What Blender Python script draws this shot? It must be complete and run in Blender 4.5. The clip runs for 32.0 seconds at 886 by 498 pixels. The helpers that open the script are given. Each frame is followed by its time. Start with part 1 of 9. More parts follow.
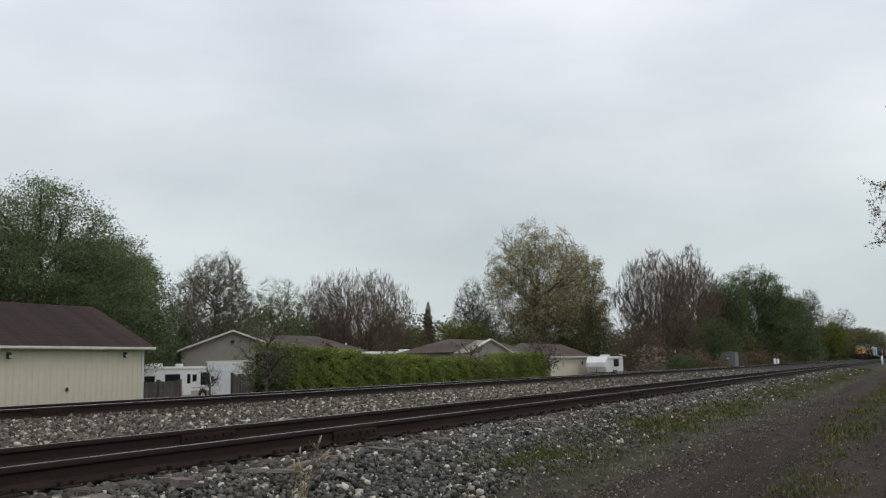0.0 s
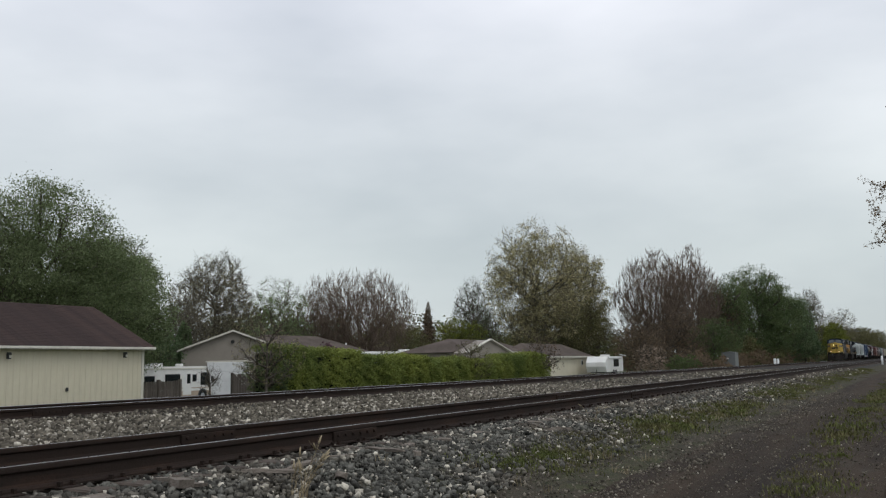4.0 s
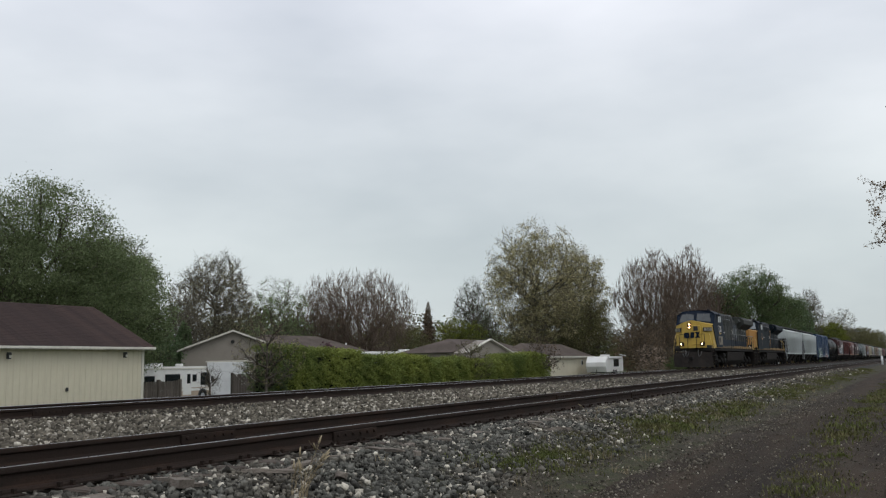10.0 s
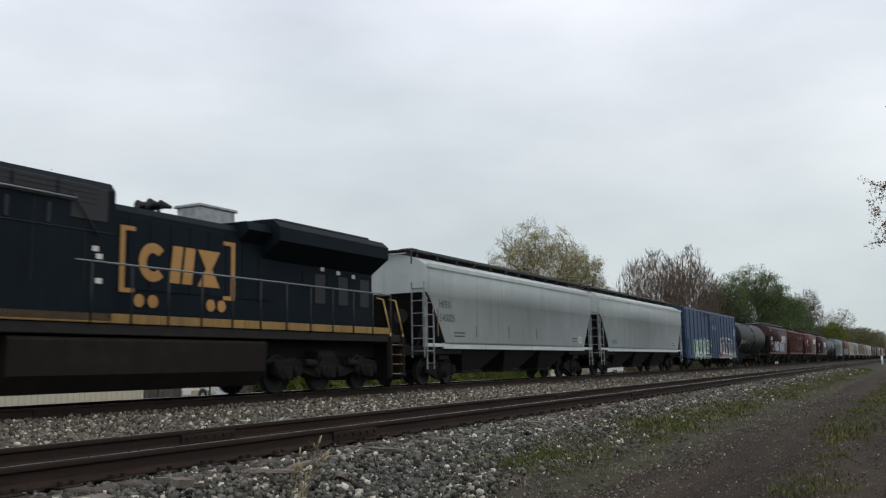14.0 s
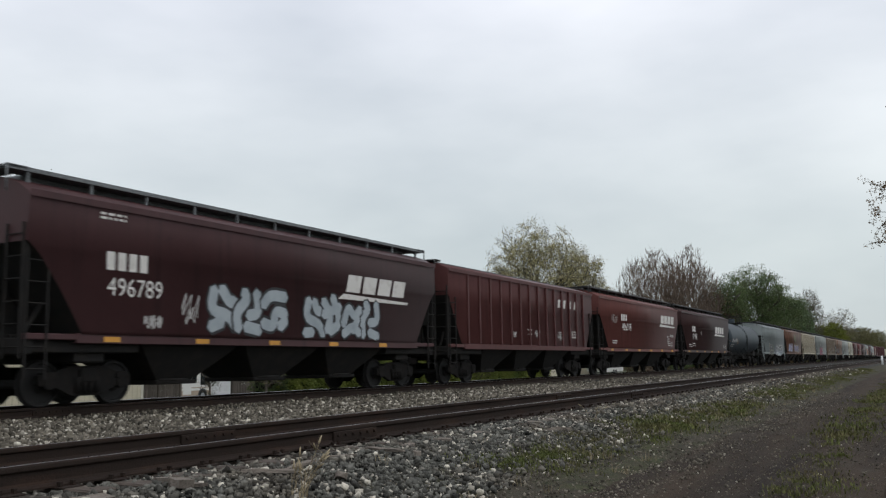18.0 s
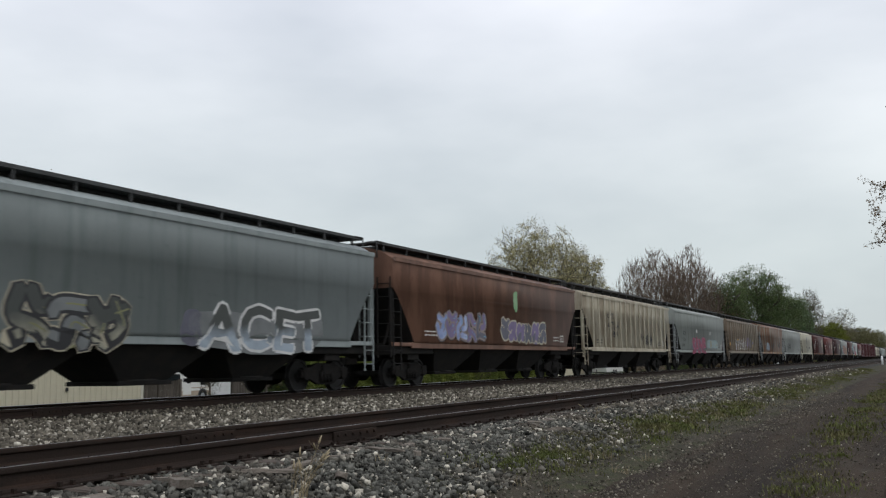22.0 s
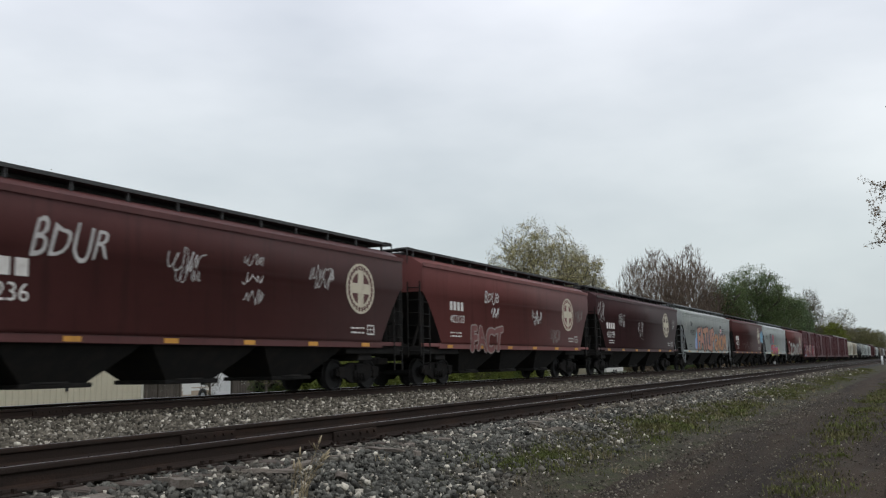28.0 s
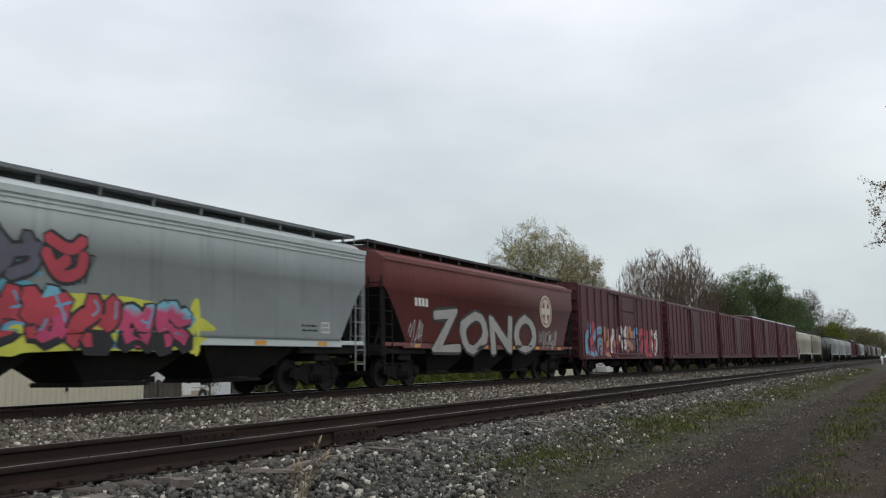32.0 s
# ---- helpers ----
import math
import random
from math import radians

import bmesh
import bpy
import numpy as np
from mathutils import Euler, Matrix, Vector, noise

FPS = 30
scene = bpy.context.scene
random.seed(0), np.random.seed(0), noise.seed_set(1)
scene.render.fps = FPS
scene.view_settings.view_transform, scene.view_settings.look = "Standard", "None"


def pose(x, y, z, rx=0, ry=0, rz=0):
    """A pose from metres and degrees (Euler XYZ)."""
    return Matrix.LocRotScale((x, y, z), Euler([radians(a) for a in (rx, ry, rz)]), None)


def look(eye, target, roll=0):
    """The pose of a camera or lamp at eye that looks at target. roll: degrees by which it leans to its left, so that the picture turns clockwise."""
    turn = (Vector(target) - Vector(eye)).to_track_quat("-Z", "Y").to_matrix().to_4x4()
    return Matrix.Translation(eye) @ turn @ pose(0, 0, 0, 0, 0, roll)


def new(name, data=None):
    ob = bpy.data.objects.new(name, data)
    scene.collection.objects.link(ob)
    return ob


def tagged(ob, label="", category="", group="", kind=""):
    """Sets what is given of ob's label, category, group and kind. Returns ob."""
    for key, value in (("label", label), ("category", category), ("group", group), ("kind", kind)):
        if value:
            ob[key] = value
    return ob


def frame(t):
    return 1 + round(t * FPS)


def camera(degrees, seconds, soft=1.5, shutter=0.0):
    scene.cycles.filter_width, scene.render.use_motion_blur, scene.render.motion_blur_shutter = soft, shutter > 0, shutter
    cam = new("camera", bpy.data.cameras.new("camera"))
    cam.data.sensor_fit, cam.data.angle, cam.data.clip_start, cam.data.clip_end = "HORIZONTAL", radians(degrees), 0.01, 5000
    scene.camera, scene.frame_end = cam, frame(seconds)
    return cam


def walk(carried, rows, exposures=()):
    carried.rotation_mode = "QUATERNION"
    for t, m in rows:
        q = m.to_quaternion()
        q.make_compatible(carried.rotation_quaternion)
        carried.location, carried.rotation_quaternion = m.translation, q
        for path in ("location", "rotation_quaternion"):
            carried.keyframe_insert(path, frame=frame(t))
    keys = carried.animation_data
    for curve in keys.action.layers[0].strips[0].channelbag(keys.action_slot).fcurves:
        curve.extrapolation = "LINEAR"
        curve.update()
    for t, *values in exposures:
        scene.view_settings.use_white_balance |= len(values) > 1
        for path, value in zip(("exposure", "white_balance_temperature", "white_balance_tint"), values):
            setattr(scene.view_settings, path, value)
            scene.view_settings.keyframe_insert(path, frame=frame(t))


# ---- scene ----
# Camera on a low tripod beside a double-track railway; x runs along the track, y away from the camera, z = 0 at the rail heads.
import itertools
EYE = (0.0, 0.0, 0.691)
AIM = (0.87418501, 0.46784037, 0.1300998)
cam = camera(53.35, 32.0, 1.25, 0.12)
VIEW = look(EYE, [e + 100 * a for e, a in zip(EYE, AIM)], -1.05)
walk(cam, [(0.0, VIEW), (32.0, VIEW)], [(0.0, 0.0), (11.5, 0.0), (13.5, 0.07), (32.0, 0.07)])

TRACK_NEAR = 6.77       # centre lines of the two tracks
TRACK_FAR = 16.08
HALF_GAUGE = 0.7525


# ---- light: overcast sky, weak broad sun ----
def make_world():
    world = bpy.data.worlds.new("overcast_sky")
    world.use_nodes = True
    nt = world.node_tree
    nt.nodes.clear()
    out = nt.nodes.new("ShaderNodeOutputWorld")
    bg = nt.nodes.new("ShaderNodeBackground")
    sky = nt.nodes.new("ShaderNodeTexSky")
    sky.sky_type, sky.sun_disc = "NISHITA", False
    sky.sun_elevation, sky.sun_rotation = radians(52), radians(200)
    dim = nt.nodes.new("ShaderNodeVectorMath")
    dim.operation = "SCALE"
    dim.inputs["Scale"].default_value = 0.07
    nt.links.new(sky.outputs[0], dim.inputs[0])
    co = nt.nodes.new("ShaderNodeTexCoord")
    mp = nt.nodes.new("ShaderNodeMapping")
    mp.inputs["Scale"].default_value = (1.6, 1.6, 4.2)
    mp.inputs["Rotation"].default_value = (0.25, 0.1, 0.4)
    nt.links.new(co.outputs["Generated"], mp.inputs["Vector"])
    n1 = nt.nodes.new("ShaderNodeTexNoise")
    n1.inputs["Scale"].default_value, n1.inputs["Detail"].default_value = 1.3, 5.0
    n1.inputs["Roughness"].default_value = 0.48
    nt.links.new(mp.outputs[0], n1.inputs["Vector"])
    ramp = nt.nodes.new("ShaderNodeValToRGB")
    ramp.color_ramp.elements[0].position, ramp.color_ramp.elements[0].color = 0.30, CLOUD_DARK
    ramp.color_ramp.elements[1].position, ramp.color_ramp.elements[1].color = 0.66, CLOUD_LIGHT
    nt.links.new(n1.outputs["Fac"], ramp.inputs[0])
    # cloud deck brightens towards the zenith
    sep = nt.nodes.new("ShaderNodeSeparateXYZ")
    nt.links.new(co.outputs["Generated"], sep.inputs[0])
    lift = nt.nodes.new("ShaderNodeMapRange")
    lift.inputs["From Min"].default_value, lift.inputs["From Max"].default_value = 0.0, 0.5
    lift.inputs["To Min"].default_value, lift.inputs["To Max"].default_value = 0.86, 1.2
    nt.links.new(sep.outputs["Z"], lift.inputs["Value"])
    mul = nt.nodes.new("ShaderNodeVectorMath")
    mul.operation = "SCALE"
    nt.links.new(ramp.outputs[0], mul.inputs[0])
    nt.links.new(lift.outputs[0], mul.inputs["Scale"])
    haze = nt.nodes.new("ShaderNodeValToRGB")
    haze.color_ramp.elements[0].position, haze.color_ramp.elements[0].color = 0.12, (0.955, 0.995, 0.955, 1)
    haze.color_ramp.elements[1].position, haze.color_ramp.elements[1].color = 0.42, (1.01, 1.0, 1.03, 1)
    nt.links.new(sep.outputs["Z"], haze.inputs[0])
    tint = nt.nodes.new("ShaderNodeVectorMath")
    tint.operation = "MULTIPLY"
    nt.links.new(mul.outputs[0], tint.inputs[0])
    nt.links.new(haze.outputs[0], tint.inputs[1])
    mix = nt.nodes.new("ShaderNodeMix")
    mix.data_type = "RGBA"
    mix.inputs["Factor"].default_value = 0.93
    nt.links.new(dim.outputs[0], mix.inputs["A"])
    nt.links.new(tint.outputs[0], mix.inputs["B"])
    nt.links.new(mix.outputs["Result"], bg.inputs["Color"])
    bg.inputs["Strength"].default_value = 1.0
    nt.links.new(bg.outputs[0], out.inputs[0])
    scene.world = world


CLOUD_DARK = (0.60, 0.645, 0.70, 1)
CLOUD_LIGHT = (0.855, 0.885, 0.93, 1)
make_world()
sun_data = bpy.data.lights.new("sun", "SUN")
sun_data.energy, sun_data.angle, sun_data.color = 0.5, radians(25), (1.0, 0.97, 0.92)
sun = new("sun", sun_data)
sun.matrix_world = look((-20, -40, 60), (0, 0, 0))


# ---- materials ----
def material(name, col, rough=0.7, metal=0.0, layers=(), bump=(), rand=0.0, island=0.0, coat=0.0, spec=0.5):
    """layers: (scale, colour, low, high, stretch) mixes a second colour in by noise; bump: (scale, strength)."""
    m = bpy.data.materials.new(name)
    m.use_nodes = True
    nt = m.node_tree
    b = nt.nodes["Principled BSDF"]
    b.inputs["Roughness"].default_value, b.inputs["Metallic"].default_value = rough, metal
    if coat:
        b.inputs["Coat Weight"].default_value = coat
    b.inputs["Specular IOR Level"].default_value = 0.12 if rough > 0.84 else spec
    co = nt.nodes.new("ShaderNodeTexCoord")
    rgb = nt.nodes.new("ShaderNodeRGB")
    rgb.outputs[0].default_value = (*col, 1)
    last = rgb.outputs[0]
    for scale, c2, low, high, stretch in layers:
        mp = nt.nodes.new("ShaderNodeMapping")
        mp.inputs["Scale"].default_value = stretch
        nt.links.new(co.outputs["Object"], mp.inputs["Vector"])
        n = nt.nodes.new("ShaderNodeTexNoise")
        n.inputs["Scale"].default_value, n.inputs["Detail"].default_value = scale, 5.0
        n.inputs["Roughness"].default_value = 0.62
        nt.links.new(mp.outputs[0], n.inputs["Vector"])
        r = nt.nodes.new("ShaderNodeMapRange")
        r.inputs["From Min"].default_value, r.inputs["From Max"].default_value = low, high
        nt.links.new(n.outputs["Fac"], r.inputs["Value"])
        mx = nt.nodes.new("ShaderNodeMix")
        mx.data_type = "RGBA"
        mx.inputs["B"].default_value = (*c2, 1)
        nt.links.new(r.outputs[0], mx.inputs["Factor"])
        nt.links.new(last, mx.inputs["A"])
        last = mx.outputs["Result"]
    if rand or island:
        src = nt.nodes.new("ShaderNodeObjectInfo" if rand else "ShaderNodeNewGeometry")
        val = src.outputs["Random" if rand else "Random Per Island"]
        r = nt.nodes.new("ShaderNodeMapRange")
        r.inputs["To Min"].default_value, r.inputs["To Max"].default_value = 1 - (rand or island), 1 + (rand or island)
        nt.links.new(val, r.inputs["Value"])
        mu = nt.nodes.new("ShaderNodeVectorMath")
        mu.operation = "SCALE"
        nt.links.new(last, mu.inputs[0])
        nt.links.new(r.outputs[0], mu.inputs["Scale"])
        last = mu.outputs[0]
    nt.links.new(last, b.inputs["Base Color"])
    if bump:
        n = nt.nodes.new("ShaderNodeTexNoise")
        n.inputs["Scale"].default_value, n.inputs["Detail"].default_value = bump[0], 4.0
        nt.links.new(co.outputs["Object"], n.inputs["Vector"])
        bp = nt.nodes.new("ShaderNodeBump")
        bp.inputs["Strength"].default_value, bp.inputs["Distance"].default_value = bump[1], 0.02
        nt.links.new(n.outputs["Fac"], bp.inputs["Height"])
        nt.links.new(bp.outputs[0], b.inputs["Normal"])
    return m


ONE = (1, 1, 1)
STREAK = (3.0, 3.0, 0.25)


def paint(name, col, dirt=(0.06, 0.045, 0.035), amount=0.5, rough=0.55, rust=None, spec=0.3):
    """Weathered car paint: broad fading, vertical streaks and fine grime."""
    fade = tuple(min(1, c * 1.25 + 0.003) for c in col)
    layers = [(0.35, fade, 0.45, 0.75, ONE), (1.2, dirt, 0.62 - 0.22 * amount, 1.0, STREAK), (6, dirt, 0.6, 1.05, ONE)]
    if rust:
        layers.append((0.8, rust, 0.48, 0.62, (1.5, 1.5, 0.5)))
    return material(name, col, rough, 0, layers, (30, 0.08), spec=spec)


def glow(name, col, strength):
    m = bpy.data.materials.new(name)
    m.use_nodes = True
    b = m.node_tree.nodes["Principled BSDF"]
    b.inputs["Base Color"].default_value = (*col, 1)
    b.inputs["Emission Color"].default_value = (*col, 1)
    b.inputs["Emission Strength"].default_value = strength
    return m


def glass(name, col, rough=0.06):
    m = material(name, col, rough)
    m.node_tree.nodes["Principled BSDF"].inputs["Specular IOR Level"].default_value = 0.8
    return m


M_STEEL = material("polished_rail_head", (0.55, 0.55, 0.56), 0.28, 1.0, [(5, (0.3, 0.27, 0.25), 0.5, 0.8, (1, 8, 1))])
M_RUSTRAIL = material("rusty_rail_web", (0.027, 0.0195, 0.016), 0.85, 0, [(3, (0.050, 0.029, 0.020), 0.5, 0.8, (0.4, 3, 3)), (40, (0.02, 0.015, 0.012), 0.5, 0.8, ONE)], (60, 0.3))
M_TIE = material("weathered_tie_wood", (0.085, 0.070, 0.058), 0.9, 0, [(14, (0.035, 0.028, 0.024), 0.45, 0.7, (8, 0.5, 8)), (2, (0.17, 0.15, 0.13), 0.5, 0.8, ONE)], (40, 0.5), rand=0.35)
M_STONE = material("ballast_stone", (0.140, 0.125, 0.098), 0.92, 0, [(9, (0.046, 0.042, 0.036), 0.45, 0.8, ONE)], (60, 0.5), island=0.65)
M_STONE_BLUE = material("blue_grey_ballast_stone", (0.108, 0.106, 0.092), 0.9, 0, [(9, (0.040, 0.041, 0.037), 0.45, 0.8, ONE), (0.8, (0.11, 0.094, 0.074), 0.48, 0.68, ONE)], (60, 0.5), island=0.75)
M_STONE_PALE = material("pale_ballast_stone", (0.49, 0.455, 0.38), 0.85, 0, [(12, (0.22, 0.20, 0.165), 0.45, 0.8, ONE)], (60, 0.4), island=0.35)
M_BALLAST = material("ballast_bed", (0.044, 0.041, 0.036), 0.95, 0, [(18, (0.014, 0.013, 0.012), 0.45, 0.62, ONE), (45, (0.17, 0.165, 0.155), 0.60, 0.72, ONE)], (35, 1.0))
M_BALLAST_FINE = material("fine_gravel", (0.066, 0.060, 0.043), 0.95, 0, [(30, (0.03, 0.028, 0.025), 0.45, 0.62, ONE), (60, (0.15, 0.14, 0.13), 0.64, 0.76, ONE), (0.8, (0.06, 0.055, 0.045), 0.45, 0.7, ONE)], (60, 0.9))
M_DIRT = material("dark_dirt_road", (0.049, 0.0355, 0.0250), 0.97, 0, [(0.9, (0.025, 0.0195, 0.0155), 0.4, 0.65, (0.15, 1.8, 1)), (2.5, (0.055, 0.047, 0.036), 0.52, 0.75, (0.4, 1.2, 1)), (25, (0.028, 0.024, 0.02), 0.5, 0.75, ONE), (70, (0.10, 0.09, 0.08), 0.68, 0.8, ONE)], (45, 0.8))
M_GRASSLAND = material("rough_grass", (0.045, 0.06, 0.022), 0.95, 0, [(0.7, (0.07, 0.065, 0.03), 0.4, 0.7, ONE), (9, (0.02, 0.028, 0.012), 0.45, 0.75, ONE)], (20, 0.8))
M_LAWN = material("verge_turf", (0.058, 0.060, 0.028), 0.95, 0, [(1.1, (0.058, 0.048, 0.036), 0.38, 0.52, (0.5, 1, 1)), (5, (0.035, 0.03, 0.024), 0.5, 0.7, ONE), (14, (0.022, 0.03, 0.013), 0.45, 0.75, ONE), (40, (0.10, 0.09, 0.075), 0.66, 0.8, ONE)], (40, 0.9))
M_BLADE = material("grass_blades", (0.085, 0.100, 0.030), 0.85, 0, [(1.2, (0.115, 0.10, 0.05), 0.4, 0.65, ONE)], island=0.45)
M_STRAW = material("dry_straw", (0.30, 0.25, 0.16), 0.85, 0, [(5, (0.18, 0.14, 0.09), 0.4, 0.7, ONE)], island=0.3)


# ---- mesh helpers ----
def mesh_object(name, verts, faces, mats, parent=None, label="", slots=None):
    me = bpy.data.meshes.new(name)
    me.from_pydata(verts, [], faces)
    for m in (mats if isinstance(mats, (list, tuple)) else [mats]):
        me.materials.append(m)
    if slots is not None:
        me.polygons.foreach_set("material_index", slots)
    me.update()
    ob = new(name, me)
    if parent:
        ob.parent = parent
    if label:
        ob["label"] = label
    return ob


class Build:
    """Collects simple solids into one mesh."""

    def __init__(self):
        self.v, self.f, self.s, self.slot, self.smooth = [], [], [], 0, []

    def add(self, verts, faces, smooth=False):
        n = len(self.v)
        self.v += [tuple(p) for p in verts]
        self.f += [tuple(n + i for i in q) for q in faces]
        self.s += [self.slot] * len(faces)
        self.smooth += [smooth] * len(faces)
        return self

    def box(self, x0, x1, y0, y1, z0, z1, bevel=0.0):
        if bevel:
            b = min(bevel, abs(x1 - x0) * 0.45, abs(y1 - y0) * 0.45, abs(z1 - z0) * 0.45)
            v = []
            for sx, sy, sz in itertools.product((0, 1), repeat=3):
                X, Y, Z = (x1 if sx else x0), (y1 if sy else y0), (z1 if sz else z0)
                dx, dy, dz = (-b if sx else b), (-b if sy else b), (-b if sz else b)
                v += [(X, Y + dy, Z + dz), (X + dx, Y, Z + dz), (X + dx, Y + dy, Z)]
            def k(c, a):
                return 3 * (4 * c[0] + 2 * c[1] + c[2]) + a
            f = []
            for a in range(3):
                o1, o2 = [i for i in range(3) if i != a]
                for s in (0, 1):
                    ring = []
                    for u, w in ((0, 0), (1, 0), (1, 1), (0, 1)):
                        c = [0, 0, 0]
                        c[a], c[o1], c[o2] = s, u, w
                        ring.append(k(c, a))
                    f.append(ring if (s == 1) == (a != 1) else ring[::-1])
                for u, w in itertools.product((0, 1), repeat=2):
                    c0, c1 = [0, 0, 0], [0, 0, 0]
                    c0[a], c1[a] = 0, 1
                    for c in (c0, c1):
                        c[o1], c[o2] = u, w
                    q = [k(c0, o1), k(c1, o1), k(c1, o2), k(c0, o2)]
                    f.append(q)
            for c in itertools.product((0, 1), repeat=3):
                f.append([k(c, 0), k(c, 1), k(c, 2)])
            return self.add(v, f)
        v = [(x, y, z) for x in (x0, x1) for y in (y0, y1) for z in (z0, z1)]
        return self.add(v, [(0, 1, 3, 2), (4, 6, 7, 5), (0, 4, 5, 1), (2, 3, 7, 6), (0, 2, 6, 4), (1, 5, 7, 3)])

    def tube(self, p0, p1, r0, r1=None, n=8, caps=True, smooth=True):
        r1 = r0 if r1 is None else r1
        p0, p1 = Vector(p0), Vector(p1)
        q = (p1 - p0).to_track_quat("Z", "Y")
        v = []
        for p, r in ((p0, r0), (p1, r1)):
            v += [p + q @ Vector((r * math.cos(2 * math.pi * i / n), r * math.sin(2 * math.pi * i / n), 0)) for i in range(n)]
        self.add(v, [(i, (i + 1) % n, n + (i + 1) % n, n + i) for i in range(n)], smooth)
        if caps:
            k = len(self.v) - 2 * n
            self.f += [tuple(k + i for i in reversed(range(n))), tuple(k + n + i for i in range(n))]
            self.s += [self.slot] * 2
            self.smooth += [False] * 2
        return self

    def pipe(self, pts, r, n=6):
        for a, b in zip(pts[:-1], pts[1:]):
            self.tube(a, b, r, r, n)
        return self

    def prism(self, profile, axis, a, b, smooth=False):
        """profile: 2D points; swept along axis ('x', 'y' or 'z') from a to b."""
        def at(u, w, t):
            return {"x": (t, u, w), "y": (u, t, w), "z": (u, w, t)}[axis]
        n = len(profile)
        v = [at(u, w, a) for u, w in profile] + [at(u, w, b) for u, w in profile]
        self.add(v, [(i, (i + 1) % n, n + (i + 1) % n, n + i) for i in range(n)], smooth)
        k = len(self.v) - 2 * n
        self.f += [tuple(k + i for i in reversed(range(n))), tuple(k + n + i for i in range(n))]
        self.s += [self.slot] * 2
        self.smooth += [False] * 2
        return self

    def done(self, name, mats, parent=None, label=""):
        me = bpy.data.meshes.new(name)
        me.from_pydata(self.v, [], self.f)
        for m in (mats if isinstance(mats, (list, tuple)) else [mats]):
            me.materials.append(m)
        me.polygons.foreach_set("material_index", self.s)
        me.polygons.foreach_set("use_smooth", self.smooth)
        bm = bmesh.new()
        bm.from_mesh(me)
        bmesh.ops.recalc_face_normals(bm, faces=bm.faces)
        bm.to_mesh(me)
        bm.free()
        me.update()
        ob = new(name, me)
        if parent:
            ob.parent = parent
        if label:
            ob["label"] = label
        return ob


def shared(name, data, parent, m=None, label=""):
    ob = new(name, data)
    ob.parent = parent
    if m is not None:
        ob.matrix_local = m
    if label:
        ob["label"] = label
    return ob


def empty(name, label="", category="", group="", kind=""):
    return tagged(new(name), label, category, group, kind)


# ---- ground ----
def smooth_step(a, b, x):
    t = np.clip((x - a) / (b - a), 0, 1)
    return t * t * (3 - 2 * t)


# cross-section of the right of way: (y, z)
SECTION = [(-400, -0.9), (-60, -0.7), (-8, -0.58), (0.4, -0.55), (1.6, -0.60), (2.4, -0.55), (3.4, -0.52), (4.2, -0.42), (5.1, -0.265), (5.45, -0.240), (8.1, -0.245),
           (8.7, -0.30), (9.6, -0.26), (13.4, -0.25), (14.5, -0.29), (14.85, -0.22), (17.5, -0.21), (18.4, -0.32), (20.2, -0.75), (24, -0.85), (33, -0.95), (45, -1.5), (70, -2.0), (140, -2.2), (900, -2.2), (3000, -2.2)]


def ground_z(y):
    return float(np.interp(y, [a for a, _ in SECTION], [b for _, b in SECTION]))


def build_ground():
    ys = sorted(set([a for a, _ in SECTION] + list(np.arange(-1, 20, 0.35)) + list(np.arange(20, 90, 5.0))))
    xs = [-900, -200, -60, -20, -8] + list(np.arange(-4, 30, 0.5)) + list(np.arange(30, 80, 2.0)) + [90, 110, 140, 180, 240, 320, 450, 700, 1200, 3000]
    rng = np.random.default_rng(3)
    verts, faces, slots = [], [], []
    for y in ys:
        for x in xs:
            w = 0.018
            rut = -0.05 * math.exp(-((y - 1.75) / 0.35) ** 2) - 0.05 * math.exp(-((y - 0.25) / 0.3) ** 2)
            verts.append((x, y, ground_z(y) + (rng.uniform(-w, w) if y < 20 and x < 90 else 0) + rut))
    n = len(xs)
    for j in range(len(ys) - 1):
        yc = 0.5 * (ys[j] + ys[j + 1])
        for i in range(n - 1):
            faces.append((j * n + i, j * n + i + 1, (j + 1) * n + i + 1, (j + 1) * n + i))
            if yc < -1.0:
                s = 3
            elif yc < 2.75:
                s = 2
            elif yc < 4.5 and xs[i] >= 5.5:
                s = 3
            elif yc < 3.7:
                s = 1
            elif yc < 19.2:
                s = 0
            else:
                s = 4
            slots.append(s)
    ob = mesh_object("ground", verts, faces, [M_BALLAST, M_BALLAST_FINE, M_DIRT, M_LAWN, M_GRASSLAND], slots=slots)
    tagged(ob, "gravel railway bed with dirt lane and rough grass verges", "ground", kind="structure")


build_ground()


# ---- tracks ----
RAIL_H = 0.190


def rail_profile():
    half = [(0.070, 0.0), (0.070, 0.012), (0.022, 0.030), (0.009, 0.045), (0.009, 0.112), (0.032, 0.124), (0.036, 0.130), (0.036, 0.152), (0.030, 0.162), (0.015, 0.165)]
    half = [(y, z * RAIL_H / 0.165) for y, z in half]
    return [(y, z - RAIL_H) for y, z in half] + [(-y, z - RAIL_H) for y, z in reversed(half)]


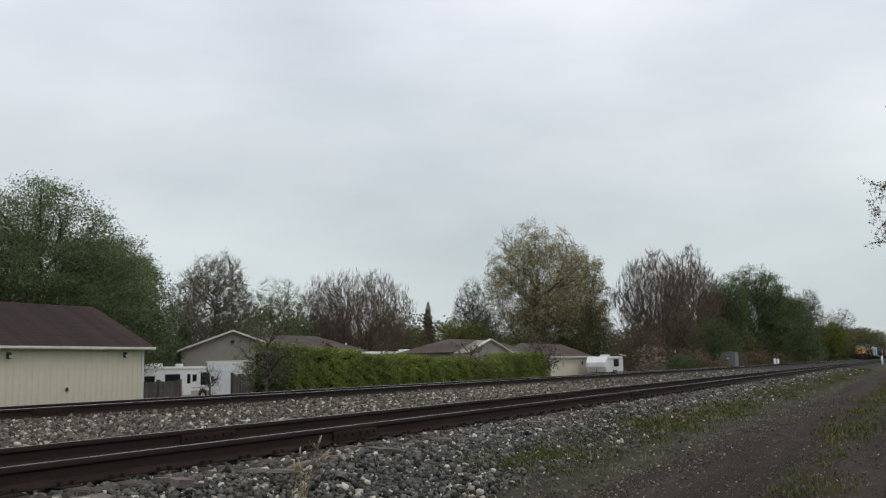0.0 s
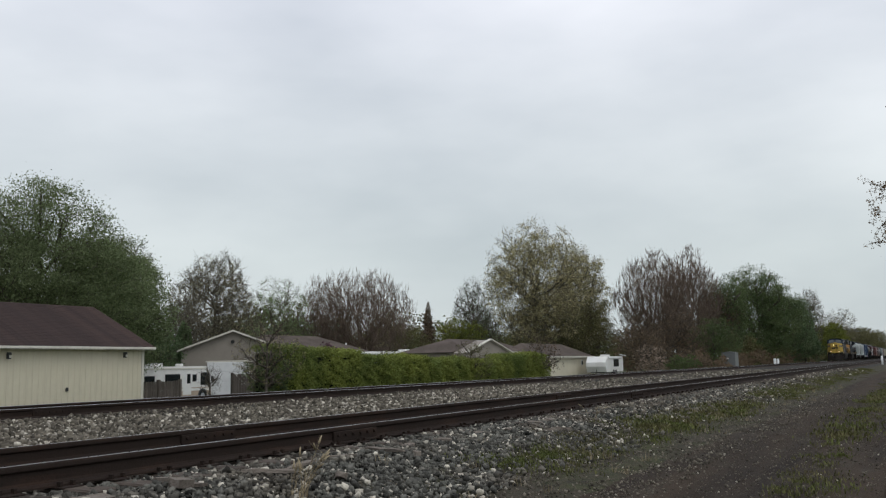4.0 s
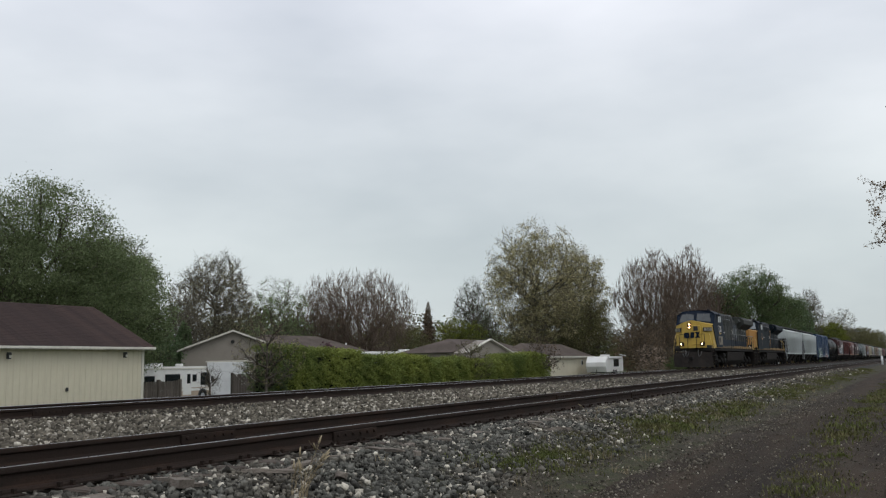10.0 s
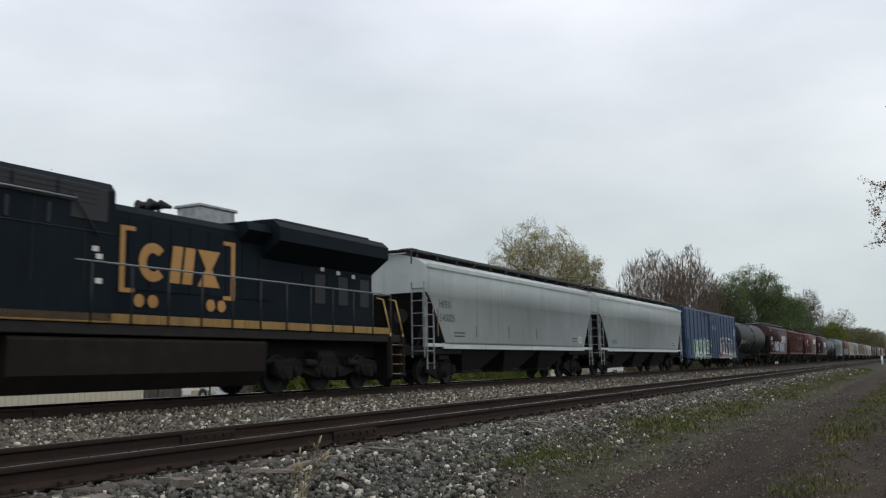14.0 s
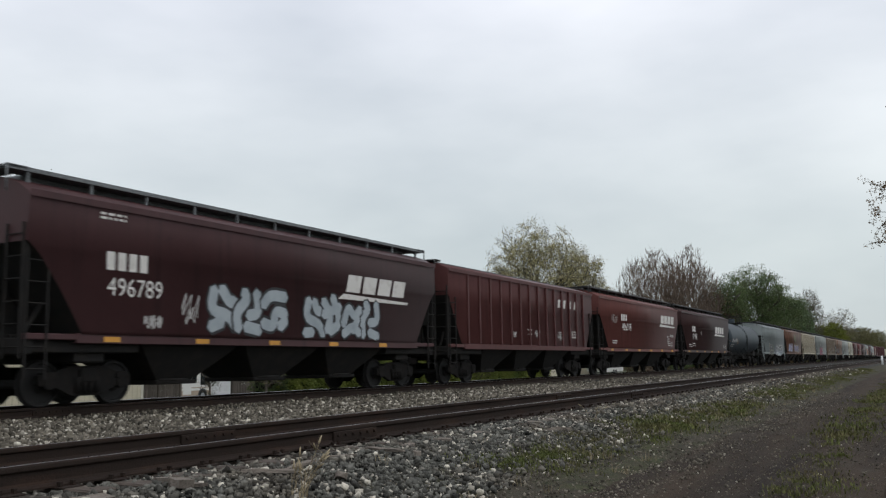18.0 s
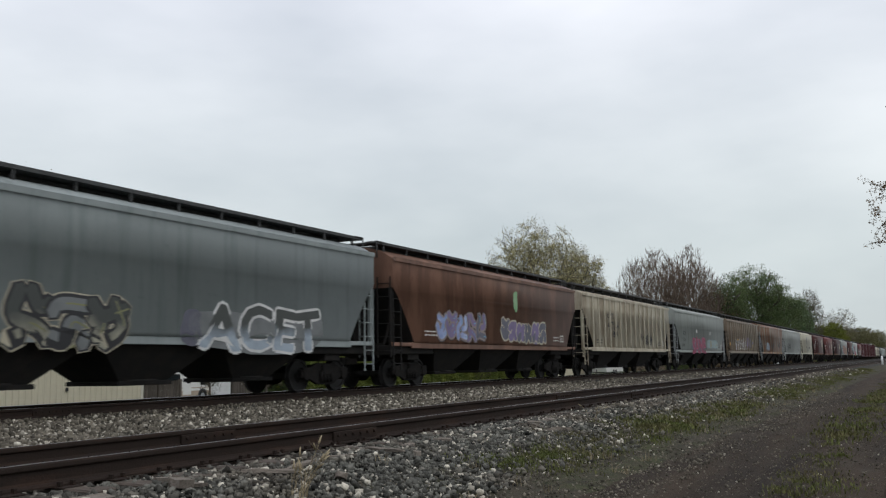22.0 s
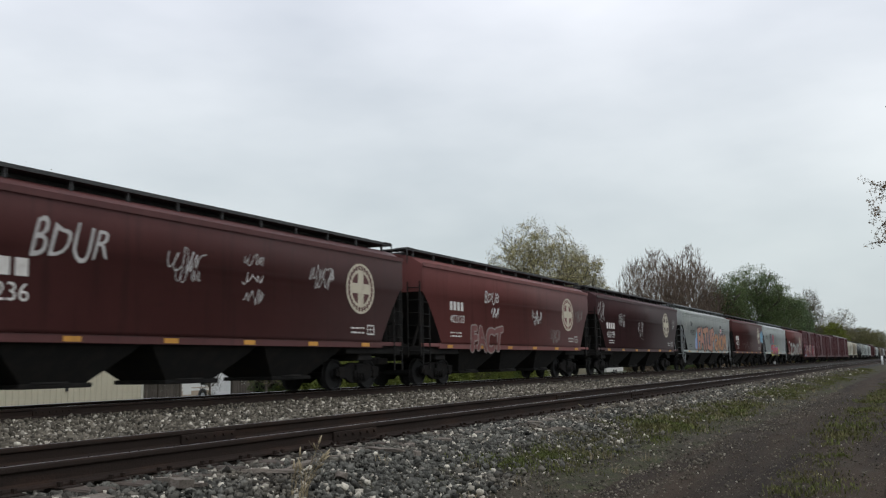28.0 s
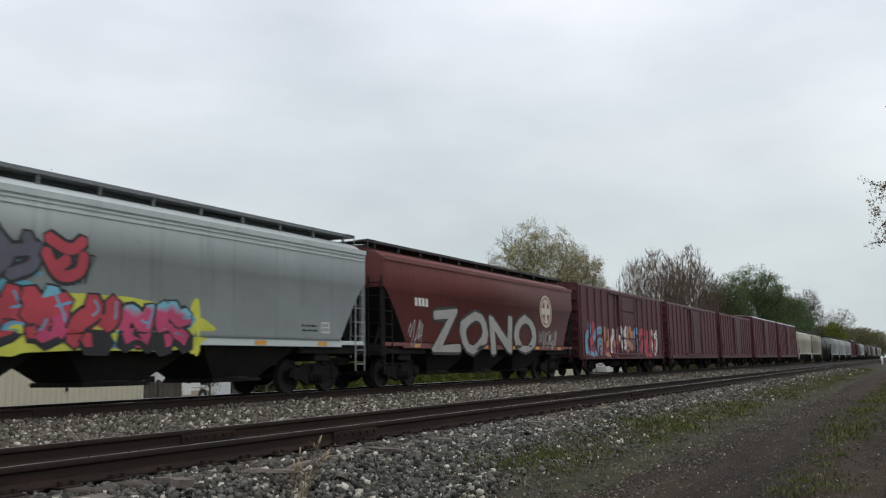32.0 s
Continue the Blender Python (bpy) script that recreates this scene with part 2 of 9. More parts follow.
def build_rail(y, parent, label, wide):
    prof = rail_profile()
    xs = [-60, -10, 0, 5, 10, 15, 20, 30, 45, 70, 110, 180, 300, 500, 900]
    n = len(prof)
    verts = [(x, y + u, w) for x in xs for u, w in prof]
    faces, slots = [], []
    for i in range(len(xs) - 1):
        for k in range(n):
            faces.append((i * n + k, i * n + (k + 1) % n, (i + 1) * n + (k + 1) % n, (i + 1) * n + k))
            slots.append(1 if k == 9 or (wide and k in (8, 10)) else 0)
    return mesh_object("rail", verts, faces, [M_RUSTRAIL, M_STEEL], parent, label, slots)


def build_track(yc, name, label, near):
    rng = random.Random(int(yc * 10))
    tr = empty(name, label, "railway track", kind="structure")
    for s in (-1, 1):
        build_rail(yc + s * HALF_GAUGE, tr, "rusty steel rail with a worn bright head", not near)
    b = Build().box(-0.115, 0.115, -1.30, 1.30, -0.18, 0.0, 0.012)
    pattern = b.done("tie", M_TIE)
    tie_mesh = pattern.data
    bpy.data.objects.remove(pattern)
    plate = Build().box(-0.10, 0.10, -0.17, 0.17, 0.0, 0.014, 0.004)
    for sx, sy in itertools.product((-0.06, 0.06), (-0.085, 0.085)):
        plate.box(sx - 0.012, sx + 0.012, sy - 0.02, sy + 0.02, 0.014, 0.05)
    pob = plate.done("tie_plate", M_RUSTRAIL)
    plate_mesh = pob.data
    bpy.data.objects.remove(pob)
    x, count, rest = -3.0, 0, Build()
    while x < 260:
        z = -RAIL_H - 0.012 + rng.uniform(-0.012, 0.004)
        dy, a = rng.uniform(-0.08, 0.08), rng.uniform(-2.0, 2.0)
        if count < (110 if near else 70):
            shared("tie", tie_mesh, tr, pose(x, yc + dy, z, 0, 0, a))
            if near and count < 70:
                for s in (-1, 1):
                    shared("tie_plate", plate_mesh, tr, pose(x, yc + s * HALF_GAUGE, -RAIL_H - 0.0125))
        else:
            rest.box(x - 0.115, x + 0.115, yc - 1.3 + dy, yc + 1.3 + dy, z - 0.18, z)
        x += 0.52 + rng.uniform(-0.03, 0.03)
        count += 1
    far = rest.done("distant_ties", M_TIE, tr)
    far["kind"] = "stuff"
    joints = [(-1, 8.9), (1, 8.05), (-1, 20.8), (1, 19.9)] if near else [(-1, 12.0), (1, 24.0)]
    for s, jx in joints:
        jb = Build()
        for side in (-1, 1):
            yy = yc + s * HALF_GAUGE + side * 0.028
            jb.box(jx - 0.45, jx + 0.45, yy - 0.016, yy + 0.016, -0.165, -0.05, 0.006)
            for k in range(6):
                xx = jx - 0.38 + k * 0.152
                jb.tube((xx, yy, -0.09), (xx, yy + side * 0.045, -0.09), 0.02, 0.02, 6)
        jb.done("joint_bar", M_RUSTRAIL, tr, "bolted rusty joint bar")
    return tr


build_track(TRACK_NEAR, "track_near", "rusty siding track on weathered wooden ties", True)
build_track(TRACK_FAR, "track_main", "main line track with worn rails on ballast", False)
# ---- numerals as meshes, prepared once ----
def glyph_meshes(strings):
    obs = []
    for s in strings:
        cu = bpy.data.curves.new("numerals_" + s, "FONT")
        cu.body, cu.size, cu.align_x, cu.align_y, cu.resolution_u = s, 1.0, "CENTER", "CENTER", 3
        obs.append((s, new("numerals_" + s, cu)))
    bpy.context.view_layer.update()
    dg = bpy.context.evaluated_depsgraph_get()
    out = {}
    for s, ob in obs:
        me = ob.evaluated_get(dg).to_mesh()
        V = [tuple(v.co) for v in me.vertices]
        F = [tuple(p.vertices) for p in me.polygons]
        xs, ys = [v[0] for v in V], [v[1] for v in V]
        cx, cy = 0.5 * (min(xs) + max(xs)), 0.5 * (min(ys) + max(ys))
        h = max(ys) - min(ys)
        out[s] = ([((x - cx) / h, (y - cy) / h) for x, y, _ in V], F, (max(xs) - min(xs)) / h)
        ob.evaluated_get(dg).to_mesh_clear()
        bpy.data.objects.remove(ob)
    return out


GLYPH = glyph_meshes(["530", "7010", "540005", "496789", "486018", "497893", "487064", "13936", "114033", "450236", "402103", "450199", "98587", "450335", "701619", "25559", "ZONO", "FATLIP", "GNOM", "ACET", "NOYZE", "SANE", "FACT", "BDUR", "BDUB", "HMBX", "SAMX", "11509", "402103", "CLOSE AND", "BULKHEADS", "BEFORE", "LOCK", "AND DOORS", "MOVING CAR", "HKRX", "CRDX", "ADMX", "GBRX", "GCCX", "NDYX"])


def text_part(s, height, mat, parent, place, name, stretch=1.0):
    """Numerals of that height; place maps (across, up) to the thing's space."""
    V, F, _ = GLYPH[s]
    return mesh_object(name, [place(u * height * stretch, w * height) for u, w in V], F, mat, parent, "painted numerals")


# ---- rolling stock ----
M_UNDER = material("grimy_black_underframe", (0.024, 0.023, 0.022), 0.88, 0, [(3, (0.034, 0.030, 0.026), 0.45, 0.75, ONE)], (30, 0.3))
M_TRUCK = material("dusty_truck_casting", (0.0125, 0.0118, 0.0112), 0.9, 0, [(4, (0.021, 0.018, 0.0155), 0.45, 0.75, ONE)], (30, 0.3))
M_WHEEL = material("worn_wheel_steel", (0.012, 0.011, 0.0105), 0.8, 0.0, [(6, (0.009, 0.0085, 0.008), 0.45, 0.7, ONE)])
M_GRATE = material("running_board_grating", (0.075, 0.077, 0.075), 0.75, 0.2, [(30, (0.03, 0.03, 0.03), 0.45, 0.55, ONE)])
M_BOARD = material("pale_grating", (0.20, 0.215, 0.22), 0.7, 0.2, [(30, (0.09, 0.095, 0.095), 0.45, 0.6, ONE)])
M_SILVER = material("galvanised_steel", (0.34, 0.36, 0.37), 0.5, 0.5, [(5, (0.2, 0.2, 0.19), 0.45, 0.7, ONE)])
M_GREY_A = paint("pale_grey_paint", (0.455, 0.495, 0.48), (0.25, 0.25, 0.24), 0.3)
M_GREY_B = paint("blue_grey_paint", (0.37, 0.395, 0.375), (0.16, 0.16, 0.15), 0.35)
M_GREY_C = paint("grey_green_paint", (0.235, 0.262, 0.258), (0.11, 0.14, 0.13), 0.5)
M_GREY_D = paint("stained_grey_paint", (0.37, 0.39, 0.37), (0.14, 0.12, 0.10), 0.6)
M_GREY_E = paint("dull_grey_paint", (0.29, 0.312, 0.29), (0.13, 0.125, 0.11), 0.5)
M_RED_A = paint("oxide_red_paint", (0.086, 0.029, 0.027), (0.035, 0.018, 0.016), 0.35)
M_RED_B = paint("dull_maroon_paint", (0.059, 0.025, 0.026), (0.024, 0.015, 0.015), 0.4)
M_RED_C = paint("bright_oxide_paint", (0.130, 0.045, 0.038), (0.045, 0.021, 0.018), 0.35)
M_RED_E = paint("faded_oxide_paint", (0.165, 0.055, 0.050), (0.07, 0.028, 0.025), 0.35)
M_RED_D = paint("dark_brown_paint", (0.050, 0.024, 0.023), (0.022, 0.015, 0.014), 0.4)
M_BROWN = paint("rust_brown_paint", (0.128, 0.066, 0.044), (0.07, 0.04, 0.03), 0.6, rust=(0.20, 0.105, 0.07))
M_CREAM = paint("cream_paint", (0.44, 0.40, 0.31), (0.24, 0.17, 0.10), 0.65, rust=(0.30, 0.25, 0.18))
M_TAN = paint("dirty_tan_paint", (0.215, 0.180, 0.138), (0.10, 0.068, 0.045), 0.8, rust=(0.17, 0.125, 0.085))
M_ORANGE = paint("sun_bleached_orange_paint", (0.21, 0.105, 0.062), (0.12, 0.085, 0.06), 0.7, rust=(0.27, 0.25, 0.21))
M_IVORY = paint("ivory_paint", (0.56, 0.53, 0.43), (0.3, 0.26, 0.19), 0.4)
M_BLACK = paint("satin_black_tank_paint", (0.0085, 0.0105, 0.0115), (0.018, 0.016, 0.015), 0.4, 0.5, spec=0.12)
M_SLATE = paint("slate_green_tank_paint", (0.037, 0.048, 0.056), (0.03, 0.03, 0.028), 0.4, 0.5, spec=0.15)
M_BLUE = paint("boxcar_blue_paint", (0.020, 0.045, 0.095), (0.02, 0.03, 0.04), 0.4)
M_MAROON = paint("boxcar_maroon_paint", (0.072, 0.019, 0.022), (0.035, 0.016, 0.016), 0.5)
M_YSTRIPE = paint("reflective_yellow_stripe", (0.55, 0.27, 0.05), (0.25, 0.12, 0.05), 0.5)
M_WHITE = material("white_lettering", (0.62, 0.60, 0.56), 0.6, 0, [(4, (0.35, 0.3, 0.27), 0.5, 0.9, ONE)])
M_DARKLET = material("dark_lettering", (0.02, 0.022, 0.025), 0.6)


def spun_wheels(name, r, reach, y0):
    """Two wheels on their axle, turned as one solid."""
    half = [(reach, 0.02), (reach, 0.085), (y0 + 0.13, 0.085), (y0 + 0.13, r * 0.30), (y0 + 0.085, r * 0.42), (y0 + 0.085, r * 0.82), (y0 + 0.125, r * 0.86), (y0 + 0.12, r * 0.98), (y0 + 0.01, r), (y0, r + 0.025), (y0 - 0.03, r + 0.02), (y0 - 0.03, r * 0.85), (y0, r * 0.8), (y0, r * 0.4), (y0 - 0.04, 0.09)]
    prof = [(-y, q) for y, q in half] + [(y, q) for y, q in reversed(half)]
    n = 22
    v = [(q * math.sin(2 * math.pi * k / n), y, r + q * math.cos(2 * math.pi * k / n)) for y, q in prof for k in range(n)]
    f = [(i * n + k, i * n + (k + 1) % n, (i + 1) * n + (k + 1) % n, (i + 1) * n + k) for i in range(len(prof) - 1) for k in range(n)]
    f += [tuple(range(n)), tuple((len(prof) - 1) * n + k for k in range(n))]
    return Build().add(v, f).done(name, M_WHEEL)


def truck_data():
    """Meshes shared by all freight trucks."""
    sf = Build()
    prof = [(-1.12, 0.42), (-1.12, 0.62), (-0.80, 0.66), (-0.42, 0.80), (0.42, 0.80), (0.80, 0.66), (1.12, 0.62), (1.12, 0.42), (0.78, 0.40), (0.42, 0.24), (0.30, 0.20), (-0.30, 0.20), (-0.42, 0.24), (-0.78, 0.40)]
    sf.prism(prof, "y", -0.06, 0.06)
    for s in (-1, 1):
        sf.tube((s * 0.89, -0.10, 0.46), (s * 0.89, 0.06, 0.46), 0.13, 0.13, 10)
        sf.box(s * 0.89 - 0.17, s * 0.89 + 0.17, -0.09, 0.07, 0.54, 0.68, 0.02)
        for k in (0.08, 0.24):
            sf.tube((s * k, -0.09, 0.26), (s * k, -0.09, 0.58), 0.055, 0.055, 8)
    side = sf.done("side_frame", M_TRUCK)
    wheel = spun_wheels("wheelset", 0.46, 0.98, 0.70)
    bo = Build().box(-0.2, 0.2, -1.15, 1.15, 0.46, 0.76, 0.03).tube((0, 0, 0.74), (0, 0, 0.9), 0.2, 0.2, 12)
    bo.box(-0.62, -0.58, -0.9, 0.9, 0.36, 0.46).box(0.58, 0.62, -0.9, 0.9, 0.36, 0.46)
    bolster = bo.done("truck", M_TRUCK)
    cp = Build().box(-0.55, 0.0, -0.10, 0.10, 0.74, 0.94, 0.02).box(-0.78, -0.5, -0.16, 0.14, 0.70, 0.98, 0.05)
    cp.pipe([(-0.1, 0.25, 0.85), (-0.35, 0.27, 0.62), (-0.6, 0.26, 0.48), (-0.85, 0.24, 0.47)], 0.03, 6)
    coup = cp.done("coupler", M_TRUCK)
    for ob in (side, wheel, bolster, coup):
        bpy.data.objects.remove(ob)
    return {n: bpy.data.meshes[n] for n in ("side_frame", "wheelset", "truck", "coupler")}


TRUCK = truck_data()


def add_truck(car, x):
    t = shared("truck", TRUCK["truck"], car, pose(x, 0, 0))
    for s in (-1, 1):
        shared("side_frame", TRUCK["side_frame"], t, pose(0, s * 1.0, 0, 0, 0, 0 if s < 0 else 180))
        shared("wheelset", TRUCK["wheelset"], t, pose(s * 0.89, 0, 0))
    return t


def add_couplers(car, half):
    shared("coupler", TRUCK["coupler"], car, pose(-half + 0.75, 0, 0))
    shared("coupler", TRUCK["coupler"], car, pose(half - 0.75, 0, 0, 0, 0, 180))


def ladder_mesh(b, p, width, z0, z1, along, rungs, r=0.015):
    """Two stiles and rungs; along is the unit direction across the ladder."""
    for s in (0, 1):
        q = (p[0] + along[0] * width * s, p[1] + along[1] * width * s)
        b.box(q[0] - 0.018, q[0] + 0.018, q[1] - 0.018, q[1] + 0.018, z0, z1)
    for k in range(rungs):
        z = z0 + (z1 - z0) * (k + 0.5) / rungs
        b.tube((p[0], p[1], z), (p[0] + along[0] * width, p[1] + along[1] * width, z), r, r, 5)
    return b


CURVED = [(1.42, 1.54), (1.5, 1.54), (2.2, 1.54), (3.0, 1.54), (3.8, 1.54), (3.95, 1.54), (4.02, 1.54), (4.10, 1.51), (4.13, 1.44), (4.28, 1.22), (4.42, 0.85), (4.50, 0.45), (4.52, 0.0)]
FLAT = [(1.42, 1.50), (1.5, 1.50), (2.5, 1.50), (3.5, 1.50), (3.95, 1.50), (4.06, 1.50), (4.12, 1.47), (4.26, 1.15), (4.40, 0.7), (4.45, 0.0)]


def width_at(section, z):
    zs, ws = [a for a, _ in section], [b for _, b in section]
    return float(np.interp(z, zs, ws))


def hopper_body(section, half, inset, zcut, mats, car, label, rise=0.0):
    """Shell with end walls above zcut and slope sheets below, these coloured near-black for their shade."""
    zs = sorted(set([a for a, _ in section] + list(np.linspace(1.42, zcut, 7))))
    b = Build()
    rows = []
    for z in zs:
        t = max(0.0, (zcut - z) / (zcut - 1.42))
        xi = half - inset * (t ** 0.8 if rise == 0 else t)
        w = max(width_at(section, z), 0.02)
        rows.append((xi, w, z))
    verts = []
    for xi, w, z in rows:
        verts += [(-xi, -w, z), (xi, -w, z), (xi, w, z), (-xi, w, z)]
    faces, slots = [], []
    for i in range(len(rows) - 1):
        a, c = 4 * i, 4 * i + 4
        for k in range(4):
            faces.append((a + k, a + (k + 1) % 4, c + (k + 1) % 4, c + k))
            # slot 1 puts the shade under the end walls into the sheets' colour
            slots.append(1 if k in (1, 3) and rows[i][2] < zcut - 0.02 else 0)
    faces.append((3, 2, 1, 0))
    slots.append(1)
    top = 4 * (len(rows) - 1)
    faces.append((top, top + 1, top + 2, top + 3))
    slots.append(0)
    b.v, b.f, b.s = verts, faces, slots
    b.smooth = [f_ < 4 * (len(rows) - 1) and f_ % 4 in (0, 2) for f_ in range(len(faces))]
    return b.done("body", mats, car, label)


def hopper(name, half, body, sill=None, style="curved", bays=3, coupled=9.0, label="", inset=1.3, zcut=3.15, ladder=None, board=M_GRATE, rib_step=0.93, beads=False, boards=True, group="freight cars of the train"):
    car = empty(name, label, "hopper car", group)
    sill = sill or body
    ladder = ladder or (M_UNDER if body in (M_RED_A, M_RED_B, M_RED_C, M_RED_D, M_RED_E, M_BROWN) else sill)
    section = CURVED if style == "curved" else FLAT
    hopper_body(section, half, inset, zcut, [body, M_UNDER], car, "", 1.0 if style == "ribbed" else 0.0)
    # eave lip
    for s in (-1, 1):
        b = Build()
        yy = s * (width_at(section, 4.08) + 0.02)
        b.prism([(yy - 0.05, 4.0), (yy + 0.03 * s + 0.0, 4.01), (yy + 0.035 * s, 4.10), (yy - 0.05, 4.13)], "x", -half, half)
        b.done("eave_rail", sill if style == "ribbed" else body, car)
        b = Build().box(-half + 0.02, half - 0.02, s * 1.44 - 0.07, s * 1.44 + 0.07, 1.30, 1.42, 0.015)
        b.box(-half + 1.2, half - 1.2, s * 1.49 - 0.03, s * 1.49 + 0.03, 1.24, 1.44, 0.008)
        b.done("side_sill", sill, car)
    if beads:
        for z in (3.80, 3.91):
            Build().box(-half + 0.02, half - 0.02, -1.562, -1.535, z, z + 0.035).done("side_bead", body, car)
    # bays
    reach = half - 2.9
    for k in range(bays):
        L = 2 * reach / bays
        c = -reach + L * (k + 0.5)
        b = Build()
        t0, t1 = L * 0.5, max(0.5, L * 0.5 - 1.12)
        ring = ((-1, -1), (1, -1), (1, 1), (-1, 1))
        v = [(c + sx * t0, sy * 1.42, 1.40) for sx, sy in ring] + [(c + sx * (t0 - 0.34), sy * 1.2, 1.06) for sx, sy in ring] + [(c + sx * t1, sy * 0.75, 0.45) for sx, sy in ring]
        b.add(v, [(k + i, k + (i + 1) % 4, k + 4 + (i + 1) % 4, k + 4 + i) for k in (0, 4) for i in range(4)] + [(0, 3, 2, 1), (8, 9, 10, 11)])
        b.box(c - t1 - 0.1, c + t1 + 0.1, -0.85, 0.85, 0.36, 0.46, 0.02)
        b.tube((c - 0.75, -1.05, 0.47), (c + 0.1, -1.05, 0.47), 0.03, 0.03, 6)
        b.done("hopper_bay", M_UNDER, car, "grimy discharge hopper with gate")
    Build().box(-half + 0.6, half - 0.6, -0.32, 0.32, 1.08, 1.44, 0.02).done("centre_sill", M_UNDER, car)
    # ends
    for s in (-1, 1):
        for yy in (-1.42, 1.42):
            Build().box(min(s * half, s * (half - 0.1)), max(s * half, s * (half - 0.1)), yy - 0.045, yy + 0.045, 1.3, zcut + 0.05).done("end_post", ladder, car)
        b = Build()
        xe = s * (half - 0.02)
        b.box(min(xe, xe - s * 0.25), max(xe, xe - s * 0.25), -1.45, 1.45, 1.02, 1.34, 0.02)
        b.box(min(xe - s * 0.05, xe - s * 1.6), max(xe - s * 0.05, xe - s * 1.6), -0.04, 0.04, 1.2, 2.6)
        b.box(min(xe - s * 0.2, xe - s * 2.9), max(xe - s * 0.2, xe - s * 2.9), -1.36, 1.36, 1.06, 1.28, 0.02)
        b.box(min(xe - s * 1.35, xe - s * 2.1), max(xe - s * 1.35, xe - s * 2.1), -1.25, 1.25, 0.86, 1.08, 0.03)
        for yy in (-0.95, 0.95):
            b.tube((xe - s * 0.3, yy, 1.3), (xe - s * 1.3, yy * 0.8, 2.55), 0.05, 0.05, 6)
        b.done("end_frame", M_UNDER, car)
        b = Build()
        xl = s * (half - 0.04)
        ladder_mesh(b, (min(xl, xl - s * 0.46), -1.52), 0.46, 0.55, 3.0 if style == "curved" else 3.1, (1, 0), 6)
        b.done("side_ladder", ladder, car)
        b = Build()
        ladder_mesh(b, (s * (half + 0.03), -1.46), 0.48, 0.95, 3.5, (0, 1), 6)
        b.done("end_ladder", ladder, car)
    # roof hatches and running boards
    b = Build()
    b.box(-half + 0.5, half - 0.5, -0.60, 0.60, 4.30, 4.61 if boards else 4.47, 0.03)
    b.done("roof_hatch", board, car)
    for s in (-1, 1) if boards else ():
        b = Build()
        b.box(-half - 0.15, half + 0.15, s * 0.82 - 0.22, s * 0.82 + 0.22, 4.575, 4.66)
        for k in range(int(2 * half / 1.45) + 1):
            x = -half + 0.35 + k * (2 * half - 0.7) / int(2 * half / 1.45)
            b.box(x - 0.025, x + 0.025, s * 0.98 - 0.03, s * 0.98 + 0.03, 4.26, 4.63)
        b.done("running_board", board, car)
    for s in (-1, 1):
        b = Build()
        b.box(s * (half - 0.1) - 0.3, s * (half - 0.1) + 0.3, -1.0, 1.0, 4.60 if boards else 4.40, 4.635 if boards else 4.435)
        b.pipe([(s * (half + 0.15), -1.05, 4.12), (s * (half + 0.15), -1.05, 4.65 if boards else 4.43), (s * (half - 0.3), -1.05, 4.65 if boards else 4.43)], 0.02, 5)
        b.done("end_platform", board, car)
    if style == "ribbed":
        rb = Build().box(-0.045, 0.045, -0.075, 0.0, 1.44, 4.02, 0.01)
        rob = rb.done("rib", body)
        data = rob.data
        bpy.data.objects.remove(rob)
        n = int(2 * (half - 0.4) / rib_step)
        for k in range(n + 1):
            x = -(half - 0.5) + k * 2 * (half - 0.5) / n
            if abs(x) > half - 1.0:
                continue
            shared("rib", data, car, pose(x, -1.5, 0))
    for s in (-1, 1):
        add_truck(car, s * (half - 1.85))
    add_couplers(car, coupled)
    # brake gear
    b = Build().tube((-half + 0.5, 0.5, 1.75), (-half + 1.4, 0.5, 1.75), 0.16, 0.16, 10)
    b.done("air_reservoir", M_UNDER, car)
    Build().tube((-half - 0.03, -0.55, 2.35), (-half - 0.09, -0.55, 2.35), 0.26, 0.26, 12).done("brake_wheel", M_UNDER, car)
    return car


def lathe(b, prof, n=28, zc=0.0):
    """Revolves (x, r) rows about the x axis at height zc."""
    m = len(prof)
    v = [(x, r * math.sin(2 * math.pi * k / n), zc + r * math.cos(2 * math.pi * k / n)) for x, r in prof for k in range(n)]
    f = [(i * n + k, i * n + (k + 1) % n, (i + 1) * n + (k + 1) % n, (i + 1) * n + k) for i in range(m - 1) for k in range(n)]
    b.add(v, f, True)
    k0 = len(b.v) - m * n
    b.f += [tuple(k0 + k for k in reversed(range(n))), tuple(k0 + (m - 1) * n + k for k in range(n))]
    b.s += [b.slot] * 2
    b.smooth += [False] * 2


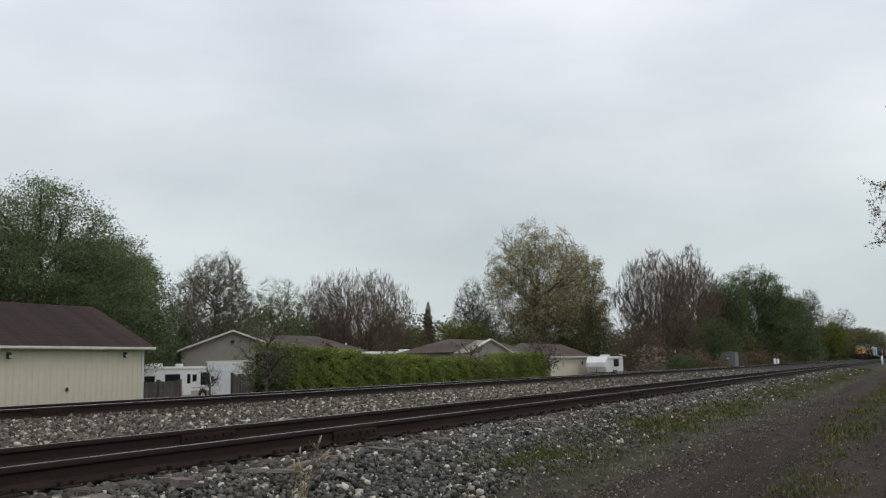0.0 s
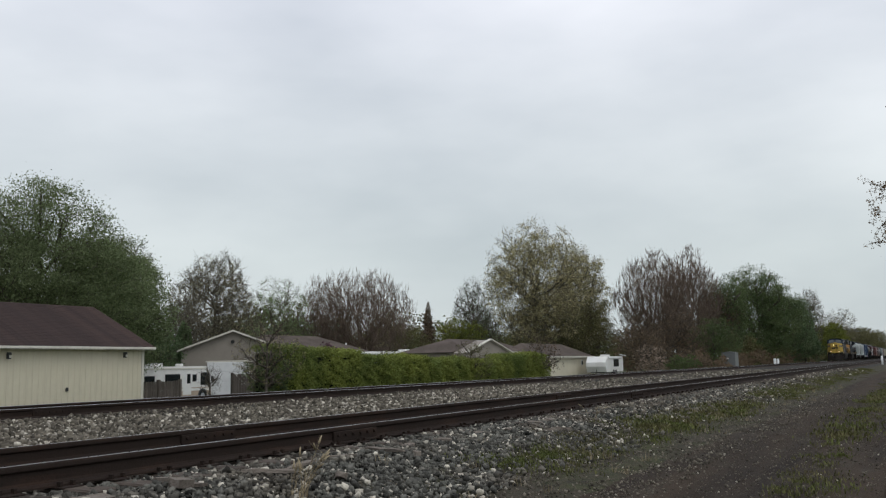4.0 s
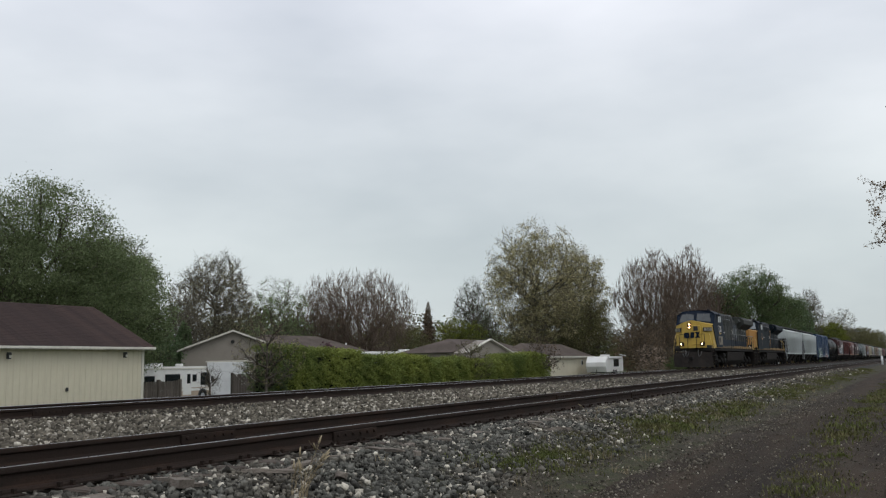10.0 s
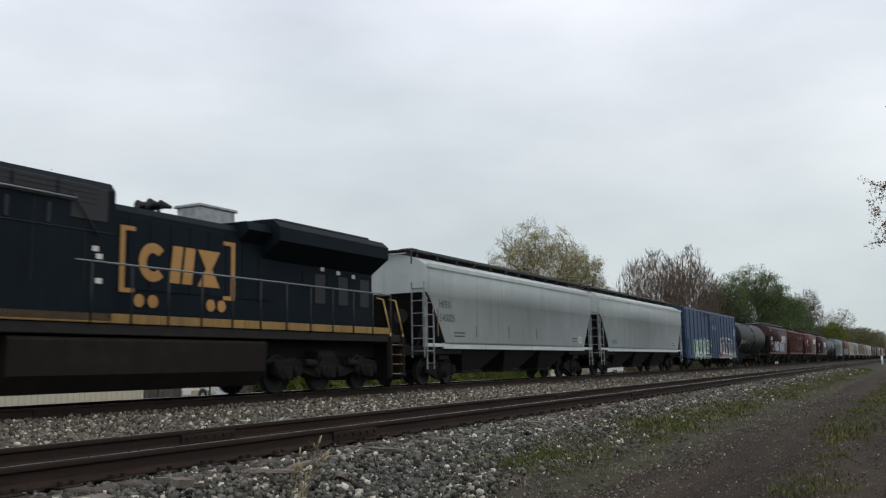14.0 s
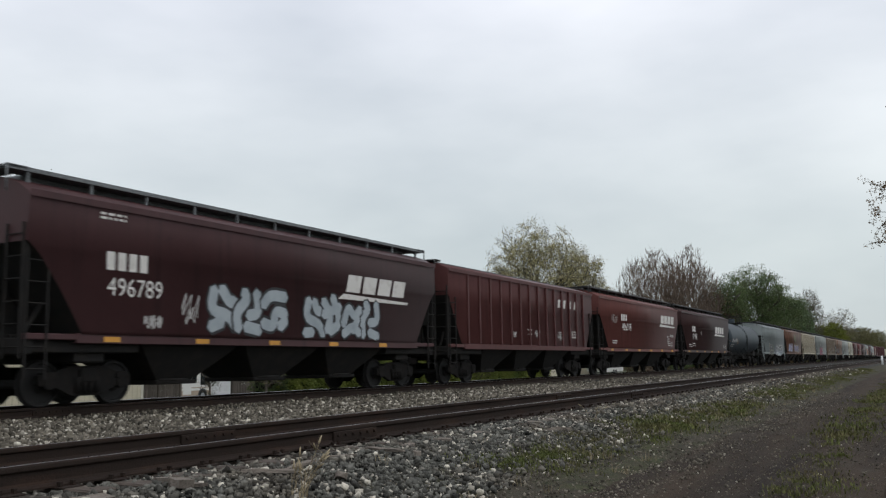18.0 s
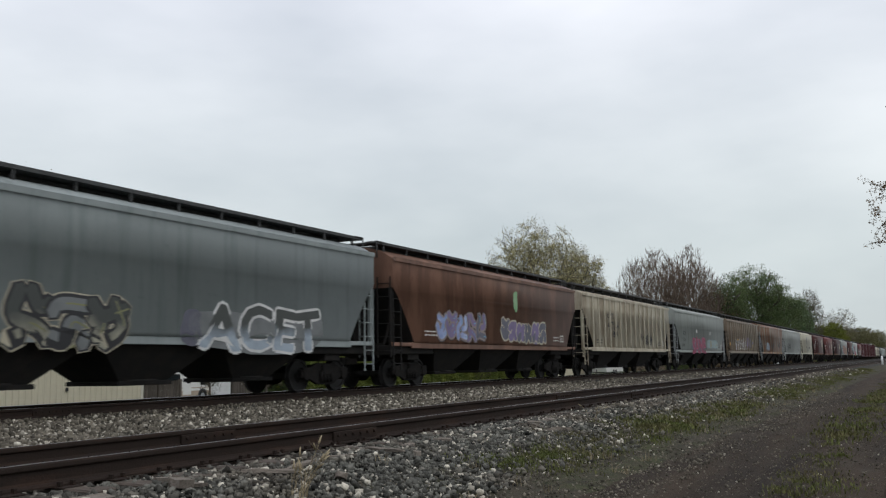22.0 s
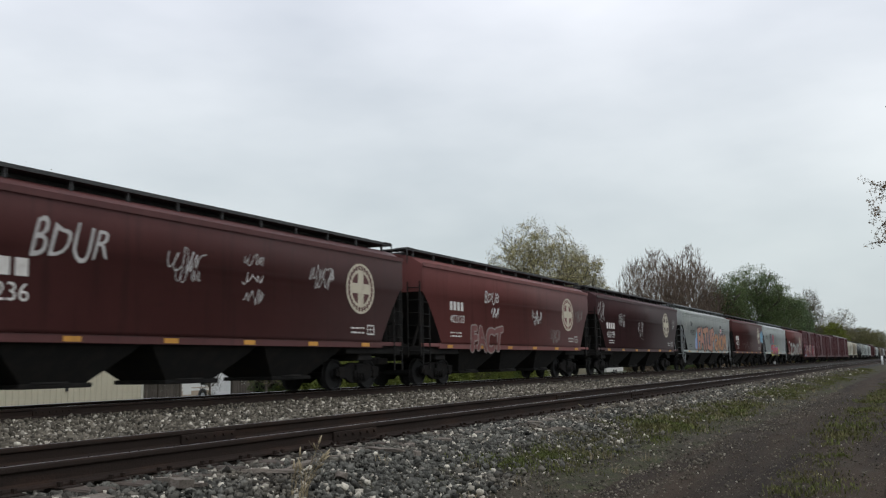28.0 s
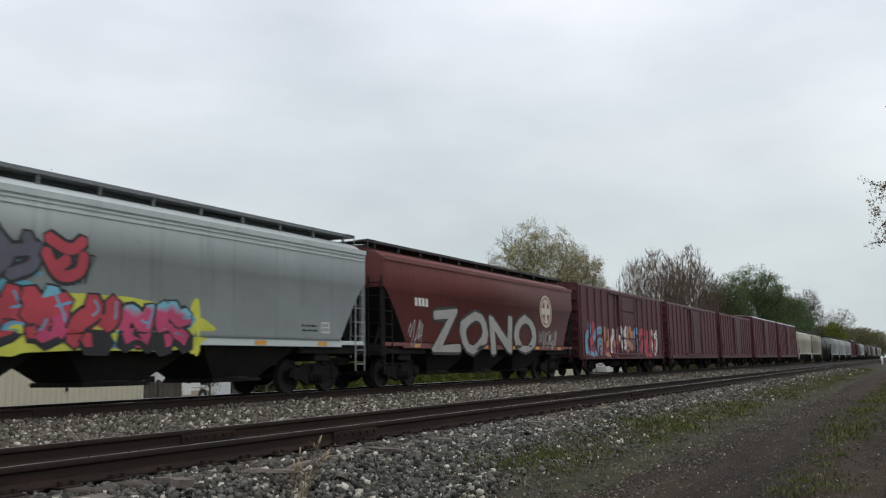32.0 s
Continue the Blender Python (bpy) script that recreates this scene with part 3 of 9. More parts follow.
def tank_car(name, half, body, r=1.50, zc=2.62, coupled=9.0, label="", group="freight cars of the train"):
    car = empty(name, label, "tank car", group)
    ht = half - 0.45
    prof = [(-ht, 0.25), (-ht + 0.06, 0.65), (-ht + 0.2, 1.05), (-ht + 0.42, r - 0.12), (-ht + 0.62, r - 0.02), (-ht + 0.8, r)]
    b = Build()
    lathe(b, prof + [(0, r + 0.01)] + [(-x, q) for x, q in reversed(prof)], 36, zc)
    b.done("tank_shell", body, car)
    b = Build()
    for x in (-0.33, 0.33):
        for k in range(13):
            a0, a1 = math.pi * (k / 13 - 0.5) * 1.75, math.pi * ((k + 1) / 13 - 0.5) * 1.75
            b.tube((x, -(r + 0.02) * math.sin(a0), zc + (r + 0.02) * math.cos(a0)), (x, -(r + 0.02) * math.sin(a1), zc + (r + 0.02) * math.cos(a1)), 0.035, 0.035, 5)
    b.done("tank_band", body, car)
    b = Build()
    b.box(-half, half, -0.30, 0.30, 0.78, 1.15, 0.03)
    for s in (-1, 1):
        b.box(s * half - 0.2, s * half + 0.2, -1.45, 1.45, 1.02, 1.20, 0.02)
        b.prism([(s * (half - 2.6), 1.0), (s * (half - 1.5), 1.0), (s * (half - 1.65), 1.7), (s * (half - 2.45), 1.7)], "y", -1.0, 1.0)
    b.done("stub_sill", M_UNDER, car)
    for s in (-1, 1):
        b = Build()
        b.box(-half, half, s * 1.42 - 0.03, s * 1.42 + 0.03, 1.16, 1.21)
        for k in range(7):
            x = -half + 1.0 + k * (2 * half - 2) / 6
            b.tube((x, s * 1.42, 1.2), (x, s * 1.2, 1.66), 0.02, 0.02, 5)
        b.done("walkway_rail", M_UNDER, car)
    # top platform with dome and railing
    b = Build()
    b.box(-1.25, 1.25, -0.95, 0.95, zc + r + 0.02, zc + r + 0.07)
    for x, y in itertools.product((-1.2, 1.2), (-0.9, 0.9)):
        b.tube((x, y, zc + r - 0.2), (x, y, zc + r + 0.05), 0.03, 0.03, 5)
    b.done("dome_platform", M_UNDER, car)
    b = Build()
    zt = zc + r + 0.78
    for y in (-0.9, 0.9):
        b.pipe([(-1.3, y, zc + r), (-1.3, y, zt), (-0.15, y, zt), (1.05, y, zt - 0.02), (1.2, y, zt - 0.15), (1.2, y, zc + r)], 0.028, 6)
        b.tube((-0.15, y, zt), (-0.15, y, zc + r), 0.028, 0.028, 6)
        b.tube((-1.3, y, zc + r + 0.4), (1.2, y, zc + r + 0.4), 0.02, 0.02, 5)
    for x in (-1.3, 1.2):
        b.tube((x, -0.9, zt - 0.1), (x, 0.9, zt - 0.1), 0.028, 0.028, 6)
    b.done("safety_railing", M_UNDER, car)
    b = Build().tube((0, 0, zc + r - 0.1), (0, 0, zc + r + 0.42), 0.42, 0.42, 16).tube((0, 0, zc + r + 0.42), (0, 0, zc + r + 0.5), 0.46, 0.40, 16)
    b.box(0.5, 0.75, -0.3, 0.1, zc + r, zc + r + 0.3, 0.03)
    b.done("dome", body, car)
    b = Build()
    ladder_mesh(b, (-0.28, -1.47), 0.5, 0.75, zc + 0.35, (1, 0), 8)
    for k in range(4):
        a = 0.35 + 0.3 * k
        b.tube((-0.28, -(r + 0.05) * math.cos(a), zc + (r + 0.05) * math.sin(a)), (0.22, -(r + 0.05) * math.cos(a), zc + (r + 0.05) * math.sin(a)), 0.02, 0.02, 5)
    b.done("side_ladder", M_UNDER, car)
    b = Build()
    b.tube((-0.25, 0, 0.62), (0.25, 0, 0.62), 0.16, 0.16, 10).tube((0, 0, 0.62), (0, 0, 1.2), 0.1, 0.1, 8)
    for k in range(9):
        x = -half + 3.0 + k * (2 * half - 6) / 8
        b.tube((x, -0.5, 0.62 + 0.1 * (k % 2)), (x, -0.45, 1.15), 0.015, 0.015, 4)
    b.tube((-half + 2.5, -0.5, 0.75), (half - 2.5, -0.5, 0.75), 0.02, 0.02, 5)
    b.box(1.6, 2.4, -0.7, -0.2, 0.75, 1.0, 0.03)
    b.done("brake_rigging", M_UNDER, car)
    # end handrails and steps
    for s in (-1, 1):
        b = Build()
        ladder_mesh(b, (s * half - 0.22, -1.46), 0.44, 0.45, 1.2, (1, 0), 3)
        b.pipe([(s * half, -1.42, 1.2), (s * half, -1.42, 1.75), (s * half, 1.42, 1.75), (s * half, 1.42, 1.2)], 0.02, 5)
        b.done("end_handrail", M_UNDER, car)
    for s in (-1, 1):
        add_truck(car, s * (half - 2.05))
    add_couplers(car, coupled)
    return car


def boxcar(name, half, body, coupled=9.0, label="", height=4.55, ribs=14, door=(-0.9, 2.2), door_mat=None, base=0.95, roof_mat=None, plug=True, group="freight cars of the train"):
    car = empty(name, label, "boxcar", group)
    b = Build()
    prof = [(-1.45, base), (1.45, base), (1.45, height - 0.12), (1.36, height - 0.03), (0.0, height + 0.12), (-1.36, height - 0.03), (-1.45, height - 0.12)]
    b.prism(prof, "x", -half, half)
    b.done("body", body, car)
    b = Build()
    b.prism([(-1.47, height - 0.10), (-1.40, height + 0.0), (0, height + 0.15), (1.40, height + 0.0), (1.47, height - 0.10), (1.3, height - 0.02), (0, height + 0.1), (-1.3, height - 0.02)], "x", -half - 0.02, half + 0.02)
    b.done("roof", roof_mat or body, car)
    rb = Build().prism([(-0.07, 0.0), (-0.04, -0.06), (0.04, -0.06), (0.07, 0.0)], "z", base + 0.12, height - 0.15).done("rib", body)
    data = rb.data
    bpy.data.objects.remove(rb)
    for k in range(ribs):
        x = -half + 0.25 + k * (2 * half - 0.5) / (ribs - 1)
        if door[0] - 0.2 < x < door[1] + 0.2:
            continue
        shared("rib", data, car, pose(x, -1.45, 0))
    d = Build()
    d.box(door[0], door[1], -1.54, -1.44, base + 0.22, height - 0.28, 0.02)
    dm = door_mat or body
    dob = d.done("door", dm, car, "sliding side door with lock rods")
    r = Build()
    n = 4
    for k in range(1, n):
        z = base + 0.22 + (height - base - 0.5) * k / n
        r.box(door[0] + 0.05, door[1] - 0.05, -1.575, -1.54, z - 0.04, z + 0.04)
    for x in np.linspace(door[0] + 0.25, door[1] - 0.25, 4 if plug else 2):
        r.tube((x, -1.60, base + 0.25), (x, -1.60, height - 0.35), 0.025, 0.025, 6)
    r.done("door_hardware", dm, dob)
    t = Build()
    t.box(door[0] - 1.8, door[1] + 1.8, -1.58, -1.46, base + 0.10, base + 0.20).box(door[0] - 1.6, door[1] + 1.6, -1.56, -1.46, height - 0.26, height - 0.18)
    for x in (door[0] - 0.06, door[1] + 0.06):
        t.box(x - 0.06, x + 0.06, -1.55, -1.45, base + 0.1, height - 0.2)
    t.done("door_track", body, car)
    s_ = Build()
    for s in (-1, 1):
        s_.box(-half, half, s * 1.44 - 0.04, s * 1.44 + 0.04, base - 0.12, base + 0.1, 0.01)
    s_.done("side_sill", body, car)
    for s in (-1, 1):
        e = Build()
        for k in range(7):
            z = base + 0.35 + k * (height - base - 0.7) / 6
            e.box(min(s * half, s * (half + 0.07)), max(s * half, s * (half + 0.07)), -1.35, 1.35, z - 0.09, z + 0.09, 0.04)
        e.done("corrugated_end", body, car)
        l = Build()
        xl = s * (half - 0.06)
        ladder_mesh(l, (min(xl, xl - s * 0.42), -1.53), 0.42, 0.5, 2.2, (1, 0), 5)
        ladder_mesh(l, (s * (half + 0.10), -1.42), 0.45, 0.8, height - 0.6, (0, 1), 8)
        l.done("ladder", body, car)
    u = Build().box(-half, half, -0.32, 0.32, 0.62, base, 0.02)
    for k in range(8):
        x = -half + 1.2 + k * (2 * half - 2.4) / 7
        u.box(x - 0.06, x + 0.06, -1.4, 1.4, base - 0.2, base - 0.02)
    u.tube((-1.5, -0.7, 0.62), (0.3, -0.7, 0.62), 0.2, 0.2, 10)
    u.box(1.0, 1.5, -0.95, -0.4, 0.45, 0.8, 0.03)
    for x0, x1 in ((-half + 3.2, -1.8), (1.8, half - 3.2)):
        u.pipe([(x0, -0.9, 0.75), ((x0 + x1) / 2, -0.9, 0.5), (x1, -0.9, 0.75)], 0.025, 5)
    u.done("underframe", M_UNDER, car)
    for s in (-1, 1):
        add_truck(car, s * (half - 2.3))
    add_couplers(car, coupled)
    return car
# ---- locomotives ----
M_LBLUE = paint("locomotive_dark_blue", (0.0085, 0.0145, 0.0260), (0.011, 0.011, 0.0115), 0.4, 0.6, spec=0.08)
M_LGREY = paint("locomotive_grey", (0.050, 0.0525, 0.0470), (0.024, 0.0215, 0.018), 0.6, 0.7, spec=0.1)
M_LNAVY = paint("locomotive_navy", (0.0078, 0.0125, 0.0170), (0.009, 0.009, 0.009), 0.35, 0.6, spec=0.06)
M_LYEL = paint("locomotive_yellow", (0.45, 0.305, 0.055), (0.24, 0.14, 0.04), 0.35, 0.5)
M_LGOLD = paint("locomotive_gold", (0.40, 0.21, 0.062), (0.18, 0.085, 0.03), 0.3, 0.5)
M_LBEIGE = paint("faded_panel_beige", (0.16, 0.135, 0.095), (0.08, 0.06, 0.04), 0.5)
M_LFADE = material("faded_blue_lettering", (0.008, 0.014, 0.027), 0.6, 0, [(1.5, (0.03, 0.034, 0.036), 0.55, 0.8, STREAK)])
M_LFADE2 = material("chalky_white_lettering", (0.12, 0.13, 0.13), 0.6, 0, [(1.5, (0.02, 0.026, 0.034), 0.42, 0.6, STREAK)])
M_LGLASS = glass("cab_window_glass", (0.03, 0.038, 0.04), 0.12)
# pale base colour paints the reflected sky into this windscreen glass
M_LGLASS_PALE = glass("glass_painted_sky_sheen", (0.17, 0.20, 0.215), 0.08)
M_LOUVRE = material("black_louvre", (0.015, 0.016, 0.017), 0.7)
M_LAMP = glow("headlight_lens", (1.0, 0.62, 0.30), 9.0)
M_LAMP_DIM = glow("dim_headlight_lens", (0.9, 0.85, 0.75), 0.8)
M_LSTRIPE = paint("dirty_yellow_stripe", (0.25, 0.15, 0.045), (0.075, 0.05, 0.028), 0.95, 0.6)
M_HAND = material("worn_handrail", (0.20, 0.21, 0.21), 0.5, 0.3)
M_HANDY = paint("yellow_handrail", (0.5, 0.36, 0.12), (0.3, 0.22, 0.1), 0.4)
M_PLATE = material("number_board", (0.27, 0.25, 0.19), 0.6, 0, [(3, (0.15, 0.14, 0.11), 0.4, 0.7, ONE)])


def loco_truck_data():
    sf = Build()
    prof = [(-2.45, 0.50), (-2.45, 0.86), (-1.6, 0.98), (-1.0, 0.72), (-0.5, 0.72), (-0.35, 0.98), (0.35, 0.98), (0.5, 0.72), (1.0, 0.72), (1.6, 0.98), (2.45, 0.86), (2.45, 0.50), (2.2, 0.42), (1.5, 0.42), (1.2, 0.55), (0.7, 0.42), (-0.7, 0.42), (-1.2, 0.55), (-1.5, 0.42), (-2.2, 0.42)]
    sf.prism(prof, "y", -0.07, 0.07)
    for x in (-1.98, 0, 1.98):
        sf.box(x - 0.24, x + 0.24, -0.16, 0.05, 0.36, 0.74, 0.05)
        sf.tube((x, -0.2, 0.53), (x, -0.1, 0.53), 0.15, 0.15, 10)
        for s in (-1, 1):
            sf.tube((x + s * 0.36, -0.1, 0.44), (x + s * 0.36, -0.1, 0.74), 0.07, 0.07, 8)
    for x in (-1.0, 1.0):
        sf.tube((x - 0.25, -0.12, 0.82), (x + 0.25, -0.12, 0.78), 0.11, 0.11, 10)
        sf.tube((x, -0.14, 0.9), (x + 0.35, -0.14, 0.45), 0.03, 0.03, 6)
    side = keep_data(sf.done("loco_side_frame", M_TRUCK))
    wheel = keep_data(spun_wheels("loco_wheelset", 0.53, 0.95, 0.70))
    bo = Build().box(-2.3, 2.3, -0.55, 0.55, 0.5, 1.15, 0.05).box(-0.4, 0.4, -1.1, 1.1, 0.7, 1.15, 0.05)
    frame_ = keep_data(bo.done("loco_bogie", M_UNDER))
    return side, wheel, frame_


def keep_data(ob):
    d = ob.data
    bpy.data.objects.remove(ob)
    return d


LOCO_TRUCK = loco_truck_data()


def locomotive(name, coupled, label, scheme):
    old = scheme == "old"
    lo = empty(name, label, "locomotive", "locomotives of the train")
    body_a = M_LBLUE if old else M_LNAVY
    body_b = M_LGREY if old else M_LNAVY
    nose_m = M_LYEL if old else M_LGOLD
    end = -0.75 if old else -1.35      # rear of the tall compartment
    slip = 0.0 if old else -0.62
    # platform
    Build().box(-10.1, 10.2, -1.46, 1.46, 1.42, 1.66, 0.02).box(-9.9, 10.0, -0.6, 0.6, 0.95, 1.45, 0.03).done("underframe", M_UNDER, lo)
    for k in range(14):
        xa = -8.35 + k * 1.282 if old else -9.62 + k * 1.372
        Build().box(xa, xa + (1.272 if old else 1.362), -1.50, -1.455, 1.66, 1.86, 0.01).done("sill_stripe", M_LSTRIPE, lo, "yellow sill stripe")
    Build().box(-8.35, 9.6, 1.455, 1.50, 1.64, 1.88, 0.01).done("sill_stripe", nose_m, lo, "yellow sill stripe")
    Build().box(-10.0, 9.6, -1.45, 1.45, 1.66, 1.86).done("deck", body_b, lo)
    # nose
    n = Build()
    low = [(-10.30, -0.80), (-10.30, 0.80), (-9.50, 1.46), (-8.31, 1.50), (-8.31, -1.50), (-9.50, -1.46)]
    v = [(x, y, 1.66) for x, y in low]
    v += [(-10.22, -0.80, 3.67), (-10.22, 0.80, 3.67), (-9.49, 1.46, 3.47), (-9.49, -1.46, 3.47), (-10.22, 0.0, 3.89), (-9.0, 1.46, 3.56), (-9.0, -1.46, 3.56), (-9.0, 0.0, 3.74)]
    n.add(v, [(0, 1, 7, 10, 6), (1, 2, 8, 7), (5, 0, 6, 9), (2, 3, 8), (4, 5, 9), (7, 8, 11, 13, 10), (9, 6, 10, 13, 12), (0, 5, 4, 3, 2, 1), (8, 3, 4, 9, 12, 13, 11)])
    nose = n.done("nose", nose_m, lo, "yellow wide-cab nose")
    Build().box(-10.36, -10.25, -0.70, 0.05, 1.90, 3.45, 0.03).done("nose_door", nose_m, nose)
    w = Build().box(-10.40, -10.33, -0.50, -0.14, 3.02, 3.40, 0.06).done("nose_window", M_LOUVRE, nose)
    # headlights
    hx, hy = (-10.24, 0.18) if old else (-10.24, -0.15)
    Build().box(hx - 0.12, hx, hy - 0.16, hy + 0.16, 3.18, 3.70, 0.03).done("headlight_box", M_LOUVRE if not old else M_RUSTRAIL, lo)
    for z in (3.31, 3.56):
        Build().tube((hx - 0.12, hy, z), (hx - 0.15, hy, z), 0.06, 0.054, 14).done("headlight", M_LAMP if old else M_LAMP_DIM, lo, "lit round headlight")
    for s in (-1, 1):
        Build().box(-10.58, -10.35, s * 0.82 - 0.16, s * 0.82 + 0.16, 1.80, 2.14, 0.03).done("ditch_light_box", M_UNDER, lo)
        Build().tube((-10.58, s * 0.82, 1.97), (-10.61, s * 0.82, 1.97), 0.06, 0.054, 14).done("ditch_light", M_LAMP if old else M_LAMP_DIM, lo, "lit ditch light")
    # cab: side walls with a raking colour line, roof with chamfers, windscreens
    for s in (-1, 1):
        c = Build()
        y0, y1 = s * 1.45, s * 1.53
        front = [(-9.46, 3.46)] if old else [(-9.64, 1.70), (-9.64, 3.44)]
        c.prism(front + [(-9.0, 3.58), (-8.50, 4.42), (-5.95, 4.42), (-5.95, 1.70)] + ([(-8.29, 1.70)] if old else []), "y", min(y0, y1), max(y0, y1))
        c.done("cab_side", body_a, lo)
        wn = Build().box(-7.78, -6.28, s * 1.53 - 0.02, s * 1.53 + 0.02, 3.70, 4.32, 0.03).done("cab_window_frame", M_LOUVRE, lo)
        for a, b in ((-7.72, -7.42), (-7.36, -6.86), (-6.80, -6.34)):
            Build().box(a, b, s * 1.55 - 0.008, s * 1.55 + 0.008, 3.76, 4.26).done("pane", M_LGLASS, wn)
        if s < 0:
            Build().box(-7.62, -7.46, -1.60, -1.57, 3.74, 4.24, 0.01).done("wind_deflector", M_FASCIA_L, lo, "pale side wind deflector")
            Build().add([(-7.9, -1.53, 4.40), (-6.1, -1.53, 4.40), (-6.1, -1.78, 4.30), (-7.9, -1.78, 4.30), (-7.9, -1.53, 4.43), (-6.1, -1.53, 4.43), (-6.1, -1.78, 4.33), (-7.9, -1.78, 4.33)],
                        [(0, 1, 2, 3), (4, 7, 6, 5), (0, 3, 7, 4), (1, 5, 6, 2), (2, 6, 7, 3)]).done("sun_visor", body_a, lo)
    Build().box(-8.5, -5.95, -1.44, 1.44, 1.8, 4.4).done("cab_core", body_a, lo)
    r = Build()
    sec = [(-1.53, 4.40), (-1.10, 4.70), (-0.5, 4.76), (0.5, 4.76), (1.10, 4.70), (1.53, 4.40)]
    r.prism(sec, "x", -8.45, -5.95)
    r.done("cab_roof", body_a, lo)
    f = Build()
    f.add([(-9.02, -1.45, 3.58), (-9.02, 1.45, 3.58), (-9.02, 0.0, 3.74), (-8.45, -1.53, 4.40), (-8.45, 1.53, 4.40), (-8.45, -1.10, 4.70), (-8.45, 1.10, 4.70), (-8.45, 0, 4.76), (-8.45, -1.45, 3.58), (-8.45, 1.45, 3.58)],
          [(0, 2, 7, 5, 3), (1, 4, 6, 7, 2), (0, 3, 8), (1, 9, 4), (3, 5, 7, 6, 4, 9, 8)])
    f.done("cab_front", body_a, lo)
    for s in (-1, 1):
        ws = Build()
        def at(y, t):
            base = 3.74 - abs(y) * 0.11
            x = -9.02 + 0.57 * t
            z = base + t * (4.66 - base)
            return (x - 0.03, y, z + 0.012)
        q = [at(s * 0.12, 0.14), at(s * 1.28, 0.14), at(s * 1.12, 0.78), at(s * 0.12, 0.80)]
        q2 = [(x + 0.06, y, z) for x, y, z in q]
        ws.add(q + q2, [(0, 1, 2, 3), (7, 6, 5, 4), (0, 4, 5, 1), (1, 5, 6, 2), (2, 6, 7, 3), (3, 7, 4, 0)])
        ws.done("windscreen", M_LGLASS if old else M_LGLASS_PALE, lo)
        wp = Build().tube(at(s * 0.7, 0.85), at(s * 0.62, 0.3), 0.015, 0.015, 5)
        wp.done("wiper", M_LOUVRE, lo)
    if old:
        for s in (-1, 1):
            a = math.degrees(math.atan2(0.66, 0.73)) * s
            pb = Build().box(-0.42, 0.42, -0.05, 0.03, -0.16, 0.16, 0.02).done("number_board", M_LOUVRE, lo)
            pb.matrix_local = pose(-9.92, s * 1.16, 3.12, 0, 0, (-42 if s < 0 else 180 + 42))
            lit = Build().box(-0.39, 0.39, -0.062, -0.05, -0.12, 0.12).done("board_face", M_PLATE, pb)
            text_part("530", 0.19, M_DARKLET, pb, lambda u, w: (u, -0.068, w), "numerals")
    else:
        for s in (-1, 1):
            pb = Build().box(-8.66, -8.46, s * 0.66 - 0.44, s * 0.66 + 0.44, 4.58, 4.86, 0.02).done("number_board", M_LOUVRE, lo)
            text_part("7010", 0.18, M_WHITE, pb, lambda u, w, s=s: (-8.668, s * 0.66 - u, 4.72 + w), "numerals")
    for x, y in ((-8.2, 0.5), (-7.6, -0.8), (-6.6, -0.7)):
        Build().pipe([(x - 0.15, y, 4.74), (x - 0.15, y, 4.88), (x + 0.15, y, 4.88), (x + 0.15, y, 4.74)], 0.018, 5).done("roof_grab_iron", body_a, lo)
    # panel and vents below the cab windows
    if old:
        pn = Build().box(-7.45, -5.98, -1.56, -1.52, 1.92, 2.60, 0.01).done("access_panel", M_LBEIGE, lo, "faded beige access panel")
        Build().box(-7.25, -6.85, -1.57, -1.555, 2.1, 2.5).done("panel_louvre", M_LOUVRE, pn)
        Build().box(-8.0, -7.55, -1.545, -1.52, 2.30, 2.60).done("step_recess", M_LOUVRE, lo)
    else:
        Build().box(-7.35, -6.9, -1.545, -1.52, 2.0, 2.65).done("step_recess", M_LOUVRE, lo)
    # tall compartment behind the cab
    t = Build()
    sec2 = [(-1.50, 1.70), (1.50, 1.70), (1.50, 4.40), (1.35, 4.58), (1.0, 4.64), (-1.0, 4.64), (-1.35, 4.58), (-1.50, 4.40)]
    t.prism(sec2, "x", -5.95, end)
    t.done("blower_compartment", body_b, lo)
    if old:
        Build().prism([(-5.94, 4.30), (-5.80, 4.30), (-5.30, 3.5), (-4.62, 2.45), (-5.94, 2.45)], "y", -1.512, -1.498).done("blue_panel", body_a, lo)
        Build().box(-5.94, end - 0.01, -1.514, -1.499, 1.86, 2.38).done("blue_band", body_a, lo)
    for k in range(4):
        x = -5.75 + (0.92 if old else 1.0) * k
        win = Build().box(x, x + (0.62 if old else 0.94), -1.515, -1.48, 4.02 if old else 4.10, 4.44, 0.01).done("air_intake", M_LOUVRE, lo)
        for j in range(4):
            Build().box(x + 0.02, x + (0.60 if old else 0.92), -1.524, -1.515, 4.06 + 0.1 * j, 4.09 + 0.1 * j).done("louvre_blade", M_LOUVRE, win)
    Build().box(end - 1.1, end - 0.2, -1.515, -1.48, 3.72, 4.4, 0.01).done("air_intake", M_LOUVRE, lo)
    Build().pipe([(-5.9, -1.60, 4.10), (-2.4, -1.60, 4.10)], 0.022, 6).done("grab_rail", M_HAND, lo)
    Build().pipe([(end - 1.15, -1.56, 4.25), (end - 0.45, -1.56, 3.4)], 0.018, 6).done("grab_rail", M_LOUVRE, lo)
    for x in (-5.0, -3.9, -3.0):
        Build().box(x, x + 0.07, -1.53, -1.50, 3.55, 3.95, 0.005).done("hinge_bar", M_LOUVRE, lo)
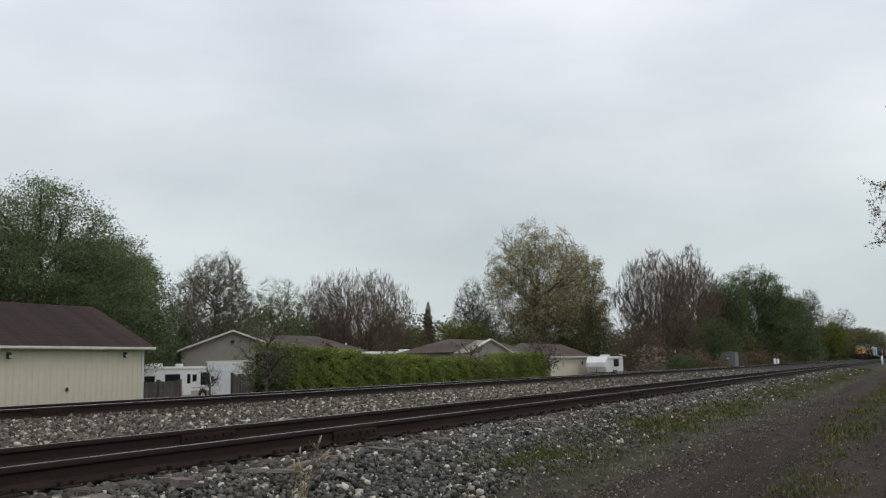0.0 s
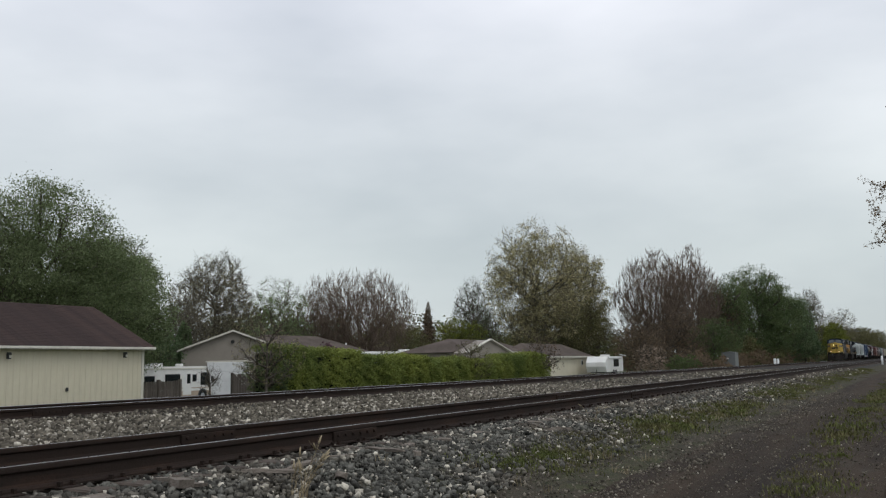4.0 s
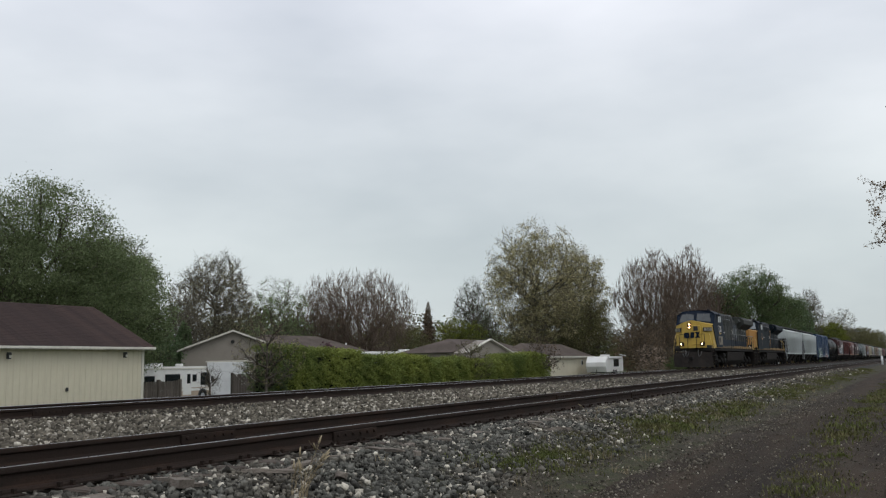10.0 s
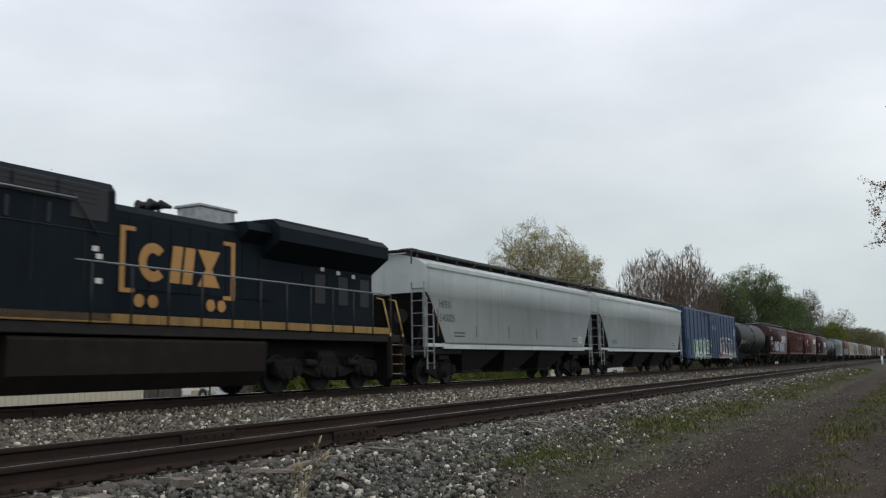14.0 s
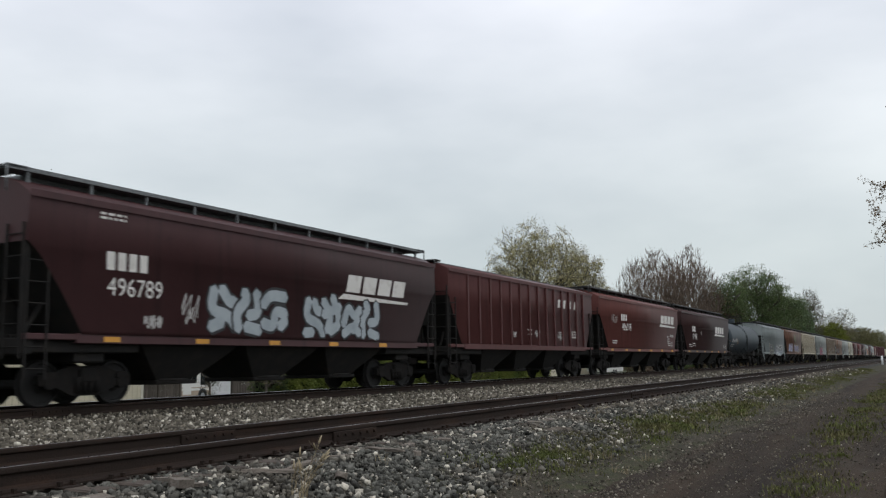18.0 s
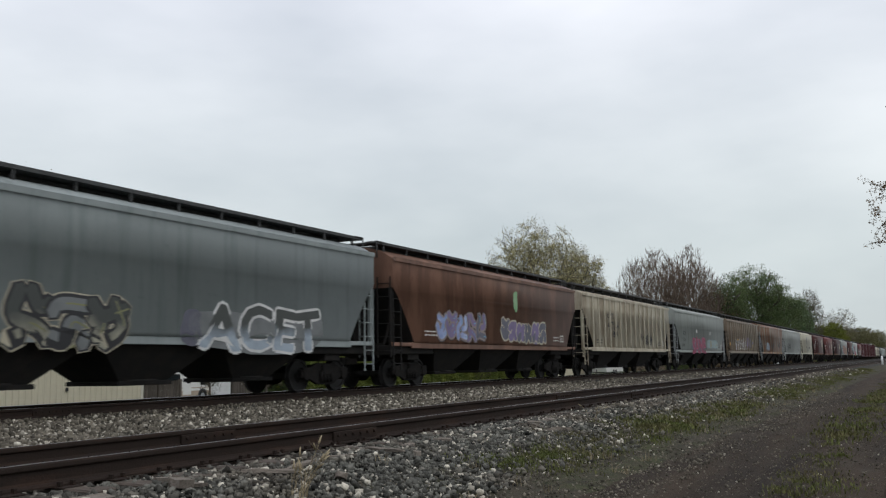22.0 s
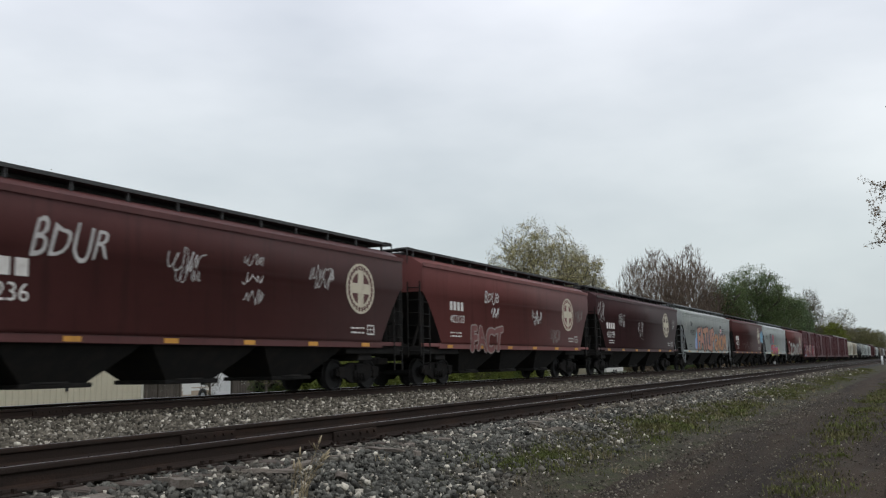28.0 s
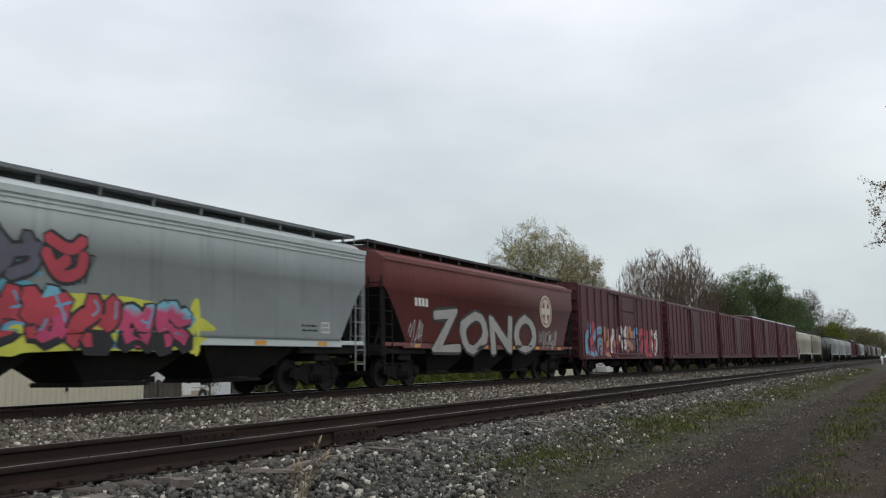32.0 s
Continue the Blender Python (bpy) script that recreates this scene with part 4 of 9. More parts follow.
    for x in (-4.6, -3.3, -2.1):
        Build().box(x, x + 0.012, -1.516, -1.499, 2.4, 4.0).done("panel_seam", M_LOUVRE, lo)
    Build().box(-5.9, end, -1.517, -1.499, 3.50, 3.515).done("panel_seam", M_LOUVRE, lo)
    # engine hood
    hd = Build()
    sec3 = [(-0.93, 1.70), (0.93, 1.70), (0.93, 4.16), (0.80, 4.32), (0.5, 4.38), (-0.5, 4.38), (-0.80, 4.32), (-0.93, 4.16)]
    hd.prism(sec3, "x", end, 9.35)
    hd.done("engine_hood", body_b, lo)
    if old:
        Build().box(end + 0.01, 9.34, -0.945, -0.929, 1.86, 2.38).done("blue_band", body_a, lo)
    for k in range(9):
        x = end + 0.25 + 0.62 * k
        Build().box(x, x + 0.59, -0.952, -0.931, 2.45, 4.05, 0.006).done("hood_door", body_b, lo)
    for k in range(6):
        x = 5.75 + 0.58 * k
        Build().box(x, x + 0.5, -0.955, -0.931, 2.5 if k % 2 else 2.9, 3.35, 0.006).done("hood_grille", M_LOUVRE if k % 2 else body_b, lo)
    # radiator section with overhanging wings
    rd = Build()
    sec4 = [(-0.93, 3.55), (-1.56, 4.0), (-1.56, 4.36), (-1.35, 4.55), (-1.0, 4.60), (1.0, 4.60), (1.35, 4.55), (1.56, 4.36), (1.56, 4.0), (0.93, 3.55)]
    rd.prism(sec4, "x", 4.6 + slip, 9.98 + slip)
    rd.prism([(-0.93, 3.9), (-1.30, 4.2), (-1.2, 4.42), (1.2, 4.42), (1.30, 4.2), (0.93, 3.9)], "x", 3.7 + slip, 4.6 + slip)
    rd.done("radiator_housing", body_b, lo)
    Build().box(5.0 + slip, 9.6 + slip, -1.1, 1.1, 4.60, 4.68, 0.03).done("radiator_grille", M_LOUVRE, lo)
    Build().box(2.87 + slip, 4.2 + slip, -0.40, 0.40, 4.3, 4.80, 0.04).box(2.82 + slip, 4.25 + slip, -0.45, 0.45, 4.76, 4.84, 0.02).done("exhaust_stack", M_SILVER, lo, "silver exhaust stack housing")
    hn = Build()
    for k, (dx, dy) in enumerate(((0.0, -0.2), (0.25, 0.0), (0.0, 0.2), (0.3, 0.25), (0.3, -0.25))):
        hn.tube((1.75 + slip + dx, dy, 4.62), (1.4 + slip + dx - 0.1 * (k % 2), dy, 4.64), 0.04, 0.11, 10)
    hn.tube((1.9 + slip, 0, 4.36), (1.9 + slip, 0, 4.62), 0.04, 0.04, 6)
    hn.done("air_horn", M_LOUVRE, lo, "five-chime air horn")
    # fuel tank
    Build().prism([(-1.38, 1.37), (-1.45, 1.30), (-1.40, 0.62), (-1.05, 0.26), (1.05, 0.26), (1.40, 0.62), (1.45, 1.30), (1.38, 1.37)], "x", -3.65, 4.25 + slip).done("fuel_tank", M_LTANK, lo, "brownish black fuel tank")
    Build().tube((-4.6, -1.1, 1.05), (-3.8, -1.1, 1.05), 0.22, 0.22, 12).done("air_reservoir", M_UNDER, lo)
    Build().box(-4.4, -3.75, -1.35, -0.9, 0.45, 0.8, 0.05).done("sand_box", M_UNDER, lo)
    # bogies
    side, wheel, frame_ = LOCO_TRUCK
    for s in (-1, 1):
        tk = shared("bogie", frame_, lo, pose(s * 6.75, 0, 0))
        for y in (-1, 1):
            shared("side_frame", side, tk, pose(0, y * 1.08, 0, 0, 0, 0 if y < 0 else 180))
        for x in (-1.98, 0, 1.98):
            shared("wheelset", wheel, tk, pose(x, 0, 0))
    # pilot, plough, steps
    for s, nm in ((-1, "snow_plough"), (1, "rear_pilot")):
        pl = Build()
        if s < 0:
            pl.add([(-10.55, -1.5, 0.16), (-11.0, -0.1, 0.13), (-11.0, 0.1, 0.13), (-10.55, 1.5, 0.16), (-10.35, -1.5, 1.30), (-10.62, -0.1, 1.35), (-10.62, 0.1, 1.35), (-10.35, 1.5, 1.30),
                    (-10.3, -1.5, 0.2), (-10.3, 1.5, 0.2), (-10.25, -1.5, 1.3), (-10.25, 1.5, 1.3)],
                   [(0, 1, 5, 4), (1, 2, 6, 5), (2, 3, 7, 6), (0, 4, 10, 8), (3, 9, 11, 7), (4, 5, 6, 7, 11, 10), (0, 8, 9, 3, 2, 1), (8, 10, 11, 9)])
        else:
            pl.box(10.15, 10.3, -1.5, 1.5, 0.25, 1.4, 0.03)
        pl.done(nm, M_PLOUGH, lo)
        for y in (-1, 1):
            st = Build()
            xa, xb = (-10.25, -9.45) if s < 0 else (9.5, 10.25)
            for z in (0.42, 0.72, 1.02, 1.32):
                st.box(xa + 0.05, xb - 0.05, y * 1.48 - 0.16, y * 1.48 + 0.02, z - 0.02, z + 0.02)
            for x in (xa, xb):
                st.box(x - 0.03, x + 0.03, y * 1.46 - 0.1, y * 1.46 + 0.04, 0.35, 1.6)
            st.done("step_well", M_PLOUGH, lo)
            ed = Build()
            for z in (0.42, 0.72, 1.02, 1.32):
                ed.box(xa + 0.08, xb - 0.08, y * 1.51 - 0.012, y * 1.51 + 0.012, z - 0.012, z + 0.03)
            ed.done("step_edge", M_HANDY if not old else M_LBEIGE, lo)
            hr = Build()
            for x in (xa, xb):
                hr.pipe([(x, y * 1.52, 0.75), (x, y * 1.52, 1.7), (x + s * -0.15, y * 1.35, 2.75), (x + s * -0.3, y * 1.2, 2.8)], 0.022, 6)
            hr.done("step_handrail", M_HANDY, lo)
    shared("coupler", TRUCK["coupler"], lo, pose(-coupled + 0.75, 0, 0))
    shared("coupler", TRUCK["coupler"], lo, pose(coupled - 0.75, 0, 0, 0, 0, 180))
    for y in (-0.45, 0.55, 0.75):
        Build().pipe([(-10.4, y, 1.5), (-10.75, y - 0.05, 1.2), (-10.8, y - 0.15, 0.95), (-10.75, y - 0.28, 1.15), (-10.5, y - 0.32, 1.4)], 0.03, 6).done("hose", M_HOSE, lo, "grey brake hose loop")
    for q in (-1, 1):
        fr = Build()
        for y in (q * 1.0, q * 0.35):
            fr.tube((-10.42, y, 1.66), (-10.42, y, 2.75), 0.022, 0.022, 6)
        fr.pipe([(-10.42, q * 1.0, 2.75), (-10.42, q * 0.35, 2.75)], 0.022, 6)
        fr.done("front_handrail", M_LBLUE, lo)
    for y in (-1, 1):
        hr = Build()
        hr.pipe([(-2.3, y * 1.50, 2.90), (9.3, y * 1.50, 2.90), (9.6, y * 1.48, 2.9), (9.6, y * 0.95, 2.9)], 0.022, 6)
        hr.done("side_handrail", M_HAND, lo)
        post = keep_data(Build().tube((0, 0, 1.62), (0, 0, 2.90), 0.024, 0.024, 6).done("handrail_post", M_LOUVRE))
        for k in range(12):
            shared("handrail_post", post, lo, pose(-1.9 + k * 1.04, y * 1.512, 0))
    Build().box(9.35, 9.42, -0.55, 0.55, 2.0, 3.9, 0.02).done("rear_door", body_b, lo)
    # painted emblems as plain shapes
    if old:
        emblem(lo, 0.05, 4.0, 2.50, 3.90, -0.956, M_LFADE, True)
        emblem(lo, 0.40, 4.20, 2.70, 3.55, -0.965, M_LFADE2, True)
        emblem_front(lo, M_LBLUE)
        text_part("530", 0.52, M_WHITE, lo, lambda u, w: (-6.85 + u, -1.537, 3.22 + w), "cab_number")
        Build().prism([(-7.45, 2.86), (-6.9, 2.96), (-6.95, 2.84), (-6.15, 2.93), (-6.75, 2.74), (-6.68, 2.84), (-7.1, 2.76), (-7.05, 2.86)], "y", -1.54, -1.532).done("lightning_mark", M_LYEL, lo)
    else:
        emblem(lo, -0.2, 2.4, 2.66, 3.55, -0.957, M_LGOLD, False)
        emblem_front(lo, M_LNAVY)
        for x0, d in ((-0.72, 1), (2.95, -1)):
            Build().prism([(x0, 2.38), (x0 + d * 0.42, 2.38), (x0 + d * 0.42, 2.48), (x0 + d * 0.14, 2.48), (x0 + d * 0.14, 3.75), (x0 + d * 0.42, 3.75), (x0 + d * 0.42, 3.85), (x0, 3.85)], "y", -0.962, -0.952).done("bracket_mark", M_LGOLD, lo)
        for x in (-0.15, 0.25, 2.10, 2.48):
            Build().tube((x, -0.952, 2.22), (x, -0.962, 2.22), 0.15, 0.15, 14).done("round_mark", M_LGOLD, lo)
        text_part("7010", 0.48, M_LDULL, lo, lambda u, w: (-6.85 + u, -1.537, 3.12 + w), "cab_number")
        Build().prism([(-7.4, 2.80), (-6.2, 2.84), (-6.8, 2.70), (-7.2, 2.74)], "y", -1.54, -1.532).done("lightning_mark", M_LGOLD, lo)
    for k, (x, z) in enumerate(((-5.2, 2.9), (-4.9, 2.9), (-1.3, 3.1), (-1.2, 2.95), (-1.2, 2.45), (6.6, 3.45), (7.4, 3.4), (8.2, 3.35))):
        x = x + slip if x < -0.5 else x
        yy = -1.518 if x < -0.5 else -0.960
        Build().box(x, x + 0.16, yy - 0.003, yy, z, z + 0.11).done("data_plate", M_WHITE, lo)
    return lo


M_FASCIA_L = material("pale_plastic", (0.45, 0.45, 0.44), 0.5)
M_LTANK = material("dusty_fuel_tank", (0.017, 0.0145, 0.0125), 0.85, 0, [(1.5, (0.028, 0.022, 0.018), 0.45, 0.75, ONE)], (30, 0.2))
M_PLOUGH = material("grimy_plough_steel", (0.022, 0.019, 0.0175), 0.85, 0, [(2, (0.036, 0.030, 0.025), 0.45, 0.75, ONE)], (30, 0.2))
M_HOSE = material("grey_hose", (0.06, 0.06, 0.058), 0.7)
M_LDULL = material("dull_brown_lettering", (0.12, 0.075, 0.04), 0.7)


def ring_arc(cx, cz, r0, r1, a0, a1, n, sx=1.0):
    out = [(cx + sx * r1 * math.cos(a0 + (a1 - a0) * k / n), cz + r1 * math.sin(a0 + (a1 - a0) * k / n)) for k in range(n + 1)]
    inn = [(cx + sx * r0 * math.cos(a0 + (a1 - a0) * k / n), cz + r0 * math.sin(a0 + (a1 - a0) * k / n)) for k in range(n + 1)]
    return out, inn


def strip(b, A, B, y0, y1):
    """A band between two polylines in (x, z), with thickness along y."""
    n = len(A)
    v = [(x, y0, z) for x, z in A] + [(x, y0, z) for x, z in B] + [(x, y1, z) for x, z in A] + [(x, y1, z) for x, z in B]
    f = [(i, i + 1, n + i + 1, n + i) for i in range(n - 1)]
    f += [(2 * n + i + 1, 2 * n + i, 3 * n + i, 3 * n + i + 1) for i in range(n - 1)]
    f += [(i, 2 * n + i, 2 * n + i + 1, i + 1) for i in range(n - 1)] + [(n + i + 1, 3 * n + i + 1, 3 * n + i, n + i) for i in range(n - 1)]
    f += [(0, n, 3 * n, 2 * n), (n - 1, 3 * n - 1, 4 * n - 1, 2 * n - 1)]
    b.add(v, f)


def emblem(lo, x0, x1, z0, z1, y, mat, worn):
    """Three big plain shapes side by side: a half disc, two slanted slabs, an hourglass."""
    w, h = (x1 - x0) / 3, z1 - z0
    ya, yb = y - 0.006, y + 0.002
    b = Build()
    n = 14
    cx, cz = x0 + w * 0.5, z0 + h / 2
    A, B = ring_arc(cx, cz, h * 0.24, h * 0.5, 0.75, 2 * math.pi - 0.75, n, w * 0.96 / h)
    strip(b, A, B, ya, yb)
    for k in range(2):
        xa = x0 + w * (1.08 + 0.46 * k)
        b.prism([(xa, z0 + h * 0.02), (xa + w * 0.36, z0 + h * 0.02), (xa + w * 0.48, z1), (xa + w * 0.12, z1)], "y", ya, yb)
    xa, xb = x0 + w * 2.12, x0 + w * 3.0
    xm = 0.5 * (xa + xb)
    b.prism([(xa, z0), (xb, z0), (xm + w * 0.12, z0 + h / 2), (xb, z1), (xa, z1), (xm - w * 0.12, z0 + h / 2)], "y", ya, yb)
    b.done("emblem", mat, lo, "large plain painted emblem shapes")


def emblem_front(lo, mat):
    b = Build()
    b.box(-10.375, -10.362, 0.20, 0.62, 2.46, 2.90, 0.003)
    b.add([(-10.37, 0.14, 2.46), (-10.37, -0.16, 2.46), (-10.37, -0.22, 2.92), (-10.37, 0.08, 2.92)], [(0, 1, 2, 3)])
    b.add([(-10.37, -0.24, 2.46), (-10.37, -0.66, 2.46), (-10.37, -0.50, 2.70), (-10.37, -0.66, 2.94), (-10.37, -0.24, 2.94), (-10.37, -0.40, 2.70)], [(0, 1, 2, 5), (5, 2, 3, 4)])
    b.done("nose_emblem", mat, lo, "dark blue emblem shapes on the nose")
# ---- the train: coupling points along it at 16 s, from the head end ----
JOINTS = [-64.9, -42.55, -20.25, -1.9, 17.3, 38.4, 56.1, 73.0, 89.6, 107.6, 126.0, 143.7, 161.3, 179.3, 197.6, 216.3, 234.2, 252.3, 270.2, 284.7, 303.1, 321.2, 339.8, 358.7, 376.55, 394.8, 412.75, 430.15, 447.7,
          464.3, 482.0, 500.4, 517.5, 533.5, 551.5, 569.0, 586.5, 605.0, 623.0, 641.5, 660.0, 678.0, 696.0, 714.0, 732.0, 750.0, 768.0, 786.0]
TRAIN = []


def span(k):
    """Middle and half coupled length of the k-th vehicle."""
    return 0.5 * (JOINTS[k] + JOINTS[k + 1]), 0.5 * (JOINTS[k + 1] - JOINTS[k])


def build_train():
    def h(k, gap, name, *args, **kw):
        s, c = span(k)
        car = hopper(name, c - gap, *args, coupled=c, **kw)
        TRAIN.append((car, s))
        return car

    for k, scheme in ((0, "old"), (1, "new")):
        s, c = span(k)
        lab = "yellow-nosed blue and grey diesel locomotive" if k == 0 else "dark blue diesel locomotive with a golden yellow nose"
        TRAIN.append((locomotive("diesel_locomotive", c, lab, scheme), s))
    h(2, 0.65, "covered_hopper", M_GREY_A, label="pale grey covered hopper car with slope ends coloured dark for shade", ladder=M_SILVER)
    h(3, 0.70, "covered_hopper", M_GREY_A, label="plain pale grey covered hopper car", ladder=M_SILVER)
    s, c = span(4)
    car = boxcar("boxcar", 9.75, M_BLUE, c, "blue ribbed boxcar with green graffiti", 4.50, 16, (-1.6, 1.7))
    TRAIN.append((car, s))
    s, c = span(5)
    TRAIN.append((tank_car("tank_car", c - 0.55, M_BLACK, 1.55, 2.78, c, "matt black tank car with orange stripes"), s))
    h(6, 0.55, "covered_hopper", M_RED_B, board=M_BOARD, label="maroon covered hopper car with grey graffiti")
    h(7, 0.5, "covered_hopper", M_RED_A, style="ribbed", boards=False, label="dark red ribbed covered hopper car", inset=1.0)
    h(8, 0.55, "covered_hopper", M_RED_C, label="oxide red covered hopper car")
    h(9, 0.6, "covered_hopper", M_RED_D, label="dark brown covered hopper car")
    s, c = span(10)
    TRAIN.append((tank_car("tank_car", c - 0.4, M_SLATE, 1.45, 2.62, c, "slate green tank car with a top platform"), s))
    h(11, 0.5, "covered_hopper", M_GREY_C, label="grey covered hopper car with graffiti along its base")
    h(12, 0.6, "covered_hopper", M_BROWN, label="rusty brown covered hopper car with blue graffiti")
    h(13, 0.6, "covered_hopper", M_CREAM, style="ribbed", label="cream ribbed covered hopper car", inset=1.6, zcut=3.3)
    h(14, 0.9, "covered_hopper", M_GREY_E, label="grey covered hopper car with pink graffiti", ladder=M_SILVER)
    h(15, 0.65, "covered_hopper", M_TAN, style="ribbed", label="dirty tan ribbed covered hopper car", inset=1.1)
    h(16, 0.75, "covered_hopper", M_ORANGE, label="sun-bleached orange covered hopper car", ladder=M_SILVER)
    h(17, 0.65, "covered_hopper", M_GREY_D, label="stained grey covered hopper car")
    h(18, 0.45, "covered_hopper", M_IVORY, label="ivory cylindrical hopper car", bays=2)
    h(19, 0.65, "covered_hopper", M_RED_A, label="oxide red covered hopper car with white tags")
    h(20, 0.65, "covered_hopper", M_RED_E, label="oxide red covered hopper car with round emblem")
    h(21, 0.7, "covered_hopper", M_RED_B, label="maroon covered hopper car with round emblem")
    h(22, 0.75, "covered_hopper", M_GREY_B, label="grey covered hopper car with orange graffiti", ladder=M_SILVER, board=M_BOARD, beads=True)
    h(23, 0.5, "covered_hopper", M_RED_A, label="oxide red covered hopper car with white scribbles")
    h(24, 0.5, "covered_hopper", M_GREY_A, label="pale grey covered hopper car with pink and yellow graffiti", ladder=M_SILVER, board=M_BOARD, beads=True)
    h(25, 0.55, "covered_hopper", M_RED_E, label="red covered hopper car with white block graffiti")
    for k in (26, 27, 28, 29, 30):
        s, c = span(k)
        car = boxcar("boxcar", c - 0.75, M_MAROON, c, "maroon ribbed boxcar with graffiti", 4.6 if k < 29 else 4.95, 15, (-1.5, 1.5), plug=False, roof_mat=M_GREY_A if k >= 29 else None)
        TRAIN.append((car, s))
    kinds = [M_IVORY, M_CREAM, "tank", M_GREY_D, M_GREY_A, M_GREY_B, "box", M_RED_A, M_GREY_A, "tank", M_TAN, M_RED_B, M_GREY_B, "box", M_GREY_D, M_CREAM]
    for i, kd in enumerate(kinds):
        k = 31 + i
        if k + 1 >= len(JOINTS):
            break
        s, c = span(k)
        if kd == "tank":
            TRAIN.append((tank_car("tank_car", c - 0.6, M_BLACK, 1.5, 2.7, c, "black tank car with a dome platform"), s))
        elif kd == "box":
            TRAIN.append((boxcar("boxcar", c - 0.8, M_MAROON, c, "maroon boxcar with a pale roof", 4.8, 12, (-1.5, 1.5), roof_mat=M_GREY_A), s))
        else:
            h(k, 0.6, "covered_hopper", kd, label="weathered covered hopper car")


build_train()

SPEED, GAIN = 22.865, 0.0482     # metres per second at 16 s; gathering speed


def train_x(t):
    return -SPEED * (t - 16) - 0.5 * GAIN * (t - 16) ** 2 - 0.12


def motions():
    for car, s in TRAIN:
        walk(car, [(t, pose(s + train_x(t), TRACK_FAR, 0)) for t in (0.0, 8.0, 16.0, 24.0, 32.0)])
# ---- lettering, emblems and graffiti on the cars ----
def spray(name, col, col2=None):
    return material("spray_" + name, col, 0.6, 0, [(1.3, col2 or tuple(c * 0.7 for c in col), 0.42, 0.7, ONE)])


SP = {"white": spray("white", (0.62, 0.62, 0.60)), "black": spray("black", (0.018, 0.018, 0.02)), "silver": spray("silver", (0.34, 0.38, 0.40), (0.24, 0.28, 0.30)), "grey": spray("grey", (0.16, 0.17, 0.17)),
      "olive": spray("olive", (0.20, 0.20, 0.09)), "sand": spray("sand", (0.42, 0.38, 0.28)), "blue": spray("blue", (0.16, 0.22, 0.42), (0.40, 0.45, 0.62)), "purple": spray("purple", (0.17, 0.13, 0.25)),
      "pink": spray("pink", (0.42, 0.07, 0.17), (0.30, 0.04, 0.10)), "ghost": spray("ghost", (0.24, 0.30, 0.28)), "mustard": spray("mustard", (0.30, 0.22, 0.07)), "dusk": spray("dusk", (0.10, 0.10, 0.13)),
      "stone": spray("stone", (0.33, 0.32, 0.29), (0.25, 0.245, 0.225)), "peach": spray("peach", (0.38, 0.175, 0.13), (0.40, 0.21, 0.10)), "orange": spray("orange", (0.42, 0.205, 0.075), (0.36, 0.15, 0.11)), "red": spray("red", (0.46, 0.05, 0.07)), "hot": spray("hot_pink", (0.58, 0.06, 0.17), (0.50, 0.04, 0.08)), "yellow": spray("yellow", (0.55, 0.56, 0.07)),
      "teal": spray("teal", (0.10, 0.34, 0.42)), "green": spray("green", (0.17, 0.34, 0.16), (0.30, 0.44, 0.26)), "dkgreen": spray("dark_green", (0.06, 0.16, 0.09)), "pale": spray("pale_blue_grey", (0.20, 0.27, 0.30)),
      "skyblue": spray("sky_blue", (0.13, 0.34, 0.50)), "amber": spray("amber", (0.55, 0.30, 0.04)), "wine": spray("wine", (0.20, 0.03, 0.06)), "dull": spray("dull_white", (0.24, 0.19, 0.17))}
def spray_split(name, low, high, z0, z1):
    """Sprayed fill that fades from one colour to another up the letters."""
    m = spray(name, low)
    nt = m.node_tree
    b = nt.nodes["Principled BSDF"]
    co, sep = nt.nodes.new("ShaderNodeTexCoord"), nt.nodes.new("ShaderNodeSeparateXYZ")
    nz = nt.nodes.new("ShaderNodeTexNoise")
    nz.inputs["Scale"].default_value = 2.2
    add = nt.nodes.new("ShaderNodeMath")
    add.operation = "MULTIPLY_ADD"
    add.inputs[1].default_value = 0.7
    r = nt.nodes.new("ShaderNodeMapRange")
    r.inputs["From Min"].default_value, r.inputs["From Max"].default_value = z0 + 0.35, z1 + 0.35
    mx = nt.nodes.new("ShaderNodeMix")
    mx.data_type = "RGBA"
    mx.inputs["B"].default_value = (*high, 1)
    nt.links.new(co.outputs["Object"], sep.inputs[0])
    nt.links.new(co.outputs["Object"], nz.inputs["Vector"])
    nt.links.new(nz.outputs["Fac"], add.inputs[0])
    nt.links.new(sep.outputs["Z"], add.inputs[2])
    nt.links.new(add.outputs[0], r.inputs["Value"])
    nt.links.new(r.outputs[0], mx.inputs["Factor"])
    nt.links.new(b.inputs["Base Color"].links[0].from_socket, mx.inputs["A"])
    nt.links.new(mx.outputs["Result"], b.inputs["Base Color"])
    return m


